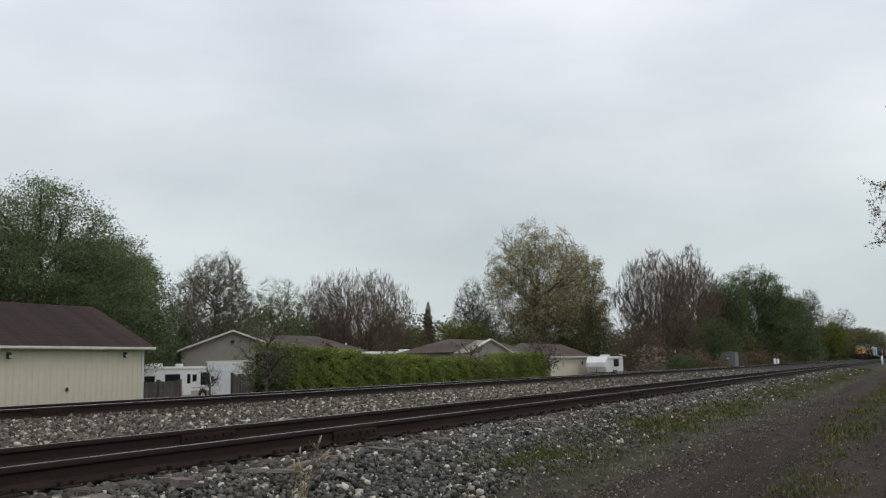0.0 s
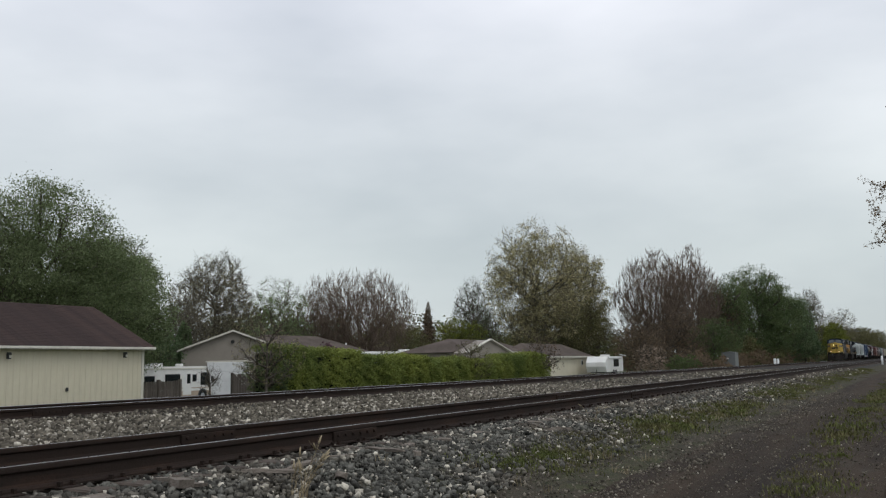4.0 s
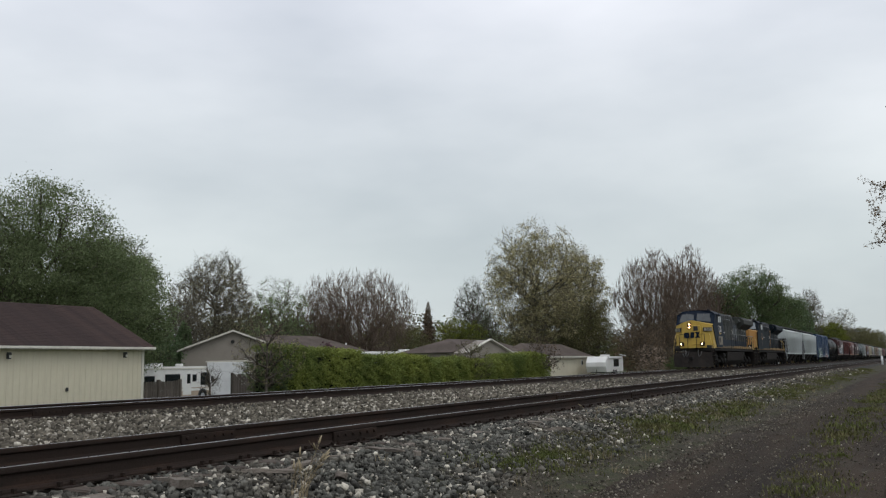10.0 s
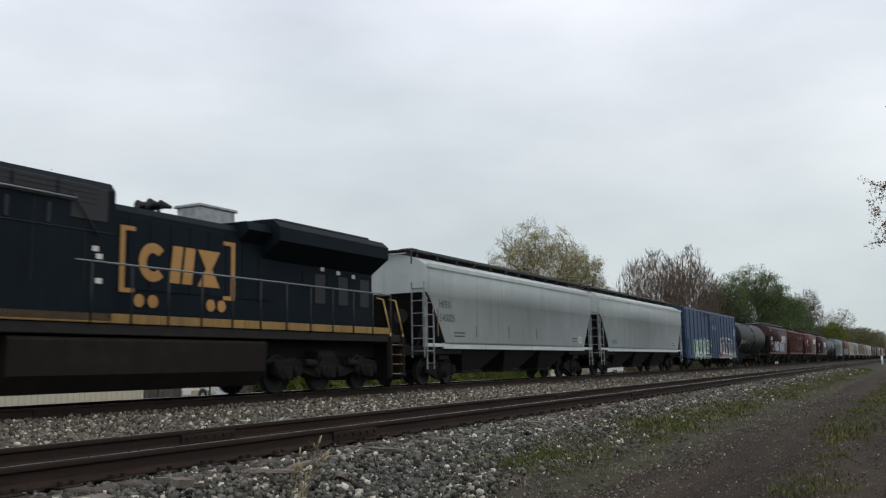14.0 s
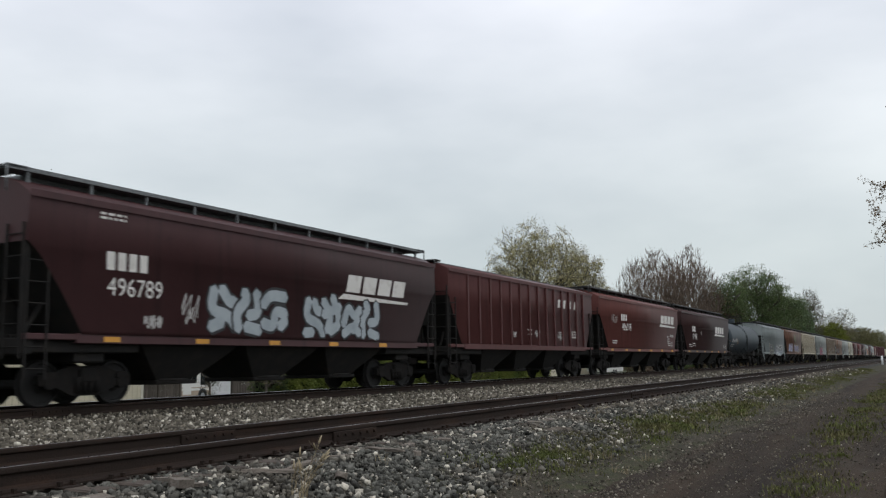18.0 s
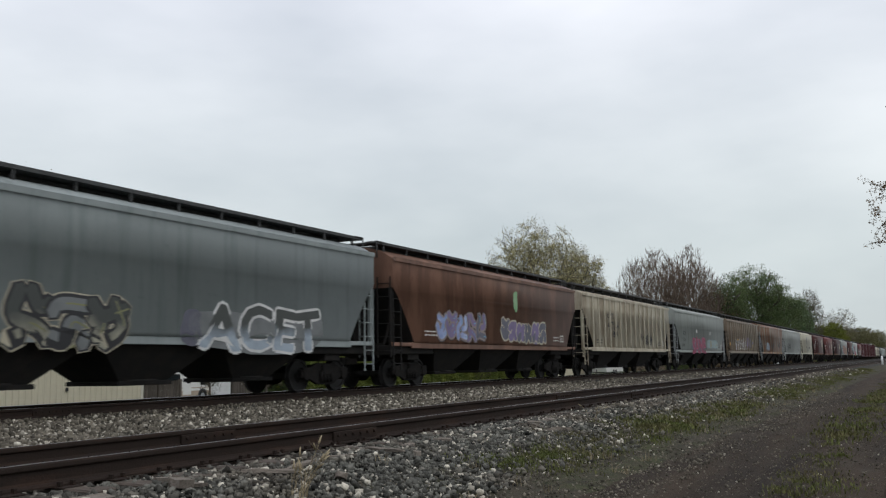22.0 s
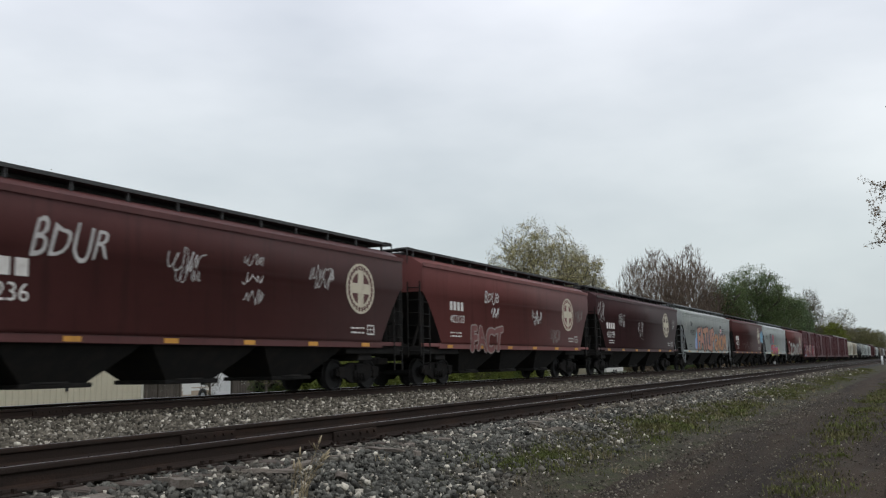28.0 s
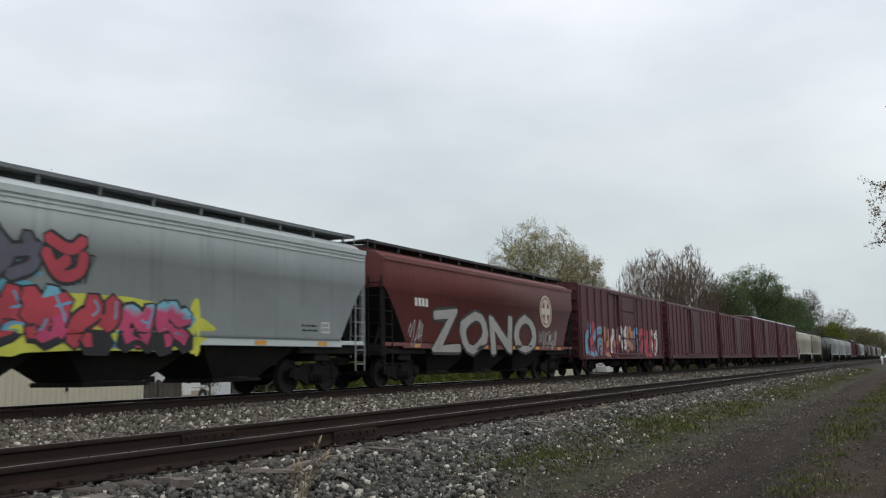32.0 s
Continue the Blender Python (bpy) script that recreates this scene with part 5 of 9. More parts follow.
SP["blackred"] = spray_split("black_over_red", (0.26, 0.035, 0.04), (0.016, 0.02, 0.03), 1.35, 1.65)
SP["slate"] = spray_split("dark_over_pale_blue", (0.34, 0.40, 0.46), (0.05, 0.055, 0.05), 1.35, 1.75)
SP["hotblue"] = spray_split("sky_over_hot_pink", (0.52, 0.06, 0.15), (0.16, 0.42, 0.52), 1.85, 2.05)
SP["murk"] = spray_split("olive_over_sand", (0.30, 0.29, 0.22), (0.045, 0.05, 0.045), 1.3, 1.8)
SP["oxide"] = M_RED_E
SP["chalk"] = spray("chalk", (0.45, 0.43, 0.41))
STYLE = {"silver": (["silver"], "black", None, []), "silver2": (["white", "skyblue"], "grey", None, ["black"]), "olive": (["murk", "murk", "grey"], "black", "sand", ["olive"]),
         "white": (["silver", "sand", "grey"], "black", None, ["sand"]), "blue": (["blue", "dusk", "purple"], "dull", "black", ["skyblue"]), "purple": (["purple", "dusk"], "sand", None, ["purple"]),
         "pink": (["wine", "pink", "wine"], "black", None, ["pink"]), "ghost": (["ghost", "mustard"], "pale", None, ["ghost"]), "ghost2": (["dusk", "purple", "mustard"], "black", None, ["mustard"]),
         "dark": (["black", "dusk"], "white", None, ["amber"]), "orange": (["orange", "amber", "orange", "red"], "black", "dusk", ["skyblue", "dusk"]), "hot": (["hotblue", "hot", "red", "hotblue"], "black", None, ["yellow", "teal", "yellow", "skyblue"]),
         "hot2": (["wine", "red", "dusk"], "black", None, ["teal"]), "block": (["white"], "wine", None, []), "mixed": (["white", "skyblue", "red", "orange"], "wine", None, ["dusk"]),
         "green": (["green", "ghost", "dkgreen"], "white", None, ["green", "ghost", "green"]), "redwhite": (["black", "wine", "red"], "white", None, ["red"])}
LAYER = 0.004
# bent strokes from which the sprayed forms are put together
FORMS = [[[(0.0, 0.3), (0.3, 1.0), (0.7, 0.5), (1.0, 0.9)], [(0.0, 0.0), (0.5, 0.35), (1.0, 0.05)], [(0.6, 0.1), (0.9, 0.6)]],
         [[(0.0, 0.9), (0.4, 0.5), (0.1, 0.1)], [(0.3, 0.0), (1.0, 0.3), (0.6, 1.0)], [(0.0, 0.5), (1.0, 0.75)]],
         [[(0.0, 0.6), (0.3, 0.0), (0.9, 0.2), (1.0, 0.7)], [(0.1, 1.0), (0.6, 0.7), (1.0, 1.0)], [(0.35, 0.3), (0.6, 0.55)]],
         [[(0.1, 0.0), (0.0, 0.5), (0.5, 0.8), (0.3, 1.0)], [(0.4, 0.1), (1.0, 0.0)], [(0.5, 0.4), (1.0, 0.5), (0.9, 1.0)]],
         [[(0.0, 0.15), (0.45, 0.0), (0.55, 0.5), (1.0, 0.4)], [(0.0, 0.6), (0.3, 0.9), (1.0, 0.85)], [(0.8, 0.0), (1.0, 0.2)]],
         [[(0.2, 1.0), (0.0, 0.4), (0.7, 0.3), (1.0, 0.0)], [(0.5, 1.0), (0.7, 0.6), (1.0, 0.7)], [(0.0, 0.0), (0.4, 0.1)]]]


def polyline(pts, n):
    """Resamples with rounded corners."""
    P = np.array(pts, float)
    for _ in range(2):
        Q = [P[0]]
        for a, b in zip(P[:-1], P[1:]):
            Q += [0.75 * a + 0.25 * b, 0.25 * a + 0.75 * b]
        Q.append(P[-1])
        P = np.array(Q)
    return P


def ribbon(b, P, width, surf, lift, slot):
    P = np.asarray(P, float)
    d = np.gradient(P, axis=0)
    d /= np.linalg.norm(d, axis=1)[:, None] + 1e-9
    nrm = np.stack([-d[:, 1], d[:, 0]], -1) * width / 2
    n = len(P)
    b.slot = slot
    L, R = P + nrm, P - nrm
    v = [(x, surf(x, z) - lift, z) for x, z in L] + [(x, surf(x, z) - lift, z) for x, z in R]
    b.add(v, [(i, i + 1, n + i + 1, n + i) for i in range(n - 1)])
    for c, s in ((0, -1), (-1, 1)):
        e = P[c] + d[c] * s * width * 0.35
        b.add([(L[c][0], surf(*L[c]) - lift, L[c][1]), (R[c][0], surf(*R[c]) - lift, R[c][1]), (e[0], surf(*e) - lift, e[1])], [(0, 1, 2)])


def patch(b, poly, surf, lift, slot):
    """A filled outline, split into bands of height so that it follows the side."""
    b.slot = slot
    poly = np.asarray(poly, float)
    c = poly.mean(axis=0)
    n = len(poly)
    rings = [c + (poly - c) * t for t in (1.0, 0.66, 0.33)]
    v = [(x, surf(x, z) - lift, z) for r in rings for x, z in r] + [(c[0], surf(*c) - lift, c[1])]
    f = [(k * n + i, k * n + (i + 1) % n, (k + 1) * n + (i + 1) % n, (k + 1) * n + i) for k in range(2) for i in range(n)]
    f += [(2 * n + i, 2 * n + (i + 1) % n, 3 * n) for i in range(n)]
    b.add(v, f)


def rect(b, x0, x1, z0, z1, surf, lift, slot, slant=0.0):
    b.slot = slot
    n = 4
    v, f = [], []
    for k in range(n + 1):
        z = z0 + (z1 - z0) * k / n
        dx = slant * (z - z0)
        v += [(x0 + dx, surf(x0, z) - lift, z), (x1 + dx, surf(x1, z) - lift, z)]
    f = [(2 * k, 2 * k + 1, 2 * k + 3, 2 * k + 2) for k in range(n)]
    b.add(v, f)


def blob_outline(rng, x0, x1, z0, z1, n=18, rough=0.18):
    cx, cz = 0.5 * (x0 + x1), 0.5 * (z0 + z1)
    ph = [rng.uniform(0, 6.28) for _ in range(3)]
    out = []
    for k in range(n):
        a = 2 * math.pi * k / n
        r = 1 + rough * (0.5 * math.sin(3 * a + ph[0]) + 0.35 * math.sin(5 * a + ph[1]))
        ca, sa = math.cos(a), math.sin(a)
        q = max(abs(ca), abs(sa)) ** 0.6
        out.append((cx + 0.5 * (x1 - x0) * r * ca / q, cz + 0.5 * (z1 - z0) * min(r, 1.05) * sa / q))
    return out


def scribble(rng, x0, x1, z0, z1, n):
    """A line of cursive loops of uneven height."""
    loops = max(2, n // 2)
    t = np.linspace(0, loops, loops * 12 + 1)
    tall = np.interp(t, np.arange(loops + 1), [rng.uniform(0.35, 1.0) for _ in range(loops + 1)])
    lean = [rng.uniform(0.1, 0.5) for _ in range(loops + 1)]
    ph = 2 * math.pi * t + rng.uniform(0, 6)
    w, h = x1 - x0, z1 - z0
    x = x0 + w * (0.08 + 0.84 * t / loops) + 0.30 * w / loops * np.cos(ph) * np.interp(t, np.arange(loops + 1), [rng.uniform(-0.6, 1.2) for _ in range(loops + 1)])
    z = z0 + h * 0.45 + 0.5 * h * tall * np.sin(ph * (1 + 0.12 * np.sin(t * 1.9)))
    x = x + (z - z0 - h * 0.45) * np.interp(t, np.arange(loops + 1), lean)
    return np.stack([np.clip(x, x0, x1), z], 1)


def surface_of(k):
    car = TRAIN[k][0]
    kind = car["category"]
    if kind == "tank car":
        r, zc = (1.555, 2.78) if k == 5 else (1.455, 2.62)
        return lambda x, z: -math.sqrt(max(0.05, (r + 0.006) ** 2 - (z - zc) ** 2))
    if kind == "boxcar":
        return lambda x, z: (-1.546 if -1.6 < x < 1.7 and 1.2 < z < 4.1 else -1.452) - (0.042 if 0.83 < z < 1.06 else 0)
    if k in (7, 13, 15):
        return lambda x, z: -1.503 if z > 1.445 else -1.525
    return lambda x, z: -(width_at(CURVED, z) + 0.003) if z > 1.445 else -1.525


M_DULLSTRIP = material("faded_strip", (0.17, 0.10, 0.06), 0.6)


def mark(k, kind, x0, x1, z0, z1, arg=""):
    car = TRAIN[k][0]
    surf = surface_of(k)
    rng = random.Random(1000 * k + int(abs(x0) * 97) + int(z0 * 31))
    b = Build()
    w, h = x1 - x0, z1 - z0
    if kind in ("num", "numdark"):
        V, F, aspect = GLYPH[arg]
        cx, cz = 0.5 * (x0 + x1), 0.5 * (z0 + z1)
        pts = [(cx + u * w / aspect, cz + v * h) for u, v in V]
        mesh_object("car_number", [(x, surf(x, z) - 0.006, z) for x, z in pts], F, M_WHITE if kind == "num" else M_DARKLET, car, "painted car number")
        return
    if kind in ("name", "mark", "markdark"):
        for i in range(4):
            a = x0 + w * (i / 4)
            rect(b, a, a + w / 4 * 0.72, z0, z1, surf, 0.006, 0)
        b.done("lettering", M_DARKLET if kind == "markdark" else M_WHITE, car)
        return
    if kind in ("wedge", "spaced"):
        g = 0.0 if kind == "wedge" else 0.45
        zb = z0 + h * 0.30
        for i in range(4):
            a = x0 + w * 0.08 + w * 0.86 * i / 4
            e = a + w * 0.86 / 4 * (0.84 - g)
            rect(b, a, e, zb, z1, surf, 0.006, 0, 0.30)
        if kind == "wedge":
            zz = z0
            v = [(x0 - w * 0.02, surf(0, zz) - 0.006, zz), (x1 - w * 0.04, surf(0, zz) - 0.006, zz), (x1 - w * 0.02, surf(0, zz + h * 0.1) - 0.006, zz + h * 0.10), (x0 + w * 0.05, surf(0, zz + h * 0.22) - 0.006, zz + h * 0.22)]
            b.slot = 0
            b.add(v, [(0, 1, 2, 3)])
        b.done("emblem", M_WHITE, car, "pale slanted emblem with underline")
        return
    if kind == "disc":
        cx, cz, rx, rz = 0.5 * (x0 + x1), 0.5 * (z0 + z1), 0.5 * h, 0.5 * h
        def circle(t, n=28):
            return [(cx + rx * t * math.cos(2 * math.pi * i / n), cz + rz * t * math.sin(2 * math.pi * i / n)) for i in range(n)]
        patch(b, circle(1.0), surf, 0.004, 0)
        for i in range(26):
            a = 2 * math.pi * i / 26
            q = (cx + rx * 0.82 * math.cos(a), cz + rz * 0.82 * math.sin(a))
            e = 0.04 * rx / 0.6
            rect(b, q[0] - e, q[0] + e, q[1] - e * 1.3, q[1] + e * 1.3, surf, 0.007, 1, 0.0)
        patch(b, circle(0.64), surf, 0.007, 1)
        rect(b, cx - rx * 0.2, cx + rx * 0.2, cz - rz * 0.64, cz + rz * 0.64, surf, 0.010, 0)
        rect(b, cx - rx * 0.64, cx + rx * 0.64, cz - rz * 0.2, cz + rz * 0.2, surf, 0.0105, 0)
        b.done("round_emblem", [SP["sand"] if k == 22 else M_CREAMLET, SURF_PAINT[k]], car, "cream disc emblem with a cross")
        return
    if kind == "shield":
        cx = 0.5 * (x0 + x1)
        rect(b, x0, x1, z0 + 0.62 * h, z1, surf, 0.006, 0)
        for i in range(7):
            a = x0 + w * i / 7
            drop = 0.22 * h * abs(i - 3) / 3
            rect(b, a, a + w / 7, z0 + drop, z0 + 0.62 * h, surf, 0.006, 1 + i % 2)
        b.done("shield_emblem", [SP["black"], SP["red"], M_WHITE], car, "striped red and white shield emblem")
        return
    if kind == "ostrip":
        rect(b, x0, x0 + 0.07, z0, z1, surf, 0.006, 0)
        b.done("reflective_strip", M_DULLSTRIP if k < 4 else M_YSTRIPE, car, "dull orange reflective strip")
        return
    if kind == "frame":
        t = 0.04
        for a in ((x0, x1, z0, z0 + t), (x0, x1, z1 - t, z1), (x0, x0 + t, z0, z1), (x1 - t, x1, z0, z1), (x0 + w * 0.48, x0 + w * 0.54, z0, z1), (x0, x1, z0 + h * 0.48, z0 + h * 0.54)):
            rect(b, *a, surf, 0.006, 0)
        b.done("stencil_box", M_WHITE, car)
        return
    if kind == "stencil":
        rows = max(2, int(h / 0.13))
        for i in range(rows):
            x, z = x0, z1 - (i + 0.6) * h / rows
            while x < x1:
                e = min(x1, x + rng.uniform(0.06, 0.22))
                rect(b, x, e, z, z + 0.05, surf, 0.006, 0)
                x = e + 0.05
        b.done("stencil", M_DARKLET if arg == "dark" else M_WHITE, car)["kind"] = "stuff"
        return
    if kind in ("tag", "tagdark", "scrib"):
        mat = SP["black"] if kind == "tagdark" else SP["dull"] if arg == "dull" else SP["chalk"]
        width = 0.028 if kind != "scrib" else 0.022
        n = max(7, int((9 if kind != "scrib" else 2.6) * w / max(h, 0.3)))
        if h > 1.4 * w:
            for j in range(3):
                ribbon(b, scribble(rng, x0, x1, z0 + h * j / 3, z0 + h * (j + 0.9) / 3, 9), width, surf, 0.006 + 0.001 * j, 0)
        else:
            ribbon(b, scribble(rng, x0, x1, z0 + 0.2 * h, z1, n), width, surf, 0.006, 0)
            if kind != "scrib":
                ribbon(b, scribble(rng, x0 + 0.2 * w, x1 - 0.1 * w, z0, z0 + 0.55 * h, max(6, n - 3)), width * 0.9, surf, 0.007, 0)
        b.done("graffiti_tag", mat, car, "sprayed graffiti scribble")
        return
    if kind == "blob":
        patch(b, blob_outline(rng, x0, x1, z0, z1), surf, 0.0025, 0)
        b.done("paint_patch", SP[arg], car)
        return
    if kind == "tagword":
        V, F, aspect = GLYPH[arg]
        cx, cz = 0.5 * (x0 + x1), 0.5 * (z0 + z1)
        pts = [(cx + u * w / aspect + 0.22 * v * h, cz + v * h * (0.9 + 0.18 * math.sin(u * 3.1)) + 0.06 * h * math.sin(u * 4.3 + x0)) for u, v in V]
        for i, (dx, dz) in enumerate(((0, 0), (0.006, 0))):
            b.add([(x + dx, surf(x, z) - 0.006 - 0.0003 * i, z + dz) for x, z in pts], F)
        b.done("graffiti_tag", SP["chalk"], car, "sprayed graffiti tag")
        return
    if kind == "word":
        arg, ink, rim = arg
        V, F, aspect = GLYPH[arg]
        cx, cz = 0.5 * (x0 + x1), 0.5 * (z0 + z1)
        pts = [(cx + u * w / aspect, cz + v * h) for u, v in V]
        # hand-sprayed letters lean and wander
        pts = [(x + 0.16 * (z - cz) * math.sin(2.3 * x + k), z + 0.05 * h * math.sin(2.9 * x + k) + 0.05 * (z - cz) * math.sin(5.1 * x)) for x, z in pts]
        for i in range(8):
            a = math.pi * i / 4
            b.slot = 1
            b.add([(x + 0.14 * h * math.cos(a), surf(x, z) - 0.005 - 0.0004 * i, z + 0.12 * h * math.sin(a)) for x, z in pts], F)
        for i in range(12):
            a = math.pi * i / 6
            b.slot = 0
            b.add([(x + 0.063 * h * math.cos(a), surf(x, z) - 0.010 - 0.0004 * i, z + 0.05 * h * math.sin(a)) for x, z in pts], F)
        b.done("graffiti_lettering", [SP[ink], SP[rim]], car, "fat sprayed graffiti lettering")
        return
    # large graffiti piece: glow patches, outlined letter forms, highlights
    fills, edge, second, back = STYLE[arg]
    names = list(dict.fromkeys(fills + [edge] + ([second] if second else []) + back))
    slot = {n: i for i, n in enumerate(names)}
    lift = LAYER
    dens = 1.0 if arg != "green" else 0.8
    for i, n in enumerate(back * (2 if len(back) < 3 else 3)):
        cx = x0 + w * rng.uniform(0.1, 0.9)
        bw = rng.uniform(0.10, 0.25) * w
        cz = z0 + h * rng.uniform(0.15, 0.8)
        bh = h * rng.uniform(0.25, 0.5)
        if arg == "green":
            cx, bw, cz, bh = x0 + w * (i + 0.5) / 9, w / 7, z0 + h * 0.42, h * 0.8
        if arg == "redwhite":
            cz, bh, bw = z0 + h * 0.2, h * 0.4, w * 0.6
        zz0, zz1 = max(z0, cz - bh / 2), min(z1, cz + bh / 2)
        patch(b, blob_outline(rng, max(x0, cx - bw / 2), min(x1, cx + bw / 2), zz0, zz1, rough=0.35), surf, lift + 0.0004 * i, slot[n])
    fat = arg in ("purple", "silver", "silver2", "hot", "pink", "orange")
    count = max(2, round(w / h * 1.45 * dens))
    lw = w / count
    for i in range(count):
        zi0, hi = z0 + h * rng.uniform(0.02, 0.10), h * rng.uniform(0.78, 0.92)
        xa, wi = max(x0, x0 + lw * (i - 0.12)), lw * 1.2
        sw = min(wi, hi) * (0.24 if arg == "silver" else 0.30 if fat else 0.22)
        strokes = rng.choice(FORMS)
        lf = lift + 0.006 + 0.0028 * (i % 3)
        fill = fills[rng.randrange(len(fills))]
        tilt = rng.uniform(-0.12, 0.12)
        lines = []
        for line in strokes:
            pts = []
            for u, v in line:
                u, v = u + rng.uniform(-0.07, 0.07) + tilt * (v - 0.5), v + rng.uniform(-0.06, 0.06)
                pts.append((xa + sw * 0.5 + max(0, min(1, u)) * (wi - sw), zi0 + sw * 0.5 + max(0, min(1, v)) * (hi - sw)))
            lines.append(polyline(pts, 6))
        for n, P in enumerate(lines):
            if second:
                ribbon(b, P, sw + 0.20, surf, lf - 0.004 + 0.0003 * n, slot[second])
            ribbon(b, P, sw + 0.14, surf, lf + 0.0003 * n, slot[edge])
        for n, P in enumerate(lines):
            ink = fill if n == 0 or rng.random() < 0.6 else fills[rng.randrange(len(fills))]
            ribbon(b, P, sw, surf, lf + 0.0012 + 0.0003 * n, slot[ink])
            if arg in ("hot", "blue", "olive", "dark", "mixed", "pink"):
                cut = len(P) // 2
                side = P[cut:] + np.array([sw * 0.22, 0.0])
                ribbon(b, side, sw * 0.14, surf, lf + 0.0024 + 0.0003 * n, slot[(back or fills)[-1]])
    b.done("graffiti_piece", [SP[n] for n in names], car, "large sprayed graffiti letters")


M_CREAMLET = material("cream_emblem_paint", (0.55, 0.50, 0.38), 0.6, 0, [(3, (0.38, 0.32, 0.24), 0.5, 0.8, ONE)])
SURF_PAINT = {19: M_RED_A, 20: M_RED_E, 21: M_RED_B, 23: M_RED_A, 25: M_RED_E}


def reflectors(k, step=2.6):
    """Yellow reflective markers along the side sill."""
    car = TRAIN[k][0]
    if car["category"] != "hopper car":
        return
    s, c = span(k)
    x = -c + 2.4
    while x < c - 1.5:
        Build().box(x, x + 0.42, -1.528, -1.518, 1.27, 1.38).done("reflective_strip", M_YSTRIPE, car)
        x += step


def paint_marks():
    mark(2, "numdark", -7.62, -6.50, 2.18, 2.45, "540005")
    mark(2, "numdark", -7.65, -6.78, 2.65, 2.92, "HKRX")
    mark(2, "ostrip", -7.79, -7.68, 1.68, 2.62)
    mark(2, "ostrip", -4.82, -4.70, 1.68, 2.09)
    mark(2, "ostrip", -1.83, -1.68, 1.71, 2.17)
    mark(2, "ostrip", 1.09, 1.26, 1.68, 2.16)
    mark(6, "name", -6.06, -4.89, 2.75, 3.13)
    mark(6, "num", -6.03, -4.53, 2.22, 2.60, "496789")
    mark(6, "wedge", 2.22, 6.14, 2.62, 3.35)
    mark(6, "piece", -3.18, -0.19, 1.44, 2.94, "silver")
    mark(6, "piece", 0.43, 4.28, 1.39, 2.80, "silver")
    mark(6, "tag", -3.98, -3.36, 1.69, 2.50)
    mark(6, "stencil", -6.25, -5.58, 3.75, 3.93)
    mark(6, "tag", -5.09, -4.45, 1.57, 1.90)
    mark(7, "spaced", 2.67, 6.00, 3.04, 3.58)
    mark(7, "tag", 0.10, 0.77, 1.80, 2.15)
    mark(7, "tag", 2.84, 3.65, 1.68, 2.14)
    mark(7, "tag", -2.18, -1.84, 1.76, 2.01)
    mark(7, "stencil", -0.68, -0.21, 1.81, 2.18)
    mark(7, "frame", 4.76, 5.30, 1.84, 2.15)
    mark(8, "name", -4.63, -3.48, 2.95, 3.31)
    mark(8, "num", -4.54, -2.78, 2.42, 2.82, "486018")
    mark(8, "wedge", 3.56, 7.55, 2.85, 3.58)
    mark(8, "frame", 5.38, 5.88, 1.90, 2.26)
    mark(8, "stencil", 6.20, 7.00, 2.20, 2.39)
    mark(8, "tag", -6.49, -5.29, 2.77, 3.31, "dull")
    mark(9, "name", -5.44, -4.29, 2.76, 3.16)
    mark(9, "num", -5.45, -3.98, 2.22, 2.63, "497893")
    mark(9, "wedge", 2.47, 6.47, 2.59, 3.33)
    mark(9, "frame", -2.54, -2.29, 2.56, 2.83)
    mark(9, "stencil", -5.49, -4.66, 1.69, 1.95)
    mark(11, "piece", -4.10, -1.20, 1.02, 2.46, "olive")
    mark(11, "blob", 0.6, 5.75, 1.05, 2.1, "grey")
    mark(11, "word", 1.0, 5.5, 1.16, 2.15, ("ACET", "slate", "white"))
    mark(11, "blob", 0.32, 0.95, 1.2, 2.05, "dusk")
    mark(11, "numdark", -6.62, -5.6, 2.45, 2.68, "HMBX")
    mark(12, "piece", -5.63, -1.70, 1.46, 2.66, "blue")
    mark(12, "piece", -0.31, 4.48, 1.46, 2.59, "purple")
    mark(12, "blob", 1.05, 1.45, 2.79, 3.64, "green")
    mark(13, "numdark", -4.73, -3.52, 2.99, 3.30, "NDYX")
    mark(13, "numdark", -4.64, -2.70, 2.40, 2.84, "487064")
    mark(13, "tagdark", -3.88, -2.86, 1.97, 2.41)
    mark(13, "tagdark", 1.30, 4.46, 1.63, 2.37)
    mark(14, "numdark", -6.41, -5.48, 2.47, 2.74, "CRDX")
    mark(14, "numdark", -6.41, -5.51, 2.03, 2.26, "13936")
    mark(14, "blob", -3.7, 1.1, 1.3, 2.2, "dusk")
    mark(14, "word", -3.4, 0.85, 1.28, 2.26, ("SANE", "wine", "pink"))
    mark(14, "blob", -2.09, -1.79, 2.65, 2.95, "white")
    mark(14, "blob", 2.64, 2.98, 2.61, 2.89, "white")
    mark(14, "piece", 1.53, 5.37, 1.56, 2.31, "ghost")
    mark(15, "numdark", -6.53, -5.23, 2.61, 2.89, "GCCX")
    mark(15, "numdark", -6.41, -4.45, 2.14, 2.47, "114033")
    mark(15, "piece", -4.66, 1.19, 1.54, 2.62, "dark")
    mark(15, "piece", 1.19, 5.33, 1.60, 2.91, "ghost2")
    mark(15, "blob", -7.23, -6.77, 1.91, 2.20, "amber")
    mark(16, "numdark", -6.37, -5.31, 2.49, 2.71, "SAMX")
    mark(16, "numdark", -6.37, -5.46, 2.06, 2.28, "11509")
    mark(16, "blob", -4.76, -2.2, 1.55, 2.35, "dusk")
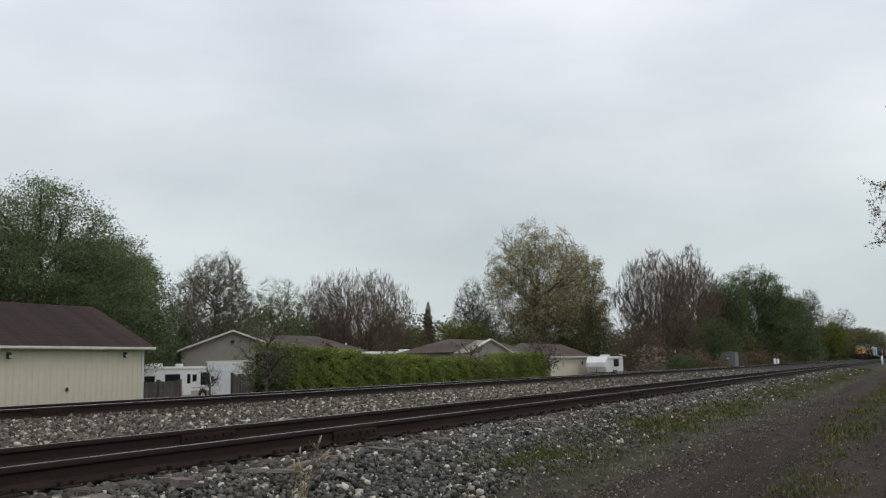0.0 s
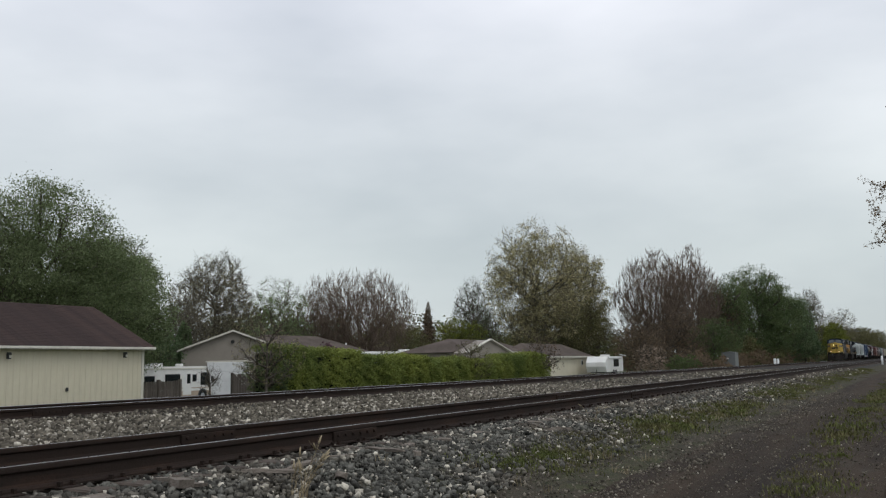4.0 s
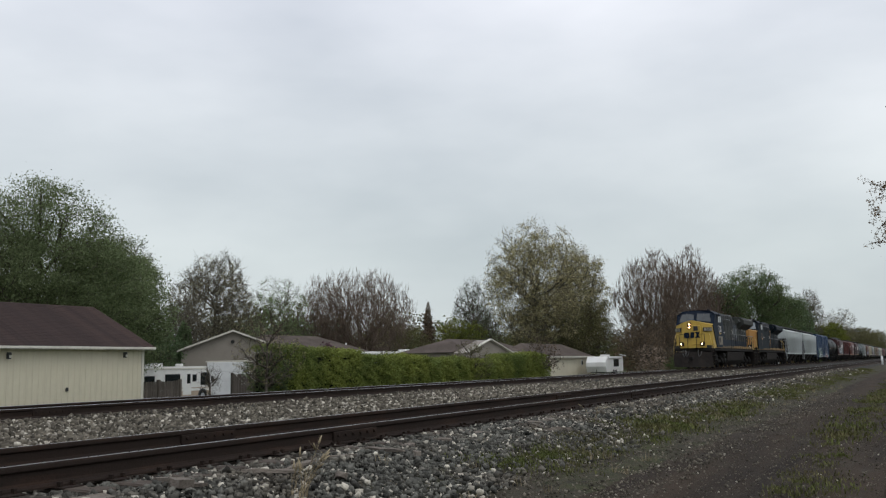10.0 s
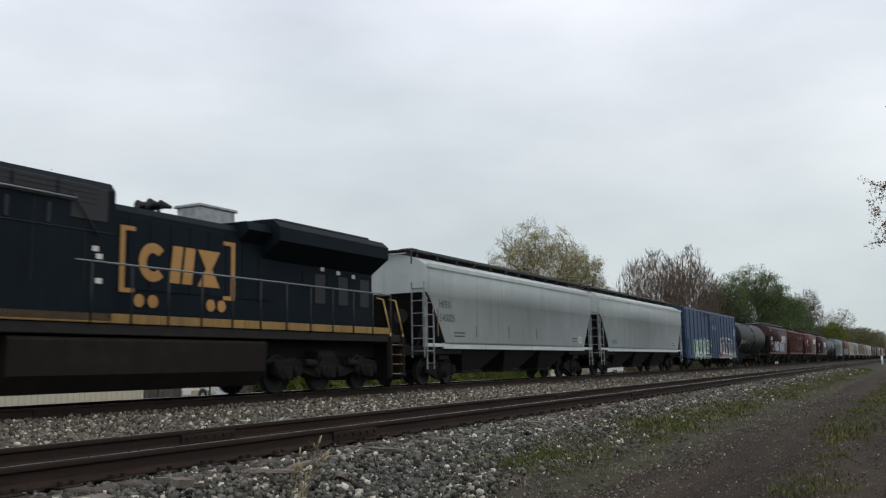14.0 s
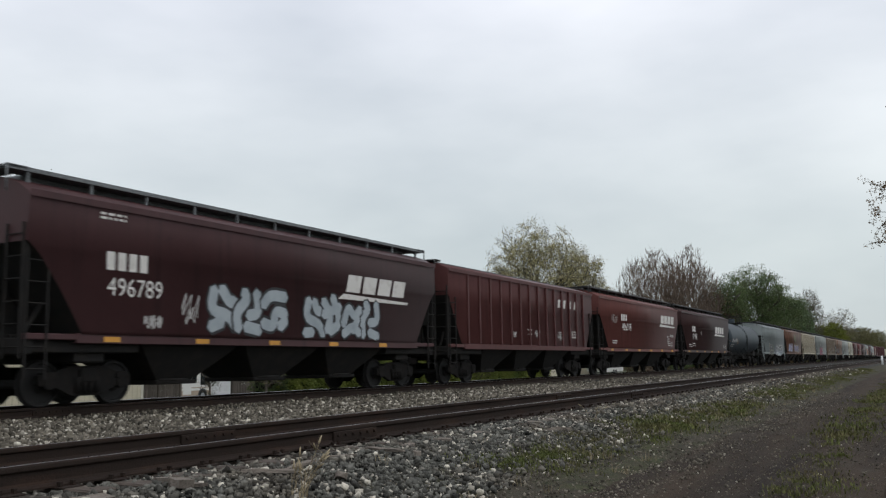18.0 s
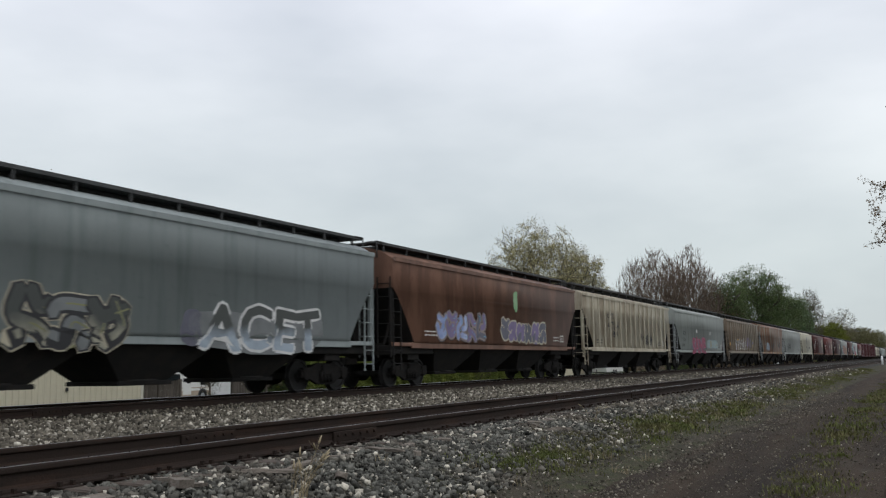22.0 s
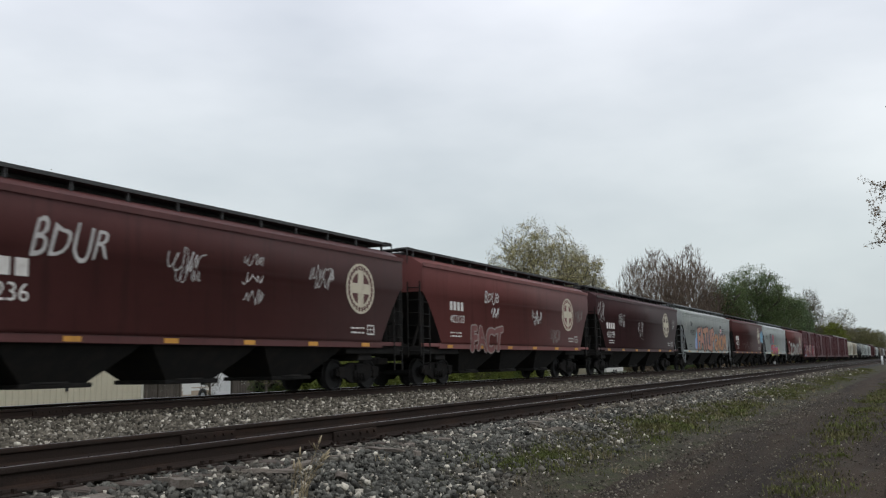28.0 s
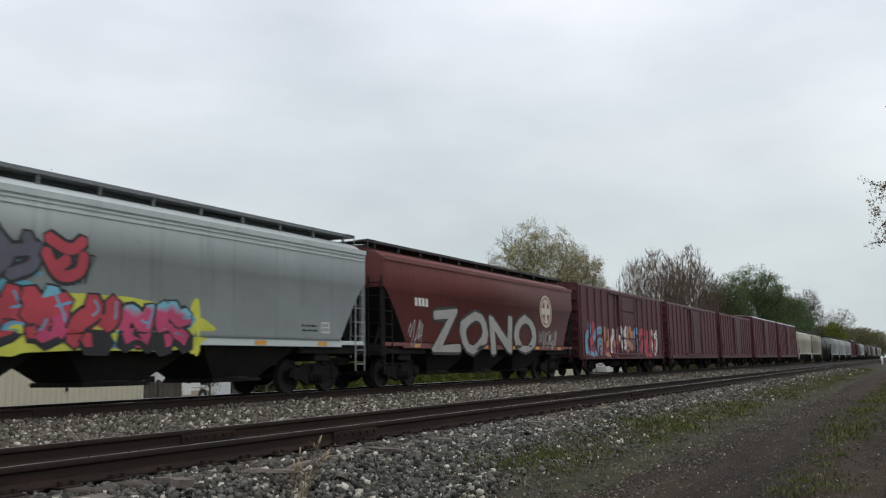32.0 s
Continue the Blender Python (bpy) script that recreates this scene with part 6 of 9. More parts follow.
    mark(16, "blob", -4.62, -2.76, 1.66, 2.43, "pale")
    mark(16, "tagdark", -1.32, 0.89, 1.72, 2.56)
    mark(16, "tagdark", 3.70, 6.06, 1.86, 2.67)
    mark(17, "tagdark", -6.45, -2.04, 1.70, 2.75)
    mark(18, "tagdark", -1.06, -0.43, 2.07, 2.44)
    mark(18, "tagdark", 1.96, 3.59, 2.00, 2.38)
    mark(18, "blob", -0.31, 0.26, 2.61, 3.76, "grey")
    mark(18, "blob", 0.57, 1.11, 1.66, 2.22, "grey")
    mark(19, "name", -6.46, -4.94, 2.46, 2.80)
    mark(19, "num", -6.49, -5.01, 1.99, 2.34, "450236")
    mark(19, "tagword", -4.96, -3.16, 2.85, 3.6, "BDUR")
    mark(19, "tag", -1.65, -0.35, 2.58, 3.56)
    mark(19, "tag", 0.88, 1.76, 2.27, 3.65)
    mark(19, "tag", 3.56, 4.85, 2.82, 3.61)
    mark(19, "disc", 5.29, 6.95, 2.23, 3.73)
    mark(20, "name", -6.45, -5.33, 2.61, 2.92)
    mark(20, "num", -6.44, -5.33, 2.17, 2.45, "402103")
    mark(20, "tagword", -3.56, -2.3, 3.0, 3.45, "BDUB")
    mark(20, "tag", -3.1, -2.2, 2.45, 2.95)
    mark(20, "word", -4.75, -2.05, 1.2, 2.05, ("FACT", "oxide", "dull"))
    mark(20, "tag", 1.00, 2.29, 2.30, 3.05)
    mark(20, "disc", 4.68, 6.23, 2.15, 3.68)
    mark(20, "tag", 3.07, 4.46, 1.49, 2.31, "dull")
    mark(20, "tag", 6.34, 7.57, 2.57, 3.30, "dull")
    mark(21, "name", -7.04, -5.53, 2.44, 2.76)
    mark(21, "num", -7.02, -5.68, 1.97, 2.31, "450199")
    mark(21, "tag", -8.48, -7.17, 2.71, 4.01)
    mark(21, "tag", -4.85, -3.57, 2.55, 3.44)
    mark(21, "tag", -1.20, 0.11, 1.95, 3.24)
    mark(21, "disc", 4.63, 6.22, 2.20, 3.76)
    mark(21, "tag", 6.97, 7.72, 2.69, 3.47)
    mark(22, "markdark", -6.15, -5.60, 3.14, 3.47)
    mark(22, "numdark", -6.33, -4.81, 2.49, 2.89, "98587")
    for a, e, c in ((-4.6, -2.6, "skyblue"), (-1.8, 0.4, "dusk"), (1.0, 3.2, "pale"), (3.6, 6.6, "dusk")):
        mark(22, "blob", a, e, 1.6, 2.9, c)
    mark(22, "word", -4.0, 1.75, 1.55, 3.05, ("FATLIP", "peach", "black"))
    mark(22, "word", 1.95, 6.6, 1.52, 2.72, ("GNOM", "orange", "black"))
    mark(22, "shield", 4.37, 5.01, 2.79, 3.45)
    mark(22, "stencil", 5.19, 6.22, 2.95, 3.26, "dark")
    mark(22, "tag", -8.10, -7.16, 2.72, 3.63)
    mark(22, "blob", -4.95, -4.18, 1.50, 2.31, "blue")
    mark(23, "name", -6.81, -5.31, 2.40, 2.80)
    mark(23, "num", -6.79, -5.33, 1.96, 2.32, "450335")
    mark(23, "scrib", -4.46, 2.85, 1.42, 2.50, "dull")
    mark(23, "disc", 5.10, 6.69, 2.24, 3.81)
    mark(23, "piece", 6.77, 8.49, 2.19, 3.78, "silver2")
    mark(24, "blob", -3.9, 1.95, 1.05, 2.2, "yellow")
    mark(24, "piece", -3.96, 1.46, 0.98, 2.42, "hot")
    mark(24, "tagdark", -2.47, -1.24, 2.32, 3.24)
    mark(24, "piece", -4.50, -1.49, 2.29, 3.59, "hot2")
    mark(24, "blob", 1.39, 1.75, 0.97, 2.28, "yellow")
    mark(24, "tagdark", -7.12, -5.85, 2.72, 3.60)
    mark(25, "word", -5.3, 3.8, 1.16, 2.54, ("ZONO", "stone", "black"))
    mark(25, "tag", 3.96, 6.54, 1.20, 2.25)
    mark(25, "disc", 4.34, 5.83, 2.24, 3.65)
    mark(25, "name", -6.52, -5.57, 2.64, 2.91)
    mark(25, "tag", -7.04, -5.93, 1.18, 2.38)
    mark(26, "piece", -7.32, 6.45, 0.78, 2.88, "mixed")
    mark(4, "piece", -7.30, -1.55, 0.73, 2.54, "green")
    mark(4, "word", 2.0, 7.4, 0.95, 2.36, ("NOYZE", "blackred", "white"))
    for a, e, z, wd in ((-0.94, -0.22, 3.38, "CLOSE AND"), (-0.95, -0.21, 3.25, "BULKHEADS"), (-0.69, -0.21, 3.12, "BEFORE"), (0.09, 0.42, 3.38, "LOCK"), (0.11, 0.82, 3.25, "AND DOORS"), (0.10, 0.89, 3.12, "MOVING CAR")):
        mark(4, "num", a, e, z - 0.045, z + 0.045, wd)
    mark(4, "tag", 7.84, 9.11, 1.36, 2.64)
    mark(4, "blob", 8.75, 9.6, 2.70, 3.42, "pale")
    mark(4, "blob", 7.7, 9.6, 0.9, 1.4, "ghost")
    mark(5, "num", -5.67, -4.29, 2.16, 2.44, "701619")
    mark(5, "num", -6.92, -5.84, 2.15, 2.44, "GBRX")
    mark(5, "ostrip", -7.28, -7.12, 1.83, 2.71)
    mark(5, "ostrip", -4.13, -4.03, 2.22, 2.69)
    mark(5, "ostrip", -1.01, -0.88, 2.30, 2.74)
    mark(5, "ostrip", 1.96, 2.12, 2.14, 2.76)
    mark(5, "ostrip", 4.97, 5.16, 2.24, 2.70)
    mark(5, "tag", -1.82, -0.35, 1.51, 2.30, "dull")
    mark(5, "stencil", -3.18, -2.30, 2.14, 2.39)
    mark(10, "num", -6.27, -5.36, 2.24, 2.52, "25559")
    mark(10, "num", -7.34, -6.48, 2.23, 2.51, "ADMX")
    mark(10, "ostrip", -8.55, -8.35, 1.64, 2.51)
    mark(10, "ostrip", -4.74, -4.59, 2.02, 2.48)
    mark(10, "stencil", -7.42, -6.13, 1.79, 2.05)
    mark(10, "frame", -5.21, -4.93, 2.26, 2.52)


paint_marks()
# small stencilled data low on the sides
for k_ in (2, 3, 8, 9, 12, 13, 14, 17, 18, 19, 20, 21, 22, 23, 24):
    half_ = span(k_)[1]
    ink_ = "" if k_ in (8, 9, 12, 19, 20, 21, 23) else "dark"
    mark(k_, "stencil", -half_ + 2.6, -half_ + 3.5, 1.62, 1.86, ink_)
    mark(k_, "stencil", half_ - 3.6, half_ - 2.9, 1.60, 1.86, ink_)
    mark(k_, "frame", half_ - 2.75, half_ - 2.35, 1.62, 1.92)
for k_ in (6, 8, 9, 16, 19, 20, 21, 22, 23, 24, 25):
    reflectors(k_)
# ---- ballast stones, grass, debris ----


def stone_shape(kind):
    if kind == "fine":
        g = (1 + 5 ** 0.5) / 2
        v = np.array([(-1, g, 0), (1, g, 0), (-1, -g, 0), (1, -g, 0), (0, -1, g), (0, 1, g), (0, -1, -g), (0, 1, -g), (g, 0, -1), (g, 0, 1), (-g, 0, -1), (-g, 0, 1)], float) / 1.9
        f = [(0, 11, 5), (0, 5, 1), (0, 1, 7), (0, 7, 10), (0, 10, 11), (1, 5, 9), (5, 11, 4), (11, 10, 2), (10, 7, 6), (7, 1, 8), (3, 9, 4), (3, 4, 2), (3, 2, 6), (3, 6, 8), (3, 8, 9), (4, 9, 5), (2, 4, 11), (6, 2, 10), (8, 6, 7), (9, 8, 1)]
    elif kind == "block":
        v = np.array([(sx * 0.75, sy * 0.62, sz * 0.55) for sx in (-1, 1) for sy in (-1, 1) for sz in (-1, 1)], float)
        f = [(0, 1, 3), (0, 3, 2), (4, 6, 7), (4, 7, 5), (0, 4, 5), (0, 5, 1), (2, 3, 7), (2, 7, 6), (0, 2, 6), (0, 6, 4), (1, 5, 7), (1, 7, 3)]
    else:
        v = np.array([(1, 0, 0), (0, 1, 0), (-1, 0, 0), (0, -1, 0), (0, 0, 1), (0, 0, -1)], float)
        f = [(0, 1, 4), (1, 2, 4), (2, 3, 4), (3, 0, 4), (1, 0, 5), (2, 1, 5), (3, 2, 5), (0, 3, 5)]
    return v, np.array(f)


def mesh_arrays(name, verts, faces, mat):
    """A mesh object from arrays of vertices and equal-sided faces."""
    me = bpy.data.meshes.new(name)
    nf, k = faces.shape
    me.vertices.add(len(verts))
    me.vertices.foreach_set("co", np.ascontiguousarray(verts, dtype=np.float32).ravel())
    me.loops.add(nf * k)
    me.loops.foreach_set("vertex_index", np.ascontiguousarray(faces, dtype=np.int32).ravel())
    me.polygons.add(nf)
    me.polygons.foreach_set("loop_start", np.arange(0, nf * k, k, dtype=np.int32))
    me.materials.append(mat)
    me.update(calc_edges=True)
    return new(name, me)


def random_frames(rng, n):
    q = rng.normal(size=(n, 4))
    q /= np.linalg.norm(q, axis=1)[:, None]
    w, x, y, z = q.T
    return np.stack([np.stack([1 - 2 * (y * y + z * z), 2 * (x * y - z * w), 2 * (x * z + y * w)], -1),
                     np.stack([2 * (x * y + z * w), 1 - 2 * (x * x + z * z), 2 * (y * z - x * w)], -1),
                     np.stack([2 * (x * z - y * w), 2 * (y * z + x * w), 1 - 2 * (x * x + y * y)], -1)], -2)


def scatter_stones(name, mat, rng, pts, size, kind):
    v, f = stone_shape(kind)
    n = len(pts)
    scale = size[:, None] * rng.uniform(0.35, 1.25, (n, 3))
    loc = v[None] * scale[:, None, :] * rng.uniform(0.75, 1.2, (n, len(v), 1))
    R = random_frames(rng, n)
    P = np.einsum("nij,nkj->nki", R, loc) + pts[:, None, :]
    F = f[None] + (np.arange(n) * len(v))[:, None, None]
    return mesh_arrays(name, P.reshape(-1, 3), F.reshape(-1, 3), mat)


def stone_points(rng, n, x0, x1, y0, y1, power=1.0):
    y = rng.uniform(y0, y1, n)
    lo = np.maximum(x0, 0.60 * y) - np.abs(rng.normal(size=n)) * 1.2
    x = lo + (x1 - lo) * rng.uniform(0, 1, n) ** power
    z = np.interp(y, [a for a, _ in SECTION], [b for _, b in SECTION])
    return np.stack([x, y, z], -1)


def build_stones():
    rng = np.random.default_rng(11)
    def keep(P):
        # leave the rails and the tops of ties clear
        for yc in (TRACK_NEAR, TRACK_FAR):
            P = P[(np.abs(np.abs(P[:, 1] - yc) - HALF_GAUGE) > 0.10)]
        return P
    lots = [("shoulder_ballast_stones", 27000, (3.0, 14, 3.55, 6.1, 1.25), (0.014, 0.033), "block"),
            ("outer_shoulder_stones", 25000, (10.0, 34, 3.7, 6.1, 1.3), (0.016, 0.036), "block"),
            ("crib_ballast_stones", 18000, (4.0, 26, 6.0, 9.0, 1.5), (0.022, 0.042), "block"),
            ("middle_ballast_stones", 42000, (5.0, 36, 8.2, 15.0, 1.35), (0.020, 0.042), "block"),
            ("outer_ballast_stones", 15000, (18.0, 80, 3.9, 15.0, 1.5), (0.03, 0.06), "plain"),
            ("verge_stones", 16000, (4.0, 34, 2.3, 4.6, 1.4), (0.006, 0.020), "plain"),
            ("lane_grit", 15000, (5.0, 34, -0.6, 2.9, 1.5), (0.005, 0.014), "plain")]
    for name, n, (x0, x1, y0, y1, pw), (s0, s1), kind in lots:
        light = 0.085 if "shoulder" in name else 0.025 if kind == "plain" and y0 < 3 else 0.115
        for pale, share, mat in ((False, 1 - light, M_STONE_BLUE if 5 < y1 < 7 else M_STONE), (True, light, M_STONE_PALE)):
            P = keep(stone_points(rng, int(n * share), x0, x1, y0, y1, pw))
            if y0 > 3 and y1 < 7:
                # the shoulder thins out into the grassy edge of the lane
                edge = np.where(P[:, 0] > 8.5, 4.55, 3.9) + 0.12 * np.sin(P[:, 0] * 1.3)
                P = P[rng.uniform(0, 1, len(P)) < 0.10 + 0.9 * smooth_step(-0.5, 0.25, P[:, 1] - edge)]
            size = s0 + (s1 * 1.25 - s0) * rng.uniform(0, 1, len(P)) ** 1.6
            in_crib = np.abs(P[:, 1] - TRACK_NEAR) < 1.3
            P[:, 2] += np.where(in_crib, -0.005, 0.0) + size * rng.uniform(-0.15, 0.9, len(P))
            ob = scatter_stones(("pale_" if pale else "") + name, mat, rng, P, size, kind)
            tagged(ob, "pale limestone pieces among dark ballast" if pale else "dark grey crushed ballast stones along the track", "gravel", kind="stuff")


build_stones()


def blades(name, mat, rng, pts, h0, h1, lean, label, width=0.006):
    n = len(pts)
    h = rng.uniform(h0, h1, n)
    a = rng.uniform(0, 2 * np.pi, n)
    d = np.stack([np.cos(a), np.sin(a), np.zeros(n)], -1)
    s = np.stack([-np.sin(a), np.cos(a), np.zeros(n)], -1) * width
    k = rng.uniform(0.2, 1.0, n)[:, None] * lean * h[:, None]
    up = np.array([0, 0, 1.0])
    mid = pts + d * k * 0.35 + up * h[:, None] * 0.55
    tip = pts + d * k + up * h[:, None]
    V = np.stack([pts - s, pts + s, mid + s * 0.8, mid - s * 0.8, tip], 1)
    off = (np.arange(n) * 5)[:, None, None]
    F = (np.array([(0, 1, 2), (0, 2, 3), (3, 2, 4)])[None] + off).reshape(-1, 3)
    ob = mesh_arrays(name, V.reshape(-1, 3), F, mat)
    return tagged(ob, label, "grass", kind="stuff")


def build_grass():
    rng = np.random.default_rng(5)
    P = []
    def clump(x, y, n, r):
        a = rng.normal(size=(n, 2)) * r
        q = np.stack([x + a[:, 0] * 1.5, y + a[:, 1], np.zeros(n)], -1)
        q[:, 2] = np.interp(q[:, 1], [u for u, _ in SECTION], [w for _, w in SECTION]) + 0.012
        P.append(q)
    # ragged patches along the edge of the lane, thinner where it is driven on
    for _ in range(430):
        x = 9.0 + 75 * rng.uniform(0, 1) ** 1.6
        w = 0.5 + 0.5 * math.sin(x * 0.55 + 1.1) * math.sin(x * 0.21)
        if rng.uniform() < 0.35 + 0.65 * w:
            clump(x, 4.15 + rng.normal() * 0.32 - 0.1, rng.integers(14, 80), rng.uniform(0.05, 0.2))
    for _ in range(170):
        x = 9 + 60 * rng.uniform(0, 1) ** 1.6
        clump(x, 1.1 + rng.normal() * 0.2, rng.integers(10, 50), rng.uniform(0.05, 0.16))
    for x, y in ((12.2, 4.62), (12.5, 4.5), (14.3, 4.75), (15.2, 4.6), (10.1, 4.15), (10.4, 4.0), (19.0, 4.4), (22.0, 4.5)):
        clump(x, y, 240, 0.12)
    far = []
    for _ in range(520):
        x = 15 + 75 * rng.uniform(0, 1) ** 1.3
        y = 4.02 + 0.003 * x + rng.normal() * 0.26 if rng.uniform() < 0.72 else 1.2 + rng.normal() * 0.2
        if math.sin(x * 0.9) + math.sin(x * 0.37 + 2) > -0.9:
            a = rng.normal(size=(60, 2)) * [0.5, 0.16]
            q = np.stack([x + a[:, 0], y + a[:, 1], np.zeros(60)], -1)
            q[:, 2] = np.interp(q[:, 1], [u for u, _ in SECTION], [w for _, w in SECTION]) + 0.01
            far.append(q)
    blades("far_grass_tufts", M_BLADE, rng, np.concatenate(far), 0.03, 0.085, 0.9, "short green grass along the lane farther off", 0.012)
    blades("grass_tufts", M_BLADE, rng, np.concatenate(P), 0.02, 0.05, 0.9, "short green grass tufts along the dirt lane")
    Q = []
    for _ in range(70):
        x = 5 + 40 * rng.uniform(0, 1) ** 1.5
        y = rng.uniform(2.6, 5.0)
        a = rng.normal(size=(14, 2)) * 0.05
        Q.append(np.stack([x + a[:, 0], y + a[:, 1], np.full(14, ground_z(y))], -1))
    blades("dead_grass", M_STRAW, rng, np.concatenate(Q), 0.03, 0.13, 0.9, "dry straw-coloured weeds on the ballast", 0.003)


build_grass()


def weed(x, y, h, n, seed, label):
    """Dry stalks with side twigs."""
    rng = random.Random(seed)
    w = empty("dry_weed", label, "weed", "dry weeds by the rail")
    for k in range(n):
        b = Build()
        p = Vector((x + rng.uniform(-0.09, 0.09), y + rng.uniform(-0.06, 0.06), ground_z(y) - 0.01))
        d = Vector((rng.uniform(-0.35, 0.45), rng.uniform(-0.3, 0.3), 1)).normalized()
        top = h * rng.uniform(0.5, 1.0)
        r = 0.006
        for i in range(6):
            q = p + d * top / 6
            b.tube(p, q, r, r * 0.8, 5)
            if i > 1:
                for _ in range(2):
                    e = (d + Vector((rng.uniform(-1, 1), rng.uniform(-1, 1), rng.uniform(0, 0.6)))).normalized()
                    b.tube(q, q + e * rng.uniform(0.03, 0.09), r * 0.6, r * 0.3, 4)
            p, r = q, r * 0.8
            d = (d + Vector((rng.uniform(-0.25, 0.25), rng.uniform(-0.25, 0.25), -0.08))).normalized()
        b.tube(p, p + d * 0.07, 0.011, 0.004, 5)
        b.done("stalk", M_STRAW, w)
    return w


weed(5.9, 4.5, 0.50, 13, 4, "dry straw-coloured weed stalks beside the rail")
weed(14.6, 5.0, 0.36, 3, 7, "thin dry stalks standing in the ballast")


def splinter(x, y, z, L, w, h, rz, ry, seed, label):
    rng = random.Random(seed)
    v, f = [], []
    n = 6
    for i in range(n):
        t = i / (n - 1)
        k = 1.0 if 0 < i < n - 1 else rng.uniform(0.55, 0.95)
        for sy, sz in ((-1, -1), (1, -1), (1, 1), (-1, 1)):
            v.append(((t - 0.5) * L + rng.uniform(-0.02, 0.02), sy * w / 2 * k + rng.uniform(-0.012, 0.012), sz * h / 2 * k + rng.uniform(-0.008, 0.008)))
    for i in range(n - 1):
        for k in range(4):
            f.append((4 * i + k, 4 * i + (k + 1) % 4, 4 * i + 4 + (k + 1) % 4, 4 * i + 4 + k))
    f += [(3, 2, 1, 0), tuple(4 * n - 4 + k for k in range(4))]
    b = Build().add(v, f)
    ob = b.done("wood_scrap", M_OLDWOOD)
    ob.matrix_world = pose(x, y, z, rng.uniform(-15, 15), ry, rz)
    return tagged(ob, label, "wood scrap", "broken tie pieces")


M_OLDWOOD = material("grey_broken_wood", (0.19, 0.165, 0.14), 0.92, 0, [(18, (0.08, 0.065, 0.052), 0.45, 0.7, (0.6, 8, 8))], (40, 0.5))
splinter(6.75, 4.70, -0.285, 0.34, 0.09, 0.06, 40, 8, 1, "splintered grey tie piece lying on the ballast")
splinter(5.35, 5.36, -0.205, 0.50, 0.13, 0.07, 70, 2, 2, "broken grey tie end under the rail")
splinter(8.55, 4.95, -0.27, 0.36, 0.09, 0.06, 35, 5, 3, "long grey wood splinter on the ballast")
splinter(12.4, 4.75, -0.28, 0.5, 0.08, 0.05, -20, 4, 4, "thin weathered board lying on the stones")
for i_ in range(16):
    rng_ = random.Random(60 + i_)
    x_ = 4.6 + 0.75 * i_ + rng_.uniform(-0.25, 0.25)
    splinter(x_, rng_.uniform(5.12, 5.4), -0.215, rng_.uniform(0.25, 0.5), rng_.uniform(0.05, 0.10), rng_.uniform(0.025, 0.045), rng_.uniform(55, 125) if i_ % 3 else rng_.uniform(-15, 15), rng_.uniform(-4, 4), 80 + i_, "split grey tie sliver beside the rail")

# ---- trees ----
BARK = material("grey_bark", (0.10, 0.087, 0.07), 0.95, 0, [(4, (0.03, 0.025, 0.022), 0.45, 0.7, (1, 1, 0.3))])
BARK_RED = material("reddish_twig_bark", (0.16, 0.125, 0.10), 0.95, 0, [(2, (0.12, 0.093, 0.073), 0.45, 0.7, ONE)])
BARK_PALE = material("pale_grey_bark", (0.135, 0.125, 0.095), 0.95, 0, [(4, (0.05, 0.043, 0.037), 0.45, 0.7, (1, 1, 0.3))])


def leaf_mat(name, col, col2, gain=2.1):
    """Leaves let part of the light through."""
    col, col2 = tuple(c * gain for c in col), tuple(c * gain for c in col2)
    m = material(name, col, 0.8, 0, [(0.35, col2, 0.4, 0.65, ONE)], island=0.4)
    nt = m.node_tree
    b = nt.nodes["Principled BSDF"]
    b.inputs["Specular IOR Level"].default_value = 0.15
    tr = nt.nodes.new("ShaderNodeBsdfTranslucent")
    mx = nt.nodes.new("ShaderNodeMixShader")
    mx.inputs["Fac"].default_value = 0.4
    src = b.inputs["Base Color"].links[0].from_socket
    nt.links.new(src, tr.inputs["Color"])
    nt.links.new(b.outputs[0], mx.inputs[1])
    nt.links.new(tr.outputs[0], mx.inputs[2])
    nt.links.new(mx.outputs[0], nt.nodes["Material Output"].inputs["Surface"])
    return m


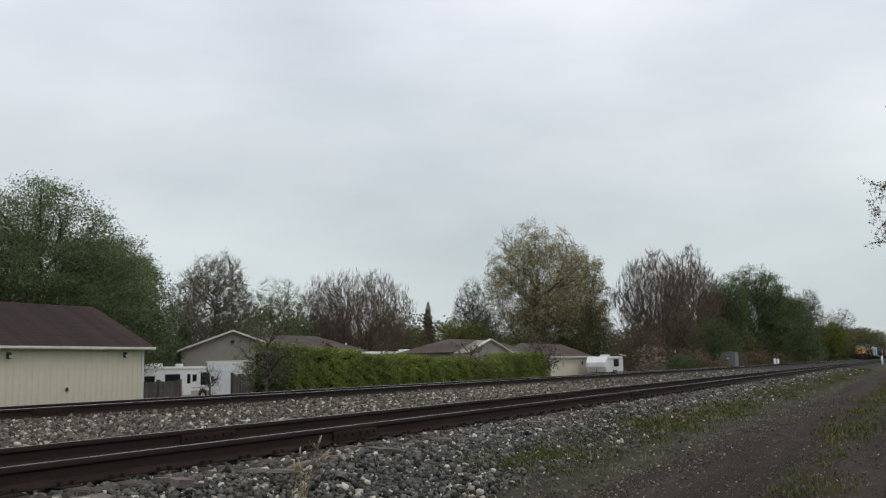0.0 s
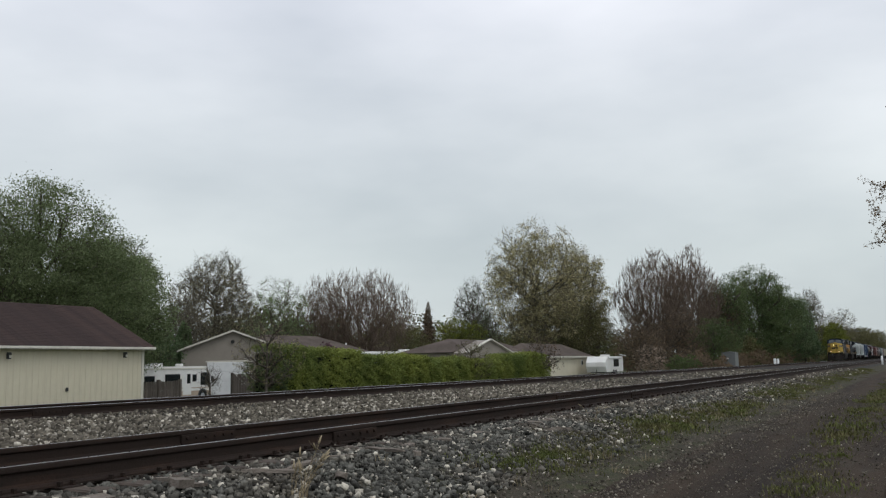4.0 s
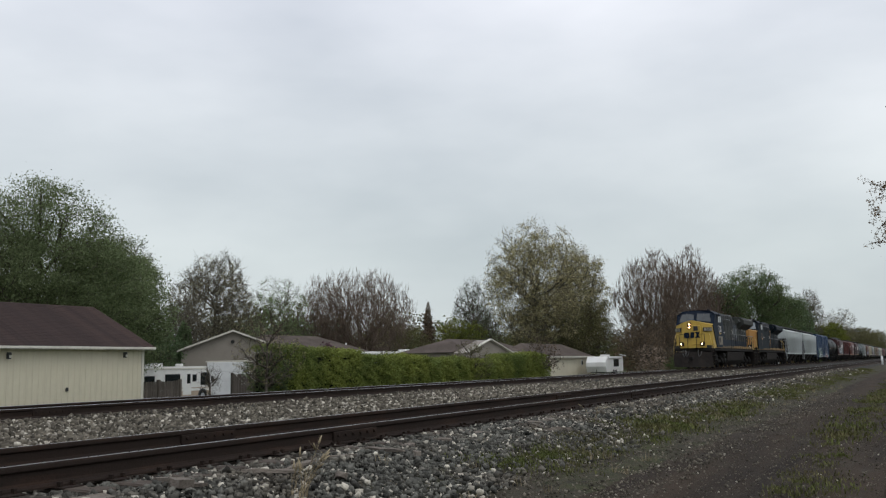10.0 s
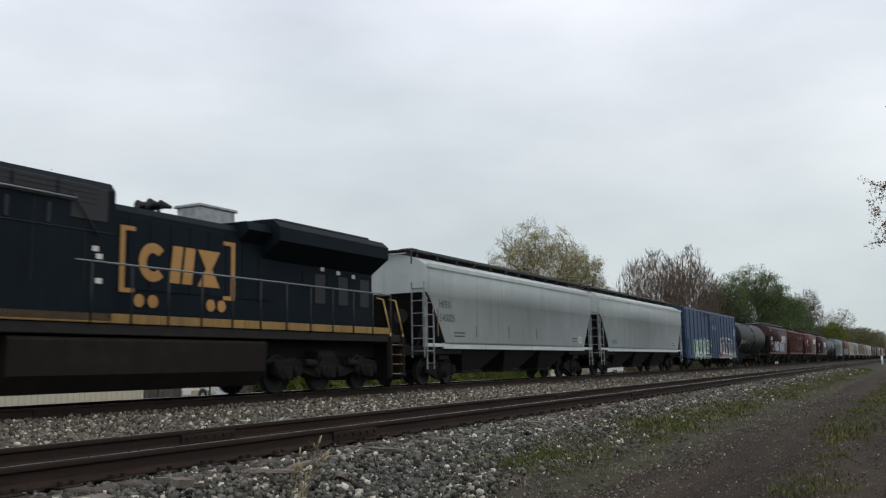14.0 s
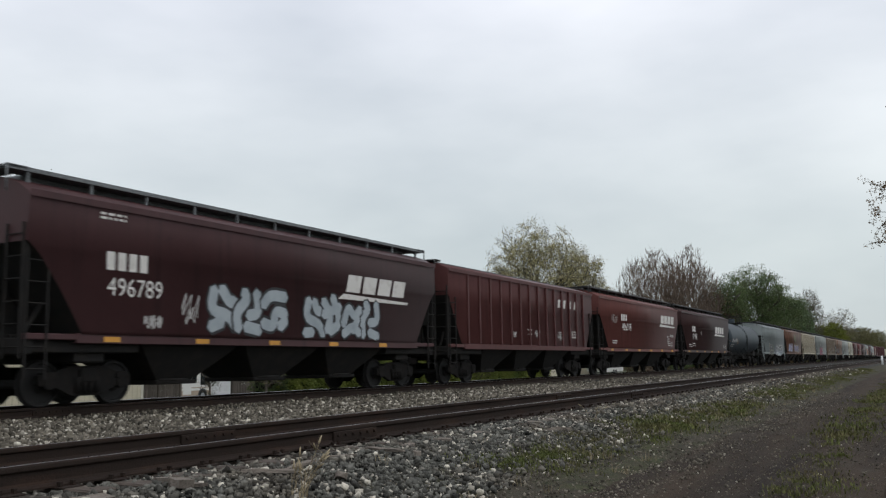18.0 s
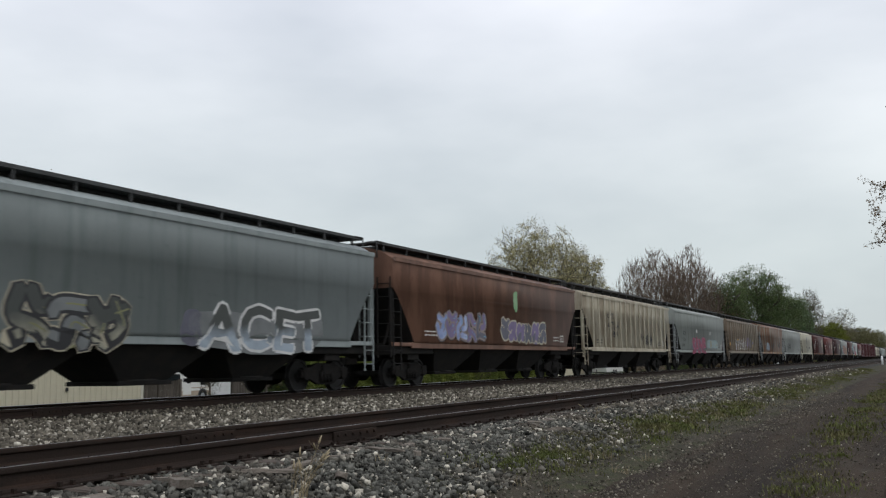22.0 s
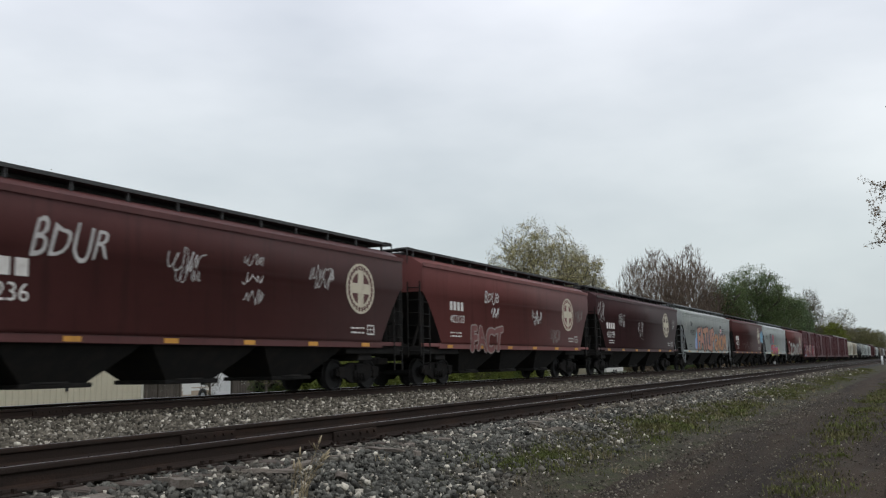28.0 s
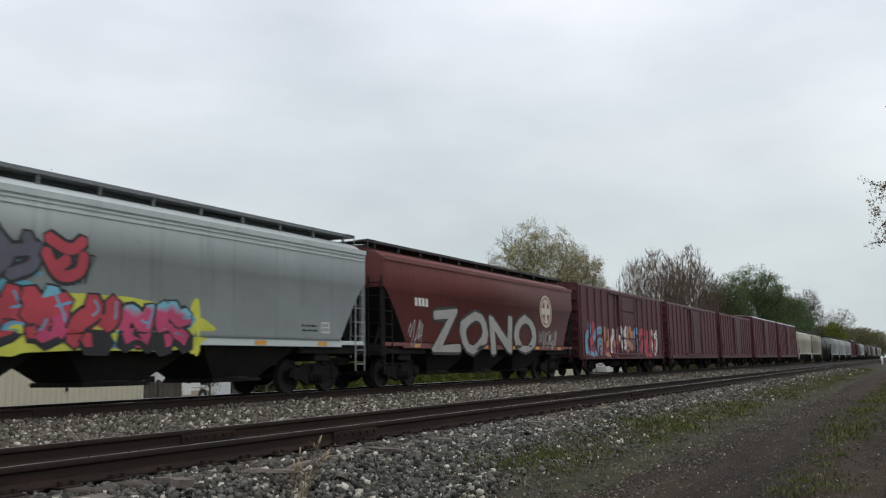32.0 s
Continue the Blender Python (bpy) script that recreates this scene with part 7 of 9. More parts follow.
LEAF = {"garden": leaf_mat("garden_tree_leaves", (0.058, 0.074, 0.035), (0.074, 0.090, 0.044), 2.4),
        "dark": leaf_mat("dark_green_leaves", (0.040, 0.060, 0.030), (0.054, 0.068, 0.033), 2.4),
        "green": leaf_mat("mid_green_leaves", (0.052, 0.068, 0.028), (0.036, 0.052, 0.023), 2.3),
        "light": leaf_mat("fresh_green_leaves", (0.11, 0.16, 0.055), (0.08, 0.12, 0.05)),
        "blue": leaf_mat("grey_green_leaves", (0.075, 0.105, 0.055), (0.055, 0.08, 0.045)),
        "yellow": leaf_mat("yellow_green_leaves", (0.085, 0.092, 0.018), (0.055, 0.07, 0.016)),
        "tan": leaf_mat("tan_spring_buds", (0.185, 0.165, 0.088), (0.125, 0.115, 0.058), 2.3),
        "olive": leaf_mat("olive_leaves", (0.060, 0.060, 0.026), (0.048, 0.043, 0.023), 2.4),
        "brown": leaf_mat("brown_buds", (0.105, 0.076, 0.050), (0.075, 0.058, 0.039), 2.1),
        "orange": leaf_mat("rust_buds", (0.12, 0.06, 0.028), (0.07, 0.048, 0.024)),
        "pink": leaf_mat("pale_pink_blossom", (0.24, 0.19, 0.15), (0.13, 0.10, 0.075)),
        "white": leaf_mat("white_blossom", (0.58, 0.58, 0.54), (0.3, 0.34, 0.24)),
        "purple": leaf_mat("purple_leaves", (0.055, 0.025, 0.035), (0.035, 0.02, 0.025)),
        "hedge": leaf_mat("hedge_leaves", (0.092, 0.105, 0.026), (0.058, 0.074, 0.022), 2.6)}


def nearest(A, B, upright):
    """For every target in B the index of the best joining point in A."""
    d = B[:, None, :] - A[None, :, :]
    hor = np.hypot(d[..., 0], d[..., 1])
    dist = np.linalg.norm(d, axis=2) + upright * np.maximum(0, hor * 1.3 - d[..., 2])
    return np.argmin(dist, axis=1)


def tree_paths(P0, P1, rng, m, sag):
    t = np.linspace(0, 1, m)[None, :, None]
    L = np.linalg.norm(P1 - P0, axis=1)[:, None, None]
    bow = np.sin(t * np.pi) * L
    side = rng.normal(size=(len(P0), 1, 3)) * 0.06
    side[..., 2] += sag
    return P0[:, None] * (1 - t) + P1[:, None] * t + bow * side + rng.normal(size=(len(P0), m, 3)) * L * 0.018 * (t > 0) * (t < 1)


def tubes(paths, r0, r1, n):
    k, m, _ = paths.shape
    d = np.gradient(paths, axis=1)
    d /= np.linalg.norm(d, axis=2)[..., None] + 1e-9
    ref = np.where(np.abs(d[..., 2:3]) < 0.9, np.array([0, 0, 1.0]), np.array([1.0, 0, 0]))
    u = np.cross(d, ref)
    u /= np.linalg.norm(u, axis=2)[..., None] + 1e-9
    w = np.cross(d, u)
    r = (r0[:, None] + (r1 - r0)[:, None] * np.linspace(0, 1, m)[None])[..., None, None]
    a = np.linspace(0, 2 * np.pi, n, endpoint=False)
    ring = paths[:, :, None] + r * (np.cos(a)[None, None, :, None] * u[:, :, None] + np.sin(a)[None, None, :, None] * w[:, :, None])
    i, j, q = np.meshgrid(np.arange(k), np.arange(m - 1), np.arange(n), indexing="ij")
    b = i * m * n + j * n
    F = np.stack([b + q, b + (q + 1) % n, b + n + (q + 1) % n, b + n + q], -1).reshape(-1, 4)
    return ring.reshape(-1, 3), F


def leaf_quads(rng, C, size):
    n = len(C)
    R = random_frames(rng, n)
    s = size * rng.uniform(0.6, 1.3, n)[:, None]
    u, v = R[:, :, 0] * s, R[:, :, 1] * s * 0.7
    V = np.stack([C - u, C + u * 0.8 + v, C + u * 0.3 - v], 1)
    F = np.arange(3 * n).reshape(n, 3)
    return V.reshape(-1, 3), F


def slivers(rng, C, D, L, w):
    """Fine twigs, each one thin tapering blade."""
    n = len(C)
    s = np.cross(D, rng.normal(size=(n, 3)))
    s = s / (np.linalg.norm(s, axis=1)[:, None] + 1e-9) * w
    V = np.stack([C - s, C + s, C + D * L[:, None]], 1)
    return V.reshape(-1, 3), np.arange(3 * n).reshape(n, 3)


def crown_exit(P, D, cen, rad):
    """Distance from P along D to the crown's ellipsoid."""
    p, d = (P - cen) / rad, D / rad
    a, b, c = (d * d).sum(1), (p * d).sum(1), (p * p).sum(1) - 1
    return (-b + np.sqrt(np.maximum(b * b - a * c, 0.01 * a))) / a


def unit(D):
    return D / (np.linalg.norm(D, axis=1)[:, None] + 1e-9)


def tree(name, x, y, height, width, label, leaf, seed, upright=0.3, bark=BARK, base=0.25, twigs=900, leaves=6000, leaf_size=0.16, spread=0.35, top=1.0, limbs=11, category="tree", group=""):
    """Trunk, limbs, boughs and twigs that fork in turn and end at an uneven crown outline; leaves sit on the outer twigs."""
    rng = np.random.default_rng(seed)
    airy = leaf not in ("garden", "dark", "green", "olive", "yellow", "purple")
    vase, small = upright > 1, height < 5.5
    th = empty(name, label, category, group)
    th.location = (x, y, ground_z(y) - 0.05)
    zb, rw = base * height, width / 2
    rz = (height - zb) / 2
    cen, rad = np.array([0, 0, zb + rz]), np.array([rw, rw, rz])
    lump = rng.normal(size=(5, 3)) * 2.6
    V, F, off = [], [], 0

    def fit(Q):
        """Taper towards the top, for pointed crowns."""
        if top >= 1:
            return Q
        t = np.clip((Q[:, 2:3] - zb) / (2 * rz), 0, 1)
        w = (1 - t * (1 - 0.4 * top)) * 1.1 / np.maximum(2 * np.sqrt(np.maximum(t * (1 - t), 0.03)), 0.45)
        return np.concatenate([Q[:, :2] * np.minimum(w, 1.8), Q[:, 2:3]], 1)

    def emit(paths, r0, r1, sides):
        nonlocal off
        vf = tubes(fit(paths.reshape(-1, 3)).reshape(paths.shape), r0, r1, sides)
        V.append(vf[0])
        F.append(vf[1] + off)
        off += len(vf[0])

    rt = 0.014 * height + 0.03
    tip = zb * 1.3 + 0.05 * height if vase else zb + rz * 1.25
    lean = rng.normal(size=2) * 0.02 * height
    k = np.linspace(0, 1, 7)[:, None]
    trunk = np.concatenate([lean[None] * k * k + rng.normal(size=(7, 2)) * 0.004 * height * k, tip * k], 1)
    emit(trunk[None], np.array([rt]), np.array([rt * (0.7 if vase else 0.25)]), 8)
    s = rng.uniform(0.55 if vase else max(0.12, min(0.6, zb * 0.8 / tip)), 1.0, limbs)
    s[0] = 1.0
    start = np.stack([np.interp(s * 6, np.arange(7), trunk[:, i]) for i in range(3)], 1)
    az = np.arange(limbs) * 2.39996 + rng.uniform(0, 6.28) + rng.normal(size=limbs) * 0.25
    el = rng.uniform(1.0, 1.42, limbs) if vase else rng.uniform(0.15, 0.75, limbs) + 0.5 * np.clip(s - 0.4, 0, 1)
    D = np.stack([np.cos(az) * np.cos(el), np.sin(az) * np.cos(el), np.sin(el)], 1)
    r_now = np.full(limbs, rt * (0.62 if vase else 0.5))
    plen = np.full(limbs, 10 * height)
    levels = []
    for lv in range(2):
        bump = 1 + 0.10 * np.sin(D @ lump.T * 1.7 + seed).sum(1) / 1.6
        cap = plen * rng.uniform(0.42, 0.8, len(D)) if lv else plen
        L = np.maximum(np.minimum(crown_exit(start, D, cen, rad) * bump * rng.uniform(0.62, 0.95, len(D)), cap), 0.02 * height)
        m = (6, 5)[lv]
        t = np.linspace(0, 1, m)[None, :, None]
        rise = np.array([0, 0, 1.0]) * (0.10 if vase else 0.16 - 0.04 * lv)
        wob = rng.normal(size=(len(D), m, 3)) * 0.03 * (t > 0)
        paths = start[:, None] + L[:, None, None] * (D[:, None] * t + rise * (t * t - t * 0.6) + wob)
        paths[..., 2] = np.maximum(paths[..., 2], 0.02 * height)
        emit(paths, r_now, np.maximum(r_now * 0.42, 0.0009 * height + 0.002), (6, 5)[lv])
        levels.append((paths, r_now))
        if lv:
            break
        n = 5
        idx = np.repeat(np.arange(len(D)), n)
        s = np.tile((np.arange(n) + 0.6) / (n - 0.2), len(D)) * 0.78 + 0.2 + rng.normal(size=len(idx)) * 0.05
        s = np.clip(s, 0.12, 1.0) * (m - 1)
        a = np.minimum(s.astype(int), m - 2)
        f = (s - a)[:, None]
        start = paths[idx, a] * (1 - f) + paths[idx, a + 1] * f
        pd = unit(paths[idx, a + 1] - paths[idx, a])
        perp = unit(np.cross(pd, rng.normal(size=pd.shape)))
        out = (start - cen) / rad
        D = unit(pd + perp * (rng.uniform(0.25, 0.6, (len(idx), 1)) if vase else rng.uniform(0.5, 1.1, (len(idx), 1))) + out * (0.18 if vase else 0.35) + np.array([0, 0, 0.20 if vase else 0.12]))
        plen = np.repeat(L, n)
        r_now = np.repeat(r_now, n) * (0.85 - 0.35 * s / (m - 1)) * 0.62

    def inside(n, lo):
        q = unit(rng.normal(size=(n, 3)))
        bump = 1 + 0.11 * np.sin(q @ lump.T * 1.7 + seed).sum(1, keepdims=True) / 1.6
        q = q * np.minimum(rng.uniform(lo ** 2, 1.04, (n, 1)) ** 0.5 * bump, 1.06)
        return cen + q * rad

    anchors = np.concatenate([p[:, 1:].reshape(-1, 3) for p, _ in levels])
    r_prev = np.concatenate([(r[:, None] * np.linspace(0.85, 0.42, p.shape[1] - 1)[None]).ravel() for p, r in levels])
    # boughs and twigs reach the rest of the crown from the nearest limb
    owner = None
    for n, lo, m, sides in ((70 if small else 230, 0.3, 4, 4), (260 if small else 2300 if airy else 1200, 0.35, 3, 3)):
        T = inside(n, lo)
        T = T[T[:, 2] > 0.04 * height]
        k = nearest(anchors, T, upright)
        paths = tree_paths(anchors[k], T, rng, m, 0.0 if not vase else 0.05)
        r0 = np.maximum(r_prev[k] * 0.6, (0.0006 if m == 3 else 0.0009) * height + 0.003)
        emit(paths, r0, np.maximum(r0 * 0.45, 0.0006 * height + 0.002), sides)
        group_of = np.arange(len(T)) if owner is None else np.where(k >= off0, owner[np.clip((k - off0) // (m_prev - 1), 0, len(owner) - 1)], rng.integers(0, len(owner), len(T)))
        owner, off0, m_prev = group_of, len(anchors), m
        anchors = np.concatenate([anchors, paths[:, 1:].reshape(-1, 3)])
        r_prev = np.concatenate([r_prev, (r0[:, None] * np.linspace(0.85, 0.45, m - 1)[None]).ravel()])
        if m == 4:
            boughs = paths
    mesh = mesh_arrays("trunk", np.concatenate(V), np.concatenate(F), bark)
    mesh.parent = th
    mesh["label"] = "trunk with forking branches"
    ends = paths[:, 1:].reshape(-1, 3)
    dirs = np.repeat(unit(paths[:, -1] - paths[:, 0]), 2, 0)
    m = int(min(14000, twigs * (3.4 if airy else 1.0)))
    j = rng.integers(0, len(ends), m)
    C = ends[j] + rng.normal(size=(m, 3)) * 0.004 * height
    E_ = unit(dirs[j] + rng.normal(size=(m, 3)) * (0.22 if vase else 0.45) + np.array([0, 0, 0.75 if vase else 0.2]))
    V3, F3 = slivers(rng, fit(C), E_, height * rng.uniform(0.03, 0.075, m), 0.0011 * height + 0.0012)
    sp = mesh_arrays("twig_spray", V3, F3, bark)
    sp.parent = th
    sp["kind"] = "stuff"
    if leaves:
        n = int(leaves * (2.2 if airy else 3.2))
        size = leaf_size * (0.42 if airy else 0.52)
        # foliage gathers in pads round the twig ends; some twigs carry few leaves
        load = np.repeat(rng.uniform(0.25, 1.0, len(boughs))[owner % len(boughs)], 2) * rng.uniform(0.4, 1.0, len(ends))
        j = rng.choice(len(ends), n, p=load / load.sum())
        pad = min(spread, 0.6) * (0.55 if airy else 0.75) * max(0.5, min(1.6, height / 12))
        C = ends[j] + rng.normal(size=(n, 3)) * pad * np.array([1, 1, 0.6])
        C = C[C[:, 2] > (0.10 * height if base > 0.1 else 0.05)]
        V2, F2 = leaf_quads(rng, fit(C), size)
        cr = mesh_arrays("crown", V2, F2, LEAF[leaf])
        cr.parent = th
    return th


def build_trees():
    T = tree
    T("broadleaf_tree", 34.8, 46, 13.2, 12.8, "large tree in full dark green leaf behind the garage", "garden", 1, 0.2, leaves=46000, leaf_size=0.125, spread=0.5, base=0.14, twigs=1300)
    T("broadleaf_tree", 43.0, 49, 10.6, 9.0, "dark green leafy tree with drooping lower boughs", "garden", 2, 0.1, leaves=24000, leaf_size=0.13, spread=0.5, base=0.12)
    T("broadleaf_tree", 26.5, 47, 11.9, 11.0, "dark green leafy tree behind the brown roof", "garden", 3, 0.2, leaves=26000, leaf_size=0.14, spread=0.5, base=0.14)
    T("bare_tree", 51.5, 60, 14.6, 9.5, "tall half-bare tree with reddish buds", "brown", 4, 0.3, BARK_PALE, leaves=2500, leaf_size=0.12, twigs=2200)
    T("shrub", 53.5, 57, 7.4, 6.2, "dark green shrub beside the garage", "dark", 5, 0.1, leaves=4500, leaf_size=0.18, base=0.05)
    T("conifer", 64.0, 63, 7.0, 4.0, "small dark evergreen between the houses", "dark", 6, 0.1, leaves=3500, leaf_size=0.22, base=0.05, top=0.3)
    T("conifer", 57.0, 62, 6.5, 5.0, "dark evergreen shrub beyond the camper", "dark", 46, 0.1, leaves=3500, leaf_size=0.22, base=0.05, top=0.5)
    T("bare_tree", 75.4, 70, 15.5, 10.6, "bare grey round-headed tree with fine twigs", "tan", 7, 0.25, BARK_PALE, leaves=6500, leaf_size=0.12, twigs=4200, base=0.2)
    T("bare_tree", 67.4, 66, 10.0, 5.0, "thin bare grey tree beside the house", "tan", 8, 0.25, BARK_PALE, leaves=100, leaf_size=0.10, twigs=1000)
    T("budding_tree", 89.3, 72, 13.8, 9.1, "sparse fresh green spring tree in young leaf", "light", 9, 0.3, BARK_PALE, leaves=7000, leaf_size=0.14, twigs=1200, base=0.15)
    T("budding_tree", 91.0, 71, 9.2, 6.9, "young fresh green tree behind the roof", "light", 47, 0.3, BARK_PALE, leaves=4500, leaf_size=0.14, twigs=700, base=0.1)
    T("vase_tree", 100.5, 66, 15.8, 15.0, "broad upright tree with reddish brown twigs", "brown", 10, 1.6, BARK_RED, leaves=7500, leaf_size=0.13, twigs=4200, base=0.05, limbs=14)
    T("vase_tree", 96.0, 70, 14.5, 7.5, "upright brown-twigged tree behind the roofs", "brown", 11, 1.6, BARK_RED, leaves=1500, leaf_size=0.13, twigs=1700, base=0.05)
    T("conifer", 125.2, 70, 12.5, 4.6, "dark reddish brown conifer", "brown", 12, 0.1, leaves=5500, leaf_size=0.22, base=0.04, top=0.2)
    T("broadleaf_tree", 122.0, 76, 12.3, 8.0, "dull green tree behind the houses", "olive", 13, 0.3, leaves=4500, leaf_size=0.2, base=0.1)
    T("budding_tree", 121.4, 60, 15.6, 6.8, "slender pale green spring tree", "blue", 14, 0.5, leaves=2800, leaf_size=0.16, twigs=900, base=0.15)
    T("broadleaf_tree", 109.5, 56, 9.2, 7.4, "yellow-green leafy bush tree", "yellow", 15, 0.2, leaves=5000, leaf_size=0.18, base=0.08)
    T("budding_tree", 134.0, 64, 12.5, 7.5, "grey-green tree with thin foliage", "blue", 16, 0.4, leaves=2600, leaf_size=0.17, twigs=800)
    T("broadleaf_tree", 118.0, 72, 9.0, 12.0, "dark green trees behind the houses", "olive", 48, 0.2, leaves=6000, leaf_size=0.22, base=0.05)
    T("budding_tree", 108.0, 44, 20.6, 13.4, "tall spreading tree with sparse tan spring leaves", "tan", 17, 0.4, BARK_PALE, leaves=17000, leaf_size=0.24, twigs=1300, base=0.2, limbs=12)
    T("budding_tree", 131.5, 46, 20.4, 9.0, "tall tree with thin tan spring foliage", "tan", 18, 0.5, BARK_PALE, leaves=10000, leaf_size=0.24, twigs=900, base=0.2)
    T("broadleaf_tree", 113.9, 45.1, 12.7, 12.1, "dense olive-brown tree by the houses", "olive", 19, 0.3, leaves=10000, leaf_size=0.17, base=0.08, twigs=1500)
    T("broadleaf_tree", 120.5, 42, 12.2, 8.5, "dense olive-brown tree with low boughs", "olive", 20, 0.3, leaves=8500, leaf_size=0.17, base=0.08, twigs=1200)
    T("bare_tree", 148.0, 49, 10.5, 7.0, "thin tree with pale blossom", "white", 21, 0.4, leaves=700, leaf_size=0.16, twigs=700)
    T("broadleaf_tree", 152.0, 56, 8.5, 12.0, "distant grey-green tree clump", "blue", 49, 0.3, leaves=4000, leaf_size=0.22, base=0.05)
    T("vase_tree", 137.5, 36, 18.6, 13.0, "tall upright tree with reddish bare twigs", "brown", 22, 1.6, BARK_RED, leaves=9000, leaf_size=0.12, twigs=4200, base=0.06, limbs=13)
    T("vase_tree", 152.1, 34, 20.2, 10.5, "tall upright tree with purplish brown twigs", "brown", 23, 1.6, BARK_RED, leaves=9000, leaf_size=0.12, twigs=3600, base=0.06, limbs=12)
    T("broadleaf_tree", 117.0, 33, 7.4, 7.5, "tangled brown undergrowth tree", "brown", 24, 0.3, leaves=5000, leaf_size=0.14, base=0.05)
    T("broadleaf_tree", 133.0, 32, 9.5, 9.5, "brown budding thicket tree", "brown", 25, 0.3, leaves=6500, leaf_size=0.15, base=0.05)
    T("shrub", 140.0, 28, 8.0, 8.5, "mid-green thicket by the track", "green", 26, 0.2, leaves=6500, leaf_size=0.16, base=0.03)
    T("budding_tree", 159.2, 31, 15.0, 8.0, "rust-coloured budding tree in the lineside wood", "orange", 27, 0.5, leaves=4500, leaf_size=0.15, base=0.1, twigs=1200)
    T("broadleaf_tree", 177.7, 27, 19.0, 15.5, "large dense green tree beside the railway", "green", 28, 0.3, leaves=22000, leaf_size=0.24, base=0.03, spread=0.5, twigs=1400)
    T("broadleaf_tree", 161.0, 30, 16.6, 9.5, "green tree in the lineside wood", "green", 29, 0.3, leaves=8000, leaf_size=0.22, base=0.06)
    T("broadleaf_tree", 204.7, 25, 15.4, 12.0, "dense dark green lineside tree", "dark", 30, 0.3, leaves=11000, leaf_size=0.26, base=0.03, spread=0.5)
    T("conifer", 216.0, 23, 12.2, 9.0, "dark evergreen close to the track", "dark", 31, 0.1, leaves=8000, leaf_size=0.26, base=0.03, top=0.5)
    T("bare_tree", 271.8, 27, 21.3, 8.0, "slender bare grey tree", "tan", 32, 0.5, BARK_PALE, leaves=200, twigs=1100)
    T("broadleaf_tree", 284.7, 23.5, 12.3, 11.0, "yellow-green tree beside the track", "yellow", 33, 0.2, leaves=7000, leaf_size=0.28, base=0.04)
    T("bare_tree", 345.0, 26, 19.0, 15.0, "grey bare trees beyond the bend", "tan", 34, 0.3, BARK_PALE, leaves=2500, leaf_size=0.2, twigs=1800, base=0.1)
    T("broadleaf_tree", 300.0, 25, 12.0, 16.0, "dull olive lineside trees", "olive", 35, 0.3, leaves=9000, leaf_size=0.3, base=0.03)
    T("broadleaf_tree", 408.2, 25, 14.6, 20.0, "distant olive trees by the line", "olive", 36, 0.3, leaves=9000, leaf_size=0.35, base=0.03)
    T("broadleaf_tree", 520.0, 27, 16.5, 30.0, "far olive trees at the end of the line", "olive", 37, 0.3, leaves=9000, leaf_size=0.45, base=0.03)
    T("broadleaf_tree", 640.0, 27, 18.0, 40.0, "far hazy trees where the line vanishes", "olive", 38, 0.3, leaves=9000, leaf_size=0.5, base=0.03)
    T("shrub", 99.8, 27, 3.6, 3.8, "pinkish budding shrub by the track", "pink", 39, 0.5, leaves=2600, leaf_size=0.09, base=0.03, spread=0.2)
    T("shrub", 101.8, 24, 2.3, 4.2, "low green bush beside the railway", "green", 40, 0.2, leaves=3000, leaf_size=0.10, base=0.02, spread=0.2)
    T("shrub", 112.0, 25, 2.8, 6.0, "low brown scrub beside the railway", "brown", 41, 0.3, leaves=4000, leaf_size=0.11, base=0.02, spread=0.25)
    T("shrub", 72.4, 52, 5.0, 3.0, "small purple-leaved tree by the roof", "purple", 42, 0.2, leaves=2200, leaf_size=0.12, base=0.1, spread=0.25)
    T("shrub", 71.9, 45, 4.6, 3.4, "bare tan shrub behind the hedge", "tan", 43, 0.5, leaves=900, leaf_size=0.08, base=0.1, spread=0.2)
    T("shrub", 34.9, 28.8, 4.2, 3.6, "thin budding sapling at the hedge end", "tan", 44, 0.5, leaves=1500, leaf_size=0.05, base=0.12, spread=0.15, twigs=500)
    T("shrub", 36.2, 29.6, 2.7, 2.6, "loose green bush at the hedge end", "green", 50, 0.3, leaves=2600, leaf_size=0.07, base=0.05, spread=0.18, twigs=500)
    T("shrub", 39.0, 33.0, 2.7, 2.0, "small bush with white blossom by the fence", "white", 51, 0.3, leaves=260, leaf_size=0.07, base=0.2, spread=0.2, twigs=400)
    T("shrub", 59.4, 29.6, 3.7, 3.2, "bare twiggy bush in the hedge", "olive", 45, 0.5, leaves=1800, leaf_size=0.06, base=0.05, spread=0.2, twigs=600)
    T("shrub", 72.9, 29.4, 4.2, 4.0, "brown twiggy shrub at the hedge end", "brown", 52, 0.5, leaves=1500, leaf_size=0.07, base=0.05, spread=0.2, twigs=800)
    T("shrub", 40.6, 37.8, 2.3, 1.6, "bare twiggy shrub behind the wooden gate", "tan", 53, 0.6, leaves=60, leaf_size=0.05, base=0.1, twigs=260)


build_trees()


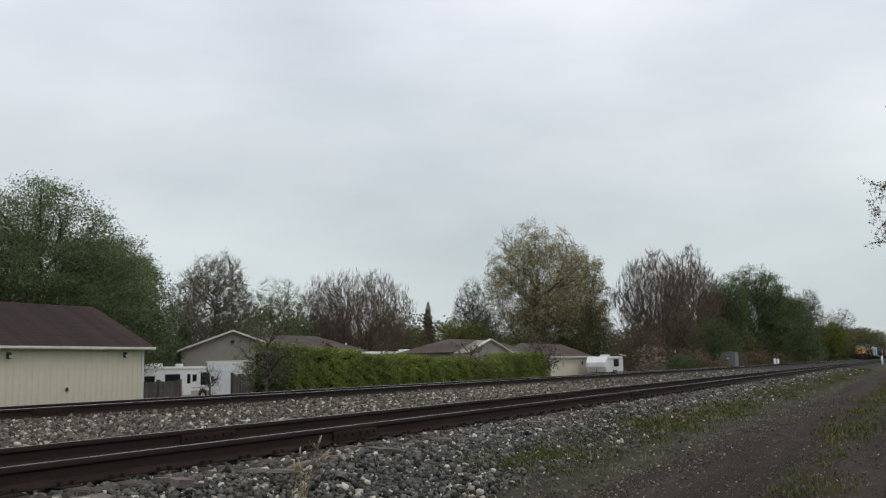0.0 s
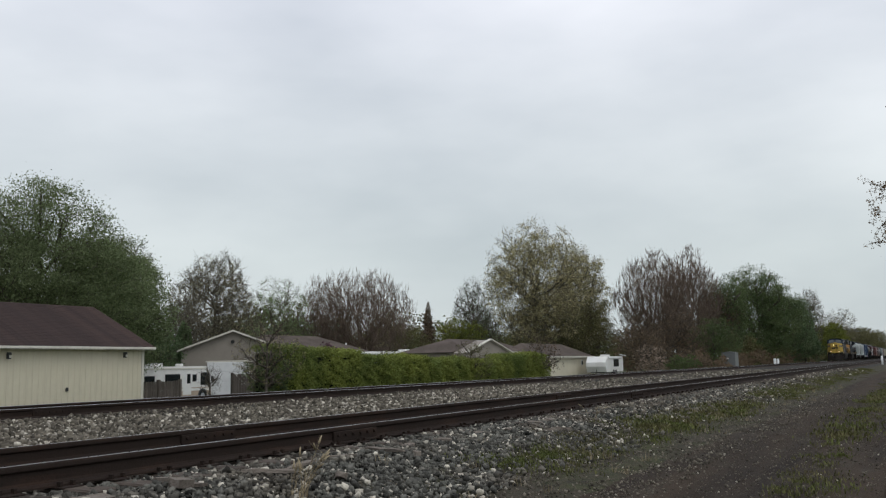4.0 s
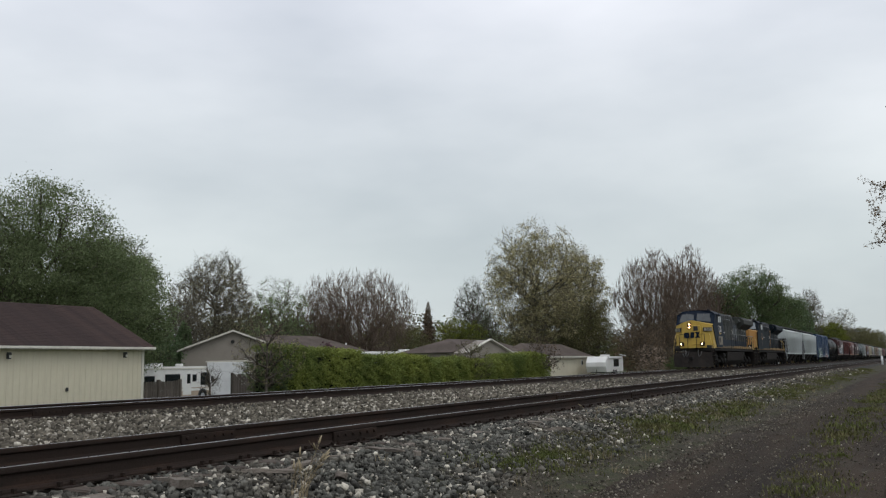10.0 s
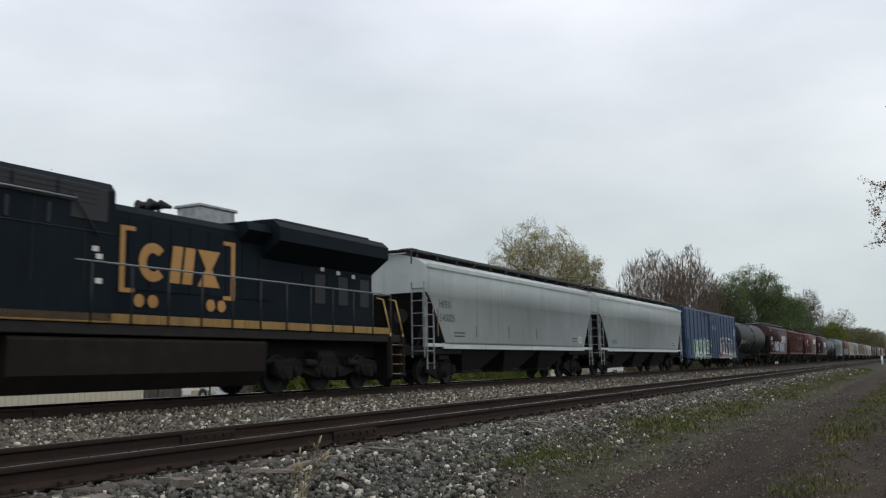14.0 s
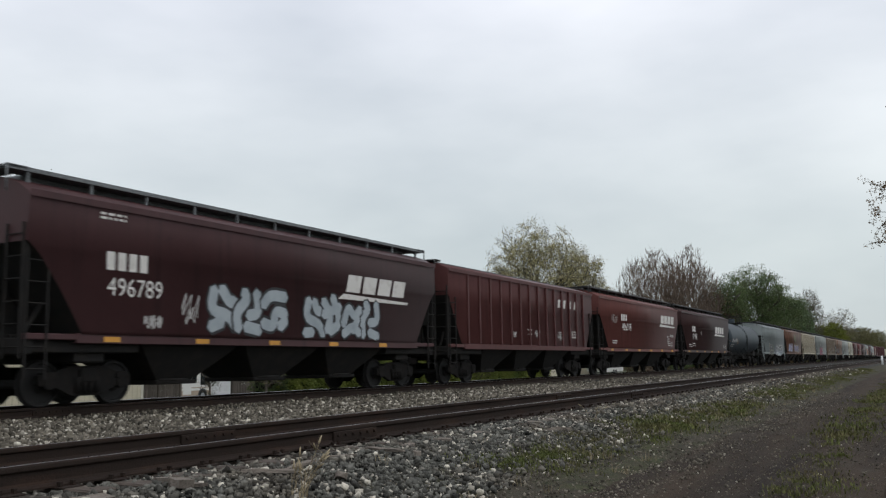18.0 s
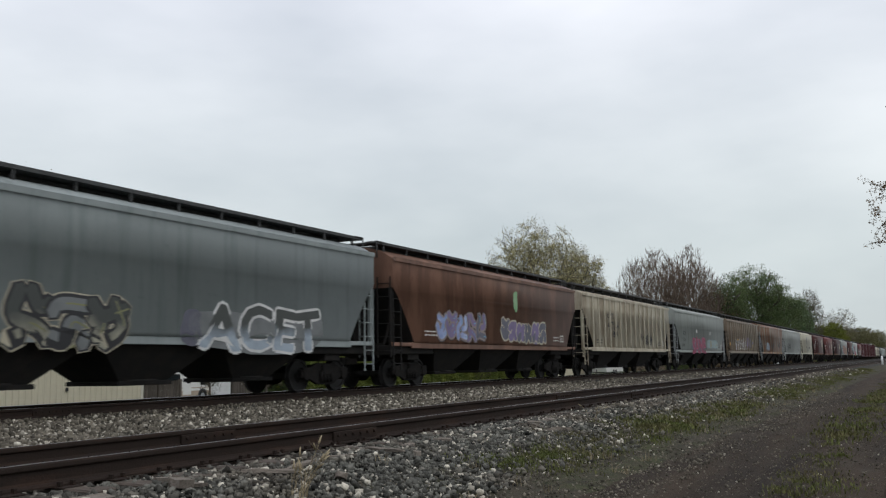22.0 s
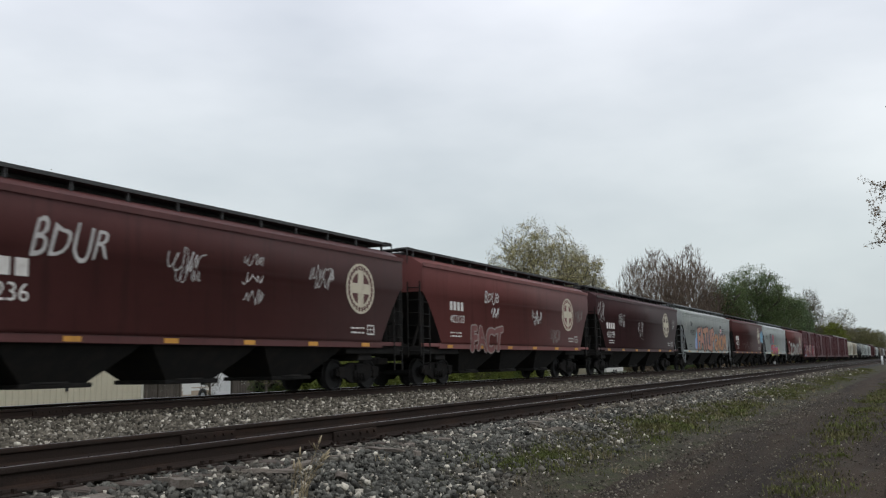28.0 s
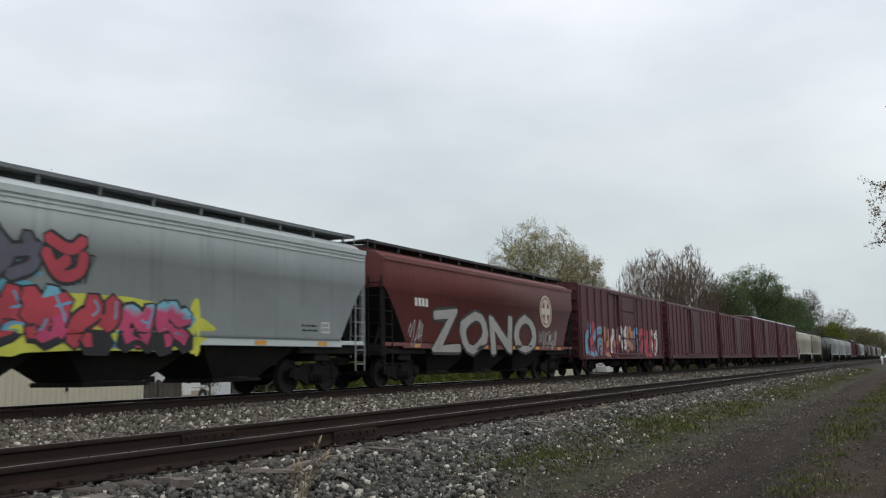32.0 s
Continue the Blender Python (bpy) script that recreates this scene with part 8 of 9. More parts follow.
def build_hedge():
    rng = np.random.default_rng(21)
    h = empty("hedge", "long clipped yellow-green hedge behind the tracks", "hedge")
    x0, x1, yf, yb = 36.4, 74.0, 29.3, 31.2
    def top(x):
        return 1.42 + 0.28 * np.cos((x - 36) / 11.0) + 0.10 * np.sin(x * 0.9) + 0.07 * np.sin(x * 2.3 + 1) + np.where(x > 64, 0.34, 0.0) * smooth_step(64, 67, x) - 0.35 * np.exp(-((x - 63.5) / 1.2) ** 2) - 0.34 * smooth_step(40, 46, x) + 0.22 * smooth_step(58, 64, x)
    # near-black core behind the leaves: the hedge's inner shade, given as colour
    xs = np.linspace(x0 + 0.3, x1 - 0.3, 60)
    V, F = [], []
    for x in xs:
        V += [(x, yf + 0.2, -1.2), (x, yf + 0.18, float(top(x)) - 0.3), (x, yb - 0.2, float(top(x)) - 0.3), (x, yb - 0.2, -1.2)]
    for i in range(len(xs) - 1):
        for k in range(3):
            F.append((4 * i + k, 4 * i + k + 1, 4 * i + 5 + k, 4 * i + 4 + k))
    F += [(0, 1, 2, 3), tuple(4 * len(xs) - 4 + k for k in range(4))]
    mesh_object("inner_mass", V, F, material("hedge_shade_core", (0.012, 0.016, 0.008), 0.95), h)
    n = 120000
    x = rng.uniform(x0, x1, n)
    face = rng.uniform(0, 1, n)
    t = top(x)
    bulge = 0.16 * np.sin(x * 1.7) * np.sin(x * 0.43 + 1) + 0.12 * np.sin(x * 3.1 + 2 + np.sin(x)) - 0.1
    zf = -1.1 + (t + 1.1) * rng.uniform(0, 1, n) ** 0.8
    bulge += 0.13 * np.sin(x * 4.3 + 5 * np.sin(zf * 2.1)) * np.sin(zf * 4.7 + x * 1.3)
    y = np.where(face < 0.68, yf + bulge + rng.normal(size=n) * 0.10 + 0.25 * smooth_step(0.6, 1.0, (zf + 1.1) / (t + 1.1)), rng.uniform(yf, yb, n))
    z = np.where(face < 0.68, zf, t + rng.normal(size=n) * 0.09)
    V, F = leaf_quads(rng, np.stack([x, y, z], -1), 0.062)
    leaves = mesh_arrays("hedge_foliage", V, F, LEAF["hedge"])
    leaves.parent = h
    leaves["kind"] = "stuff"


build_hedge()


def far_woods():
    """Low wood that closes the view behind the houses, in clumps of foliage."""
    rng = np.random.default_rng(31)
    for name, n, x0, x1, y0, y1, hgt, key, size in (("distant_woods", 1300, 50, 330, 80, 100, 10.5, "olive", 0.30), ("distant_green_woods", 420, 50, 300, 78, 96, 8.5, "blue", 0.26), ("distant_thicket", 420, 140, 420, 36, 44, 9.0, "brown", 0.28), ("lineside_scrub", 420, 150, 620, 24.0, 29, 5.5, "olive", 0.28), ("lineside_brush", 260, 112, 240, 22.6, 26, 2.2, "brown", 0.12)):
        x = x0 + (x1 - x0) * rng.uniform(0, 1, n) ** 1.2
        y = rng.uniform(y0, y1, n)
        top = hgt * (0.66 + 0.20 * np.sin(x * 0.13) + 0.14 * np.sin(x * 0.37 + 1.0) + 0.1 * np.sin(x * 0.9))
        z = -2.0 + (top + 2.0) * rng.uniform(0, 1, n) ** 0.7
        C = np.repeat(np.stack([x, y, z], -1), 85, 0)
        C += rng.normal(size=C.shape) * np.array([1.0, 1.0, 0.8]) * hgt * 0.085
        C = C[C[:, 2] > -2.2]
        V, F = leaf_quads(rng, C, size)
        ob = mesh_arrays(name, V, F, LEAF[key])
        tagged(ob, "distant olive and brown spring woodland", "woods", kind="stuff")


far_woods()


def overhang():
    """Leafy bough of a roadside tree just right of the lane."""
    rng = np.random.default_rng(8)
    th = empty("roadside_tree", "roadside tree with a dark bough over the lane", "tree")
    th.location = (0, 0, 0)
    trunk = np.array([[(17.0, -2.6, -0.7), (17.0, -2.5, 1.5), (16.8, -2.3, 4.0), (16.5, -2.0, 6.5)]])
    V, F, off = [], [], 0
    tips = []
    def emit(p, r0, r1, n):
        nonlocal off
        a, f = tubes(p, r0, r1, n)
        V.append(a)
        F.append(f + off)
        off += len(a)
    emit(trunk, np.array([0.2]), np.array([0.09]), 8)
    # bough ends hang in front of the sky at the lane's edge
    ends = np.array([(15.8, 0.40, 2.80), (15.9, 0.44, 2.55), (16.0, 0.42, 3.05), (16.0, 0.33, 2.6), (15.9, 0.33, 3.45), (15.9, 0.25, 3.3), (16.1, 0.15, 2.3), (16.0, 0.1, 2.9), (16.0, 0.15, 3.75), (16.2, -0.2, 4.9), (16.2, -0.3, 3.4)])
    start = np.array([(16.9, -2.4, 2.6)] * len(ends)) + rng.normal(size=(len(ends), 3)) * [0.05, 0.05, 0.35]
    P = tree_paths(start, ends, rng, 6, 0.06)
    emit(P, np.full(len(ends), 0.022), np.full(len(ends), 0.005), 5)
    anch = P[:, 3:].reshape(-1, 3)
    T = anch[rng.integers(0, len(anch), 110)] + rng.normal(size=(110, 3)) * [0.16, 0.17, 0.11]
    k = nearest(anch, T, 0)
    Q = tree_paths(anch[k], T, rng, 4, 0.0)
    emit(Q, np.full(110, 0.005), np.full(110, 0.002), 3)
    m = mesh_arrays("trunk", np.concatenate(V), np.concatenate(F), BARK)
    m.parent = th
    pts = Q[:, 1:].reshape(-1, 3)
    C = pts[rng.integers(0, len(pts), 3200)] + rng.normal(size=(3200, 3)) * 0.035
    V2, F2 = leaf_quads(rng, C, 0.02)
    c = mesh_arrays("crown", V2, F2, LEAF["brown"])
    c.parent = th


overhang()
# ---- buildings and parked campers beyond the tracks ----
M_SIDING = material("beige_ribbed_steel", (0.60, 0.555, 0.42), 0.6, 0, [(0.6, (0.53, 0.485, 0.365), 0.4, 0.7, ONE), (3, (0.46, 0.42, 0.31), 0.55, 0.9, STREAK)], (20, 0.08))
M_FASCIA = material("cream_trim_paint", (0.62, 0.60, 0.52), 0.6, 0, [(3, (0.45, 0.42, 0.35), 0.5, 0.8, ONE)])
M_SHINGLE = material("dark_brown_shingle", (0.044, 0.031, 0.029), 0.92, 0, [(9, (0.028, 0.02, 0.018), 0.45, 0.7, (1, 1, 3)), (0.6, (0.07, 0.046, 0.04), 0.45, 0.7, ONE)], (30, 0.4), rand=0.04)
M_SHINGLE_GREY = material("weathered_brown_shingle", (0.088, 0.072, 0.061), 0.92, 0, [(8, (0.06, 0.048, 0.042), 0.45, 0.7, (1, 1, 3)), (0.5, (0.13, 0.105, 0.09), 0.45, 0.7, ONE)], (30, 0.4))
M_TAUPE = material("taupe_siding", (0.27, 0.24, 0.205), 0.75, 0, [(0.5, (0.22, 0.195, 0.165), 0.4, 0.7, ONE)], (20, 0.1))
M_WHITEP = material("white_paint", (0.72, 0.73, 0.73), 0.5, 0, [(0.8, (0.6, 0.61, 0.61), 0.45, 0.75, ONE), (4, (0.5, 0.5, 0.48), 0.6, 0.9, STREAK)])
M_CAMPER = material("white_camper_skin", (0.74, 0.74, 0.71), 0.35, 0, [(0.7, (0.62, 0.61, 0.57), 0.45, 0.75, ONE)])
M_CAMPER_TAN = material("tan_camper_stripe", (0.42, 0.33, 0.25), 0.45, 0, [(2, (0.34, 0.27, 0.2), 0.45, 0.75, ONE)])
M_PANE = glass("dark_window_glass", (0.018, 0.022, 0.024))
M_TRIM = material("dark_trim", (0.03, 0.03, 0.03), 0.6)
M_FENCE = material("grey_fence_wood", (0.115, 0.10, 0.085), 0.9, 0, [(7, (0.06, 0.052, 0.045), 0.45, 0.7, (4, 4, 0.3))], (30, 0.3), rand=0.2)
M_TYRE = material("tyre_rubber", (0.02, 0.02, 0.02), 0.85)
M_BUNG = material("aluminium_cabinet", (0.14, 0.148, 0.148), 0.5, 0.3, [(1.5, (0.13, 0.135, 0.135), 0.45, 0.75, ONE)])


def keep_mesh(ob):
    d = ob.data
    bpy.data.objects.remove(ob)
    return d


def garage_main():
    g = empty("garage_building", "long beige ribbed-steel garage with brown shingle roof", "garage")
    x0, x1, yf, yb, zg, ze = 6.0, 30.85, 33.0, 41.0, -1.6, 1.70
    Build().box(x0, x1, yf, yb, zg, ze).done("wall", M_SIDING, g)
    p = Build()
    p.box(0.0, 0.895, -0.03, 0.0, zg + 0.2, ze - 0.05)
    for k in range(3):
        u = 0.06 + 0.30 * k
        p.prism([(u, -0.03), (u + 0.025, -0.052), (u + 0.075, -0.052), (u + 0.10, -0.03)], "z", zg + 0.2, ze - 0.05)
    panel = keep_mesh(p.done("siding_panel", M_SIDING))
    for k in range(27):
        shared("siding_panel", panel, g, pose(x1 - 0.13 - 0.9 * (k + 1), yf - 0.002, 0))
    Build().box(x1 - 0.12, x1 + 0.03, yf - 0.055, yf + 0.1, zg, ze - 0.02, 0.01).done("corner_trim", M_FASCIA, g)
    # gable roof, ridge along the track
    r = Build()
    s0, s1 = (yf - 0.42, ze + 0.06), (yf + 4.0, 3.92)
    r.add([(x0 - 0.4, s0[0], s0[1]), (x1 + 0.35, s0[0], s0[1]), (x1 + 0.35, s1[0], s1[1]), (x0 - 0.4, s1[0], s1[1]), (x0 - 0.4, yb + 0.42, s0[1]), (x1 + 0.35, yb + 0.42, s0[1]),
           (x0 - 0.4, s0[0], s0[1] - 0.1), (x1 + 0.35, s0[0], s0[1] - 0.1), (x1 + 0.35, yb + 0.42, s0[1] - 0.1), (x0 - 0.4, yb + 0.42, s0[1] - 0.1)],
          [(0, 1, 2, 3), (3, 2, 5, 4), (6, 9, 8, 7), (0, 6, 7, 1), (5, 8, 9, 4), (1, 7, 8, 5, 2), (0, 3, 4, 9, 6)])
    r.done("roof", M_SHINGLE, g)
    # courses of shingles on the visible slope
    n = 30
    L = math.hypot(s1[0] - s0[0], s1[1] - s0[1])
    a = math.degrees(math.atan2(s1[1] - s0[1], s1[0] - s0[0]))
    c = keep_mesh(Build().prism([(0, 0.0), (0.0, 0.009), (L / n + 0.02, 0.004), (L / n + 0.02, 0.0)], "x", x0 - 0.42, x1 + 0.37).done("shingle_course", M_SHINGLE))
    for k in range(n):
        t = k / n
        shared("shingle_course", c, g, pose(0, s0[0] + (s1[0] - s0[0]) * t, s0[1] + (s1[1] - s0[1]) * t + 0.003, a))
    Build().box(x0 - 0.4, x1 + 0.37, yf - 0.47, yf - 0.42, ze - 0.03, ze + 0.08, 0.008).done("fascia", M_FASCIA, g)
    Build().box(x0 - 0.4, x1 + 0.36, yf - 0.42, yf - 0.02, ze - 0.055, ze - 0.035).done("soffit", M_FASCIA, g)
    for x, z, w, h in ((23.6, 1.38, 0.16, 0.28), (29.63, 1.42, 0.16, 0.26)):
        lamp = Build().box(x - w / 2, x + w / 2, yf - 0.22, yf - 0.05, z - h / 2, z + h / 2, 0.03).done("wall_lamp", M_TRIM, g, "small dark wall lamp")
        Build().box(x - 0.05, x + 0.05, yf - 0.235, yf - 0.22, z - 0.1, z + 0.02).done("lamp_glass", M_FASCIA, lamp)
    Build().box(26.45, 26.58, yf - 0.10, yf - 0.05, -0.16, 0.0, 0.01).done("outlet_box", M_TRIM, g, "dark outlet box")


garage_main()


def picket_panel(x0, x1, y, z0, z1, label, gaps=0.02, group="wooden fences"):
    f = empty("wooden_fence", label, "fence", group)
    n = int((x1 - x0) / 0.15)
    d = keep_mesh(Build().prism([(-0.065, z0), (0.065, z0), (0.065, z1 - 0.06), (0.03, z1), (-0.03, z1), (-0.065, z1 - 0.06)], "y", -0.012, 0.012).done("picket", M_FENCE))
    for k in range(n):
        shared("picket", d, f, pose(x0 + (k + 0.5) * (x1 - x0) / n, y, random.uniform(-0.02, 0.02)))
    for z in (z0 + 0.25, z1 - 0.3):
        Build().box(x0, x1, y + 0.012, y + 0.06, z - 0.045, z + 0.045).done("rail_board", M_FENCE, f)
    k = max(2, int((x1 - x0) / 1.3) + 1)
    for i in range(k):
        x = x0 + (x1 - x0) * i / (k - 1)
        Build().box(x - 0.07, x + 0.07, y - 0.08, y + 0.09, z0 - 0.2, z1 + 0.08, 0.01).done("post", M_FENCE, f)
    return f


picket_panel(31.35, 34.3, 34.0, -1.15, 0.12, "grey weathered picket fence beside the garage")
picket_panel(41.9, 44.0, 37.2, -1.35, 0.35, "grey wooden gate panel by the hedge")


def motorhome(x0, x1, y, zg, zr):
    m = empty("motorhome", "white older motorhome with tan lower stripe", "motorhome")
    H = zr - zg
    prof = [(x0, zg + 0.42), (x1 - 0.1, zg + 0.42), (x1, zg + 0.55), (x1, zg + 1.15), (x1 - 0.12, zg + 1.3), (x1 - 0.42, zg + H * 0.93), (x1 - 0.65, zr), (x0 + 0.1, zr), (x0, zr - 0.1)]
    Build().prism(prof, "y", y, y + 2.4).done("body", M_CAMPER, m)
    Build().box(x0 + 0.05, x1 - 0.08, y - 0.012, y, zg + 0.42, zg + 0.80).done("lower_stripe", M_CAMPER_TAN, m, "tan skirt stripe")
    Build().box(x0 + 0.05, x1 - 0.25, y - 0.012, y, zg + 0.98, zg + 1.05).done("belt_stripe", M_CAMPER_TAN, m)
    Build().box(x0 + 0.05, x1 - 0.6, y - 0.05, y, zr - 0.22, zr - 0.12, 0.01).done("awning", M_FASCIA, m)
    for a, b, z0, z1 in ((x0 + 2.7, x0 + 4.25, 1.25, 2.1), (x0 + 4.95, x0 + 5.35, 1.35, 2.1), (x0 + 0.7, x0 + 1.7, 1.3, 2.0), (x0 + 5.55, x0 + 6.0, 1.5, 2.05)):
        fr = Build().box(a, b, y - 0.03, y, zg + z0, zg + z1, 0.02).done("window", M_TRIM, m)
        Build().box(a + 0.05, b - 0.05, y - 0.04, y - 0.03, zg + z0 + 0.05, zg + z1 - 0.05).done("pane", M_PANE, fr)
    Build().box(x0 + 4.55, x0 + 5.45, y - 0.025, y, zg + 0.5, zg + 2.35, 0.01).done("entry_door", M_CAMPER, m)
    cab = Build().prism([(x1 - 1.25, zg + 1.22), (x1 - 0.14, zg + 1.22), (x1 - 0.44, zg + 2.2), (x1 - 1.25, zg + 2.2)], "y", y - 0.03, y).done("cab_window", M_PANE, m)
    Build().prism([(x1 - 0.10, zg + 1.38), (x1 - 0.36, zg + H * 0.86), (x1 - 0.33, zg + H * 0.86), (x1 - 0.06, zg + 1.38)], "y", y + 0.15, y + 2.25).done("windscreen", M_PANE, m)
    for i, x in enumerate((x0 + 1.6, x1 - 1.0)):
        w = Build().tube((x, y - 0.02, zg + 0.4), (x, y + 0.3, zg + 0.4), 0.4, 0.4, 18).done("wheel", M_TYRE, m)
        Build().tube((x, y - 0.035, zg + 0.4), (x, y - 0.02, zg + 0.4), 0.2, 0.22, 14).done("hubcap", M_SILVER, w)
        Build().tube((x, y - 0.014, zg + 0.42), (x, y - 0.002, zg + 0.42), 0.52, 0.52, 18).done("wheel_arch", M_TRIM, m)
    Build().box(x0 + 2.2, x0 + 3.2, y + 0.7, y + 1.6, zr, zr + 0.25, 0.06).done("roof_air_conditioner", M_CAMPER, m)
    Build().box(x0 + 5.0, x0 + 5.4, y + 0.8, y + 1.3, zr, zr + 0.2, 0.04).done("roof_vent", M_CAMPER, m)
    Build().box(x1 - 0.25, x1 - 0.05, y - 0.28, y - 0.12, zg + 1.5, zg + 1.9, 0.03).tube((x1 - 0.15, y - 0.15, zg + 1.7), (x1 - 0.3, y + 0.1, zg + 1.75), 0.02, 0.02, 5).done("mirror", M_TRIM, m)
    Build().box(x1 - 0.05, x1 + 0.12, y + 0.1, y + 2.3, zg + 0.4, zg + 0.62, 0.03).done("bumper", M_SILVER, m)


motorhome(46.2, 53.9, 50.0, -1.75, 0.93)


def gable_front_garage():
    g = empty("gable_garage", "taupe gabled garage with a white overhead door", "garage")
    zg, hw, ze, zp = -2.2, 4.35, 2.45, 4.0
    Build().prism([(-hw, zg), (hw, zg), (hw, ze), (0, zp), (-hw, ze)], "y", 0, 8).done("wall", M_TAUPE, g)
    for s in (-1, 1):
        xa, za = s * (hw + 0.5), ze - 0.5 * (zp - ze) / hw
        Build().prism([(xa, za), (0, zp + 0.06), (0, zp + 0.2), (xa, za + 0.14)], "y", -0.4, 8.3).done("roof", M_SHINGLE_GREY, g)
        Build().prism([(xa, za - 0.04), (0, zp + 0.02), (0, zp + 0.18), (xa, za + 0.12)], "y", -0.45, -0.402).done("rake_board", M_FASCIA, g, "cream rake board")
    x0, x1, zt = -2.2, 1.45, 1.28
    d = Build().box(x0, x1, -0.05, 0, zg, zt, 0.01).done("overhead_door", M_WHITEP, g, "white sectional overhead door")
    for k in range(4):
        z = zg + (zt - zg) * k / 4
        Build().box(x0 + 0.05, x1 - 0.05, -0.075, -0.05, z + 0.04, z + (zt - zg) / 4 - 0.03, 0.01).done("door_section", M_WHITEP, d)
    Build().box(x0 - 0.12, x1 + 0.12, -0.03, 0, zt, zt + 0.14).done("door_header", M_FASCIA, g)
    Build().tube((0, 0, 3.15), (0, -0.25, 3.1), 0.13, 0.17, 10).done("yard_lamp", M_TRIM, g)
    for k in range(15):
        z = zg + 0.3 * k
        if z < 2.0:
            for a, b in ((-hw, x0 - 0.14), (x1 + 0.14, hw)):
                Build().box(a, b, -0.012, 0, z, z + 0.285).done("siding_board", M_TAUPE, g)
    g.matrix_world = pose(61.9, 55.0, 0, 0, 0, -44)


gable_front_garage()


def low_house(name, label, x0, x1, y0, y1, zg, ze, zr, roof, wall, windows=(), hip=True):
    h = empty(name, label, "house", "houses beyond the hedge")
    Build().box(x0, x1, y0, y1, zg, ze).done("wall", wall, h)
    ym, k = 0.5 * (y0 + y1), 0.5 * (y1 - y0) if hip else -0.0
    o = 0.45
    Build().add([(x0 - o, y0 - o, ze), (x1 + o, y0 - o, ze), (x1 + o, y1 + o, ze), (x0 - o, y1 + o, ze), (x0 - o + k, ym, zr), (x1 + o - k, ym, zr)],
                [(0, 1, 5, 4), (1, 2, 5), (2, 3, 4, 5), (3, 0, 4), (0, 3, 2, 1)]).done("roof", roof, h)
    Build().box(x0 - o, x1 + o, y0 - o - 0.03, y0 - o, ze - 0.12, ze + 0.04).done("gutter", M_FASCIA, h)
    for a, b, z0, z1 in windows:
        f = Build().box(a, b, y0 - 0.04, y0, z0, z1, 0.01).done("window", M_WHITEP, h)
        Build().box(a + 0.06, b - 0.06, y0 - 0.05, y0 - 0.04, z0 + 0.06, z1 - 0.06).done("pane", M_PANE, f)
    return h


h2 = low_house("ranch_house", "low house with weathered brown roof", 71.5, 90.0, 58, 68, -2.2, 2.2, 4.3, M_SHINGLE_GREY, M_TAUPE, ((80, 81.5, 0.4, 1.6),))
Build().tube((88.0, 60.5, 2.6), (88.0, 60.5, 3.5), 0.08, 0.08, 8).done("vent_pipe", M_WHITEP, h2)
h3 = low_house("ranch_house", "low house with dark grey-brown roof", 75.9, 92.4, 38.3, 45.4, -1.3, 1.88, 3.27, M_SHINGLE_GREY, M_TAUPE)
Build().prism([(74.3, 1.75), (79.6, 3.07), (79.6, 3.17), (74.1, 1.82)], "y", 37.3, 37.6).done("rake_board", M_FASCIA, h3)
Build().prism([(79.6, 3.07), (84.8, 1.75), (85.0, 1.82), (79.6, 3.17)], "y", 37.3, 37.6).done("rake_board", M_FASCIA, h3)
Build().prism([(74.5, -1.2), (84.6, -1.2), (84.6, 1.75), (79.6, 3.05), (74.5, 1.75)], "y", 37.6, 39.0).done("front_gable", M_TAUPE, h3)
h4 = low_house("small_house", "small beige house with brown roof", 88.0, 105.2, 36.0, 41.5, -1.2, 1.36, 2.90, M_SHINGLE_GREY, M_SIDING, ((101.9, 102.5, 0.33, 0.92),))


def travel_trailer(x0, x1, y, zg, zr, label, windows):
    t = empty("travel_trailer", label, "camper trailer", "parked camper trailers")
    Build().prism([(x0 + 0.3, zg + 0.45), (x1, zg + 0.45), (x1, zr - 0.15), (x1 - 0.15, zr), (x0 + 0.6, zr), (x0, zr - 0.7), (x0, zg + 1.1)], "y", y, y + 2.4).done("body", M_CAMPER, t)
    for a, b, z0, z1 in windows:
        f = Build().box(a, b, y - 0.03, y, z0, z1, 0.02).done("window", M_TRIM, t)
        Build().box(a + 0.06, b - 0.06, y - 0.04, y - 0.03, z0 + 0.06, z1 - 0.06).done("pane", M_PANE, f)
    Build().box(x0 + 1.0, x1 - 0.8, y - 0.14, y, zr - 0.25, zr - 0.1, 0.03).done("rolled_awning", M_WHITEP, t)
    Build().box((x0 + x1) / 2 - 0.5, (x0 + x1) / 2 + 0.5, y + 0.7, y + 1.6, zr, zr + 0.22, 0.06).done("roof_air_conditioner", M_CAMPER, t)
    for x in ((x0 + x1) / 2 - 0.45, (x0 + x1) / 2 + 0.45):
        Build().tube((x, y - 0.01, zg + 0.36), (x, y + 0.25, zg + 0.36), 0.36, 0.36, 16).done("wheel", M_TYRE, t)
    Build().box(x0 + 0.5, x1, y + 0.3, y + 2.1, zg + 0.36, zg + 0.5).done("chassis", M_TRIM, t)
    Build().tube((x0 + 0.2, y + 1.2, zg), (x0 + 0.2, y + 1.2, zg + 0.9), 0.05, 0.05, 6).done("jack", M_TRIM, t)
    return t


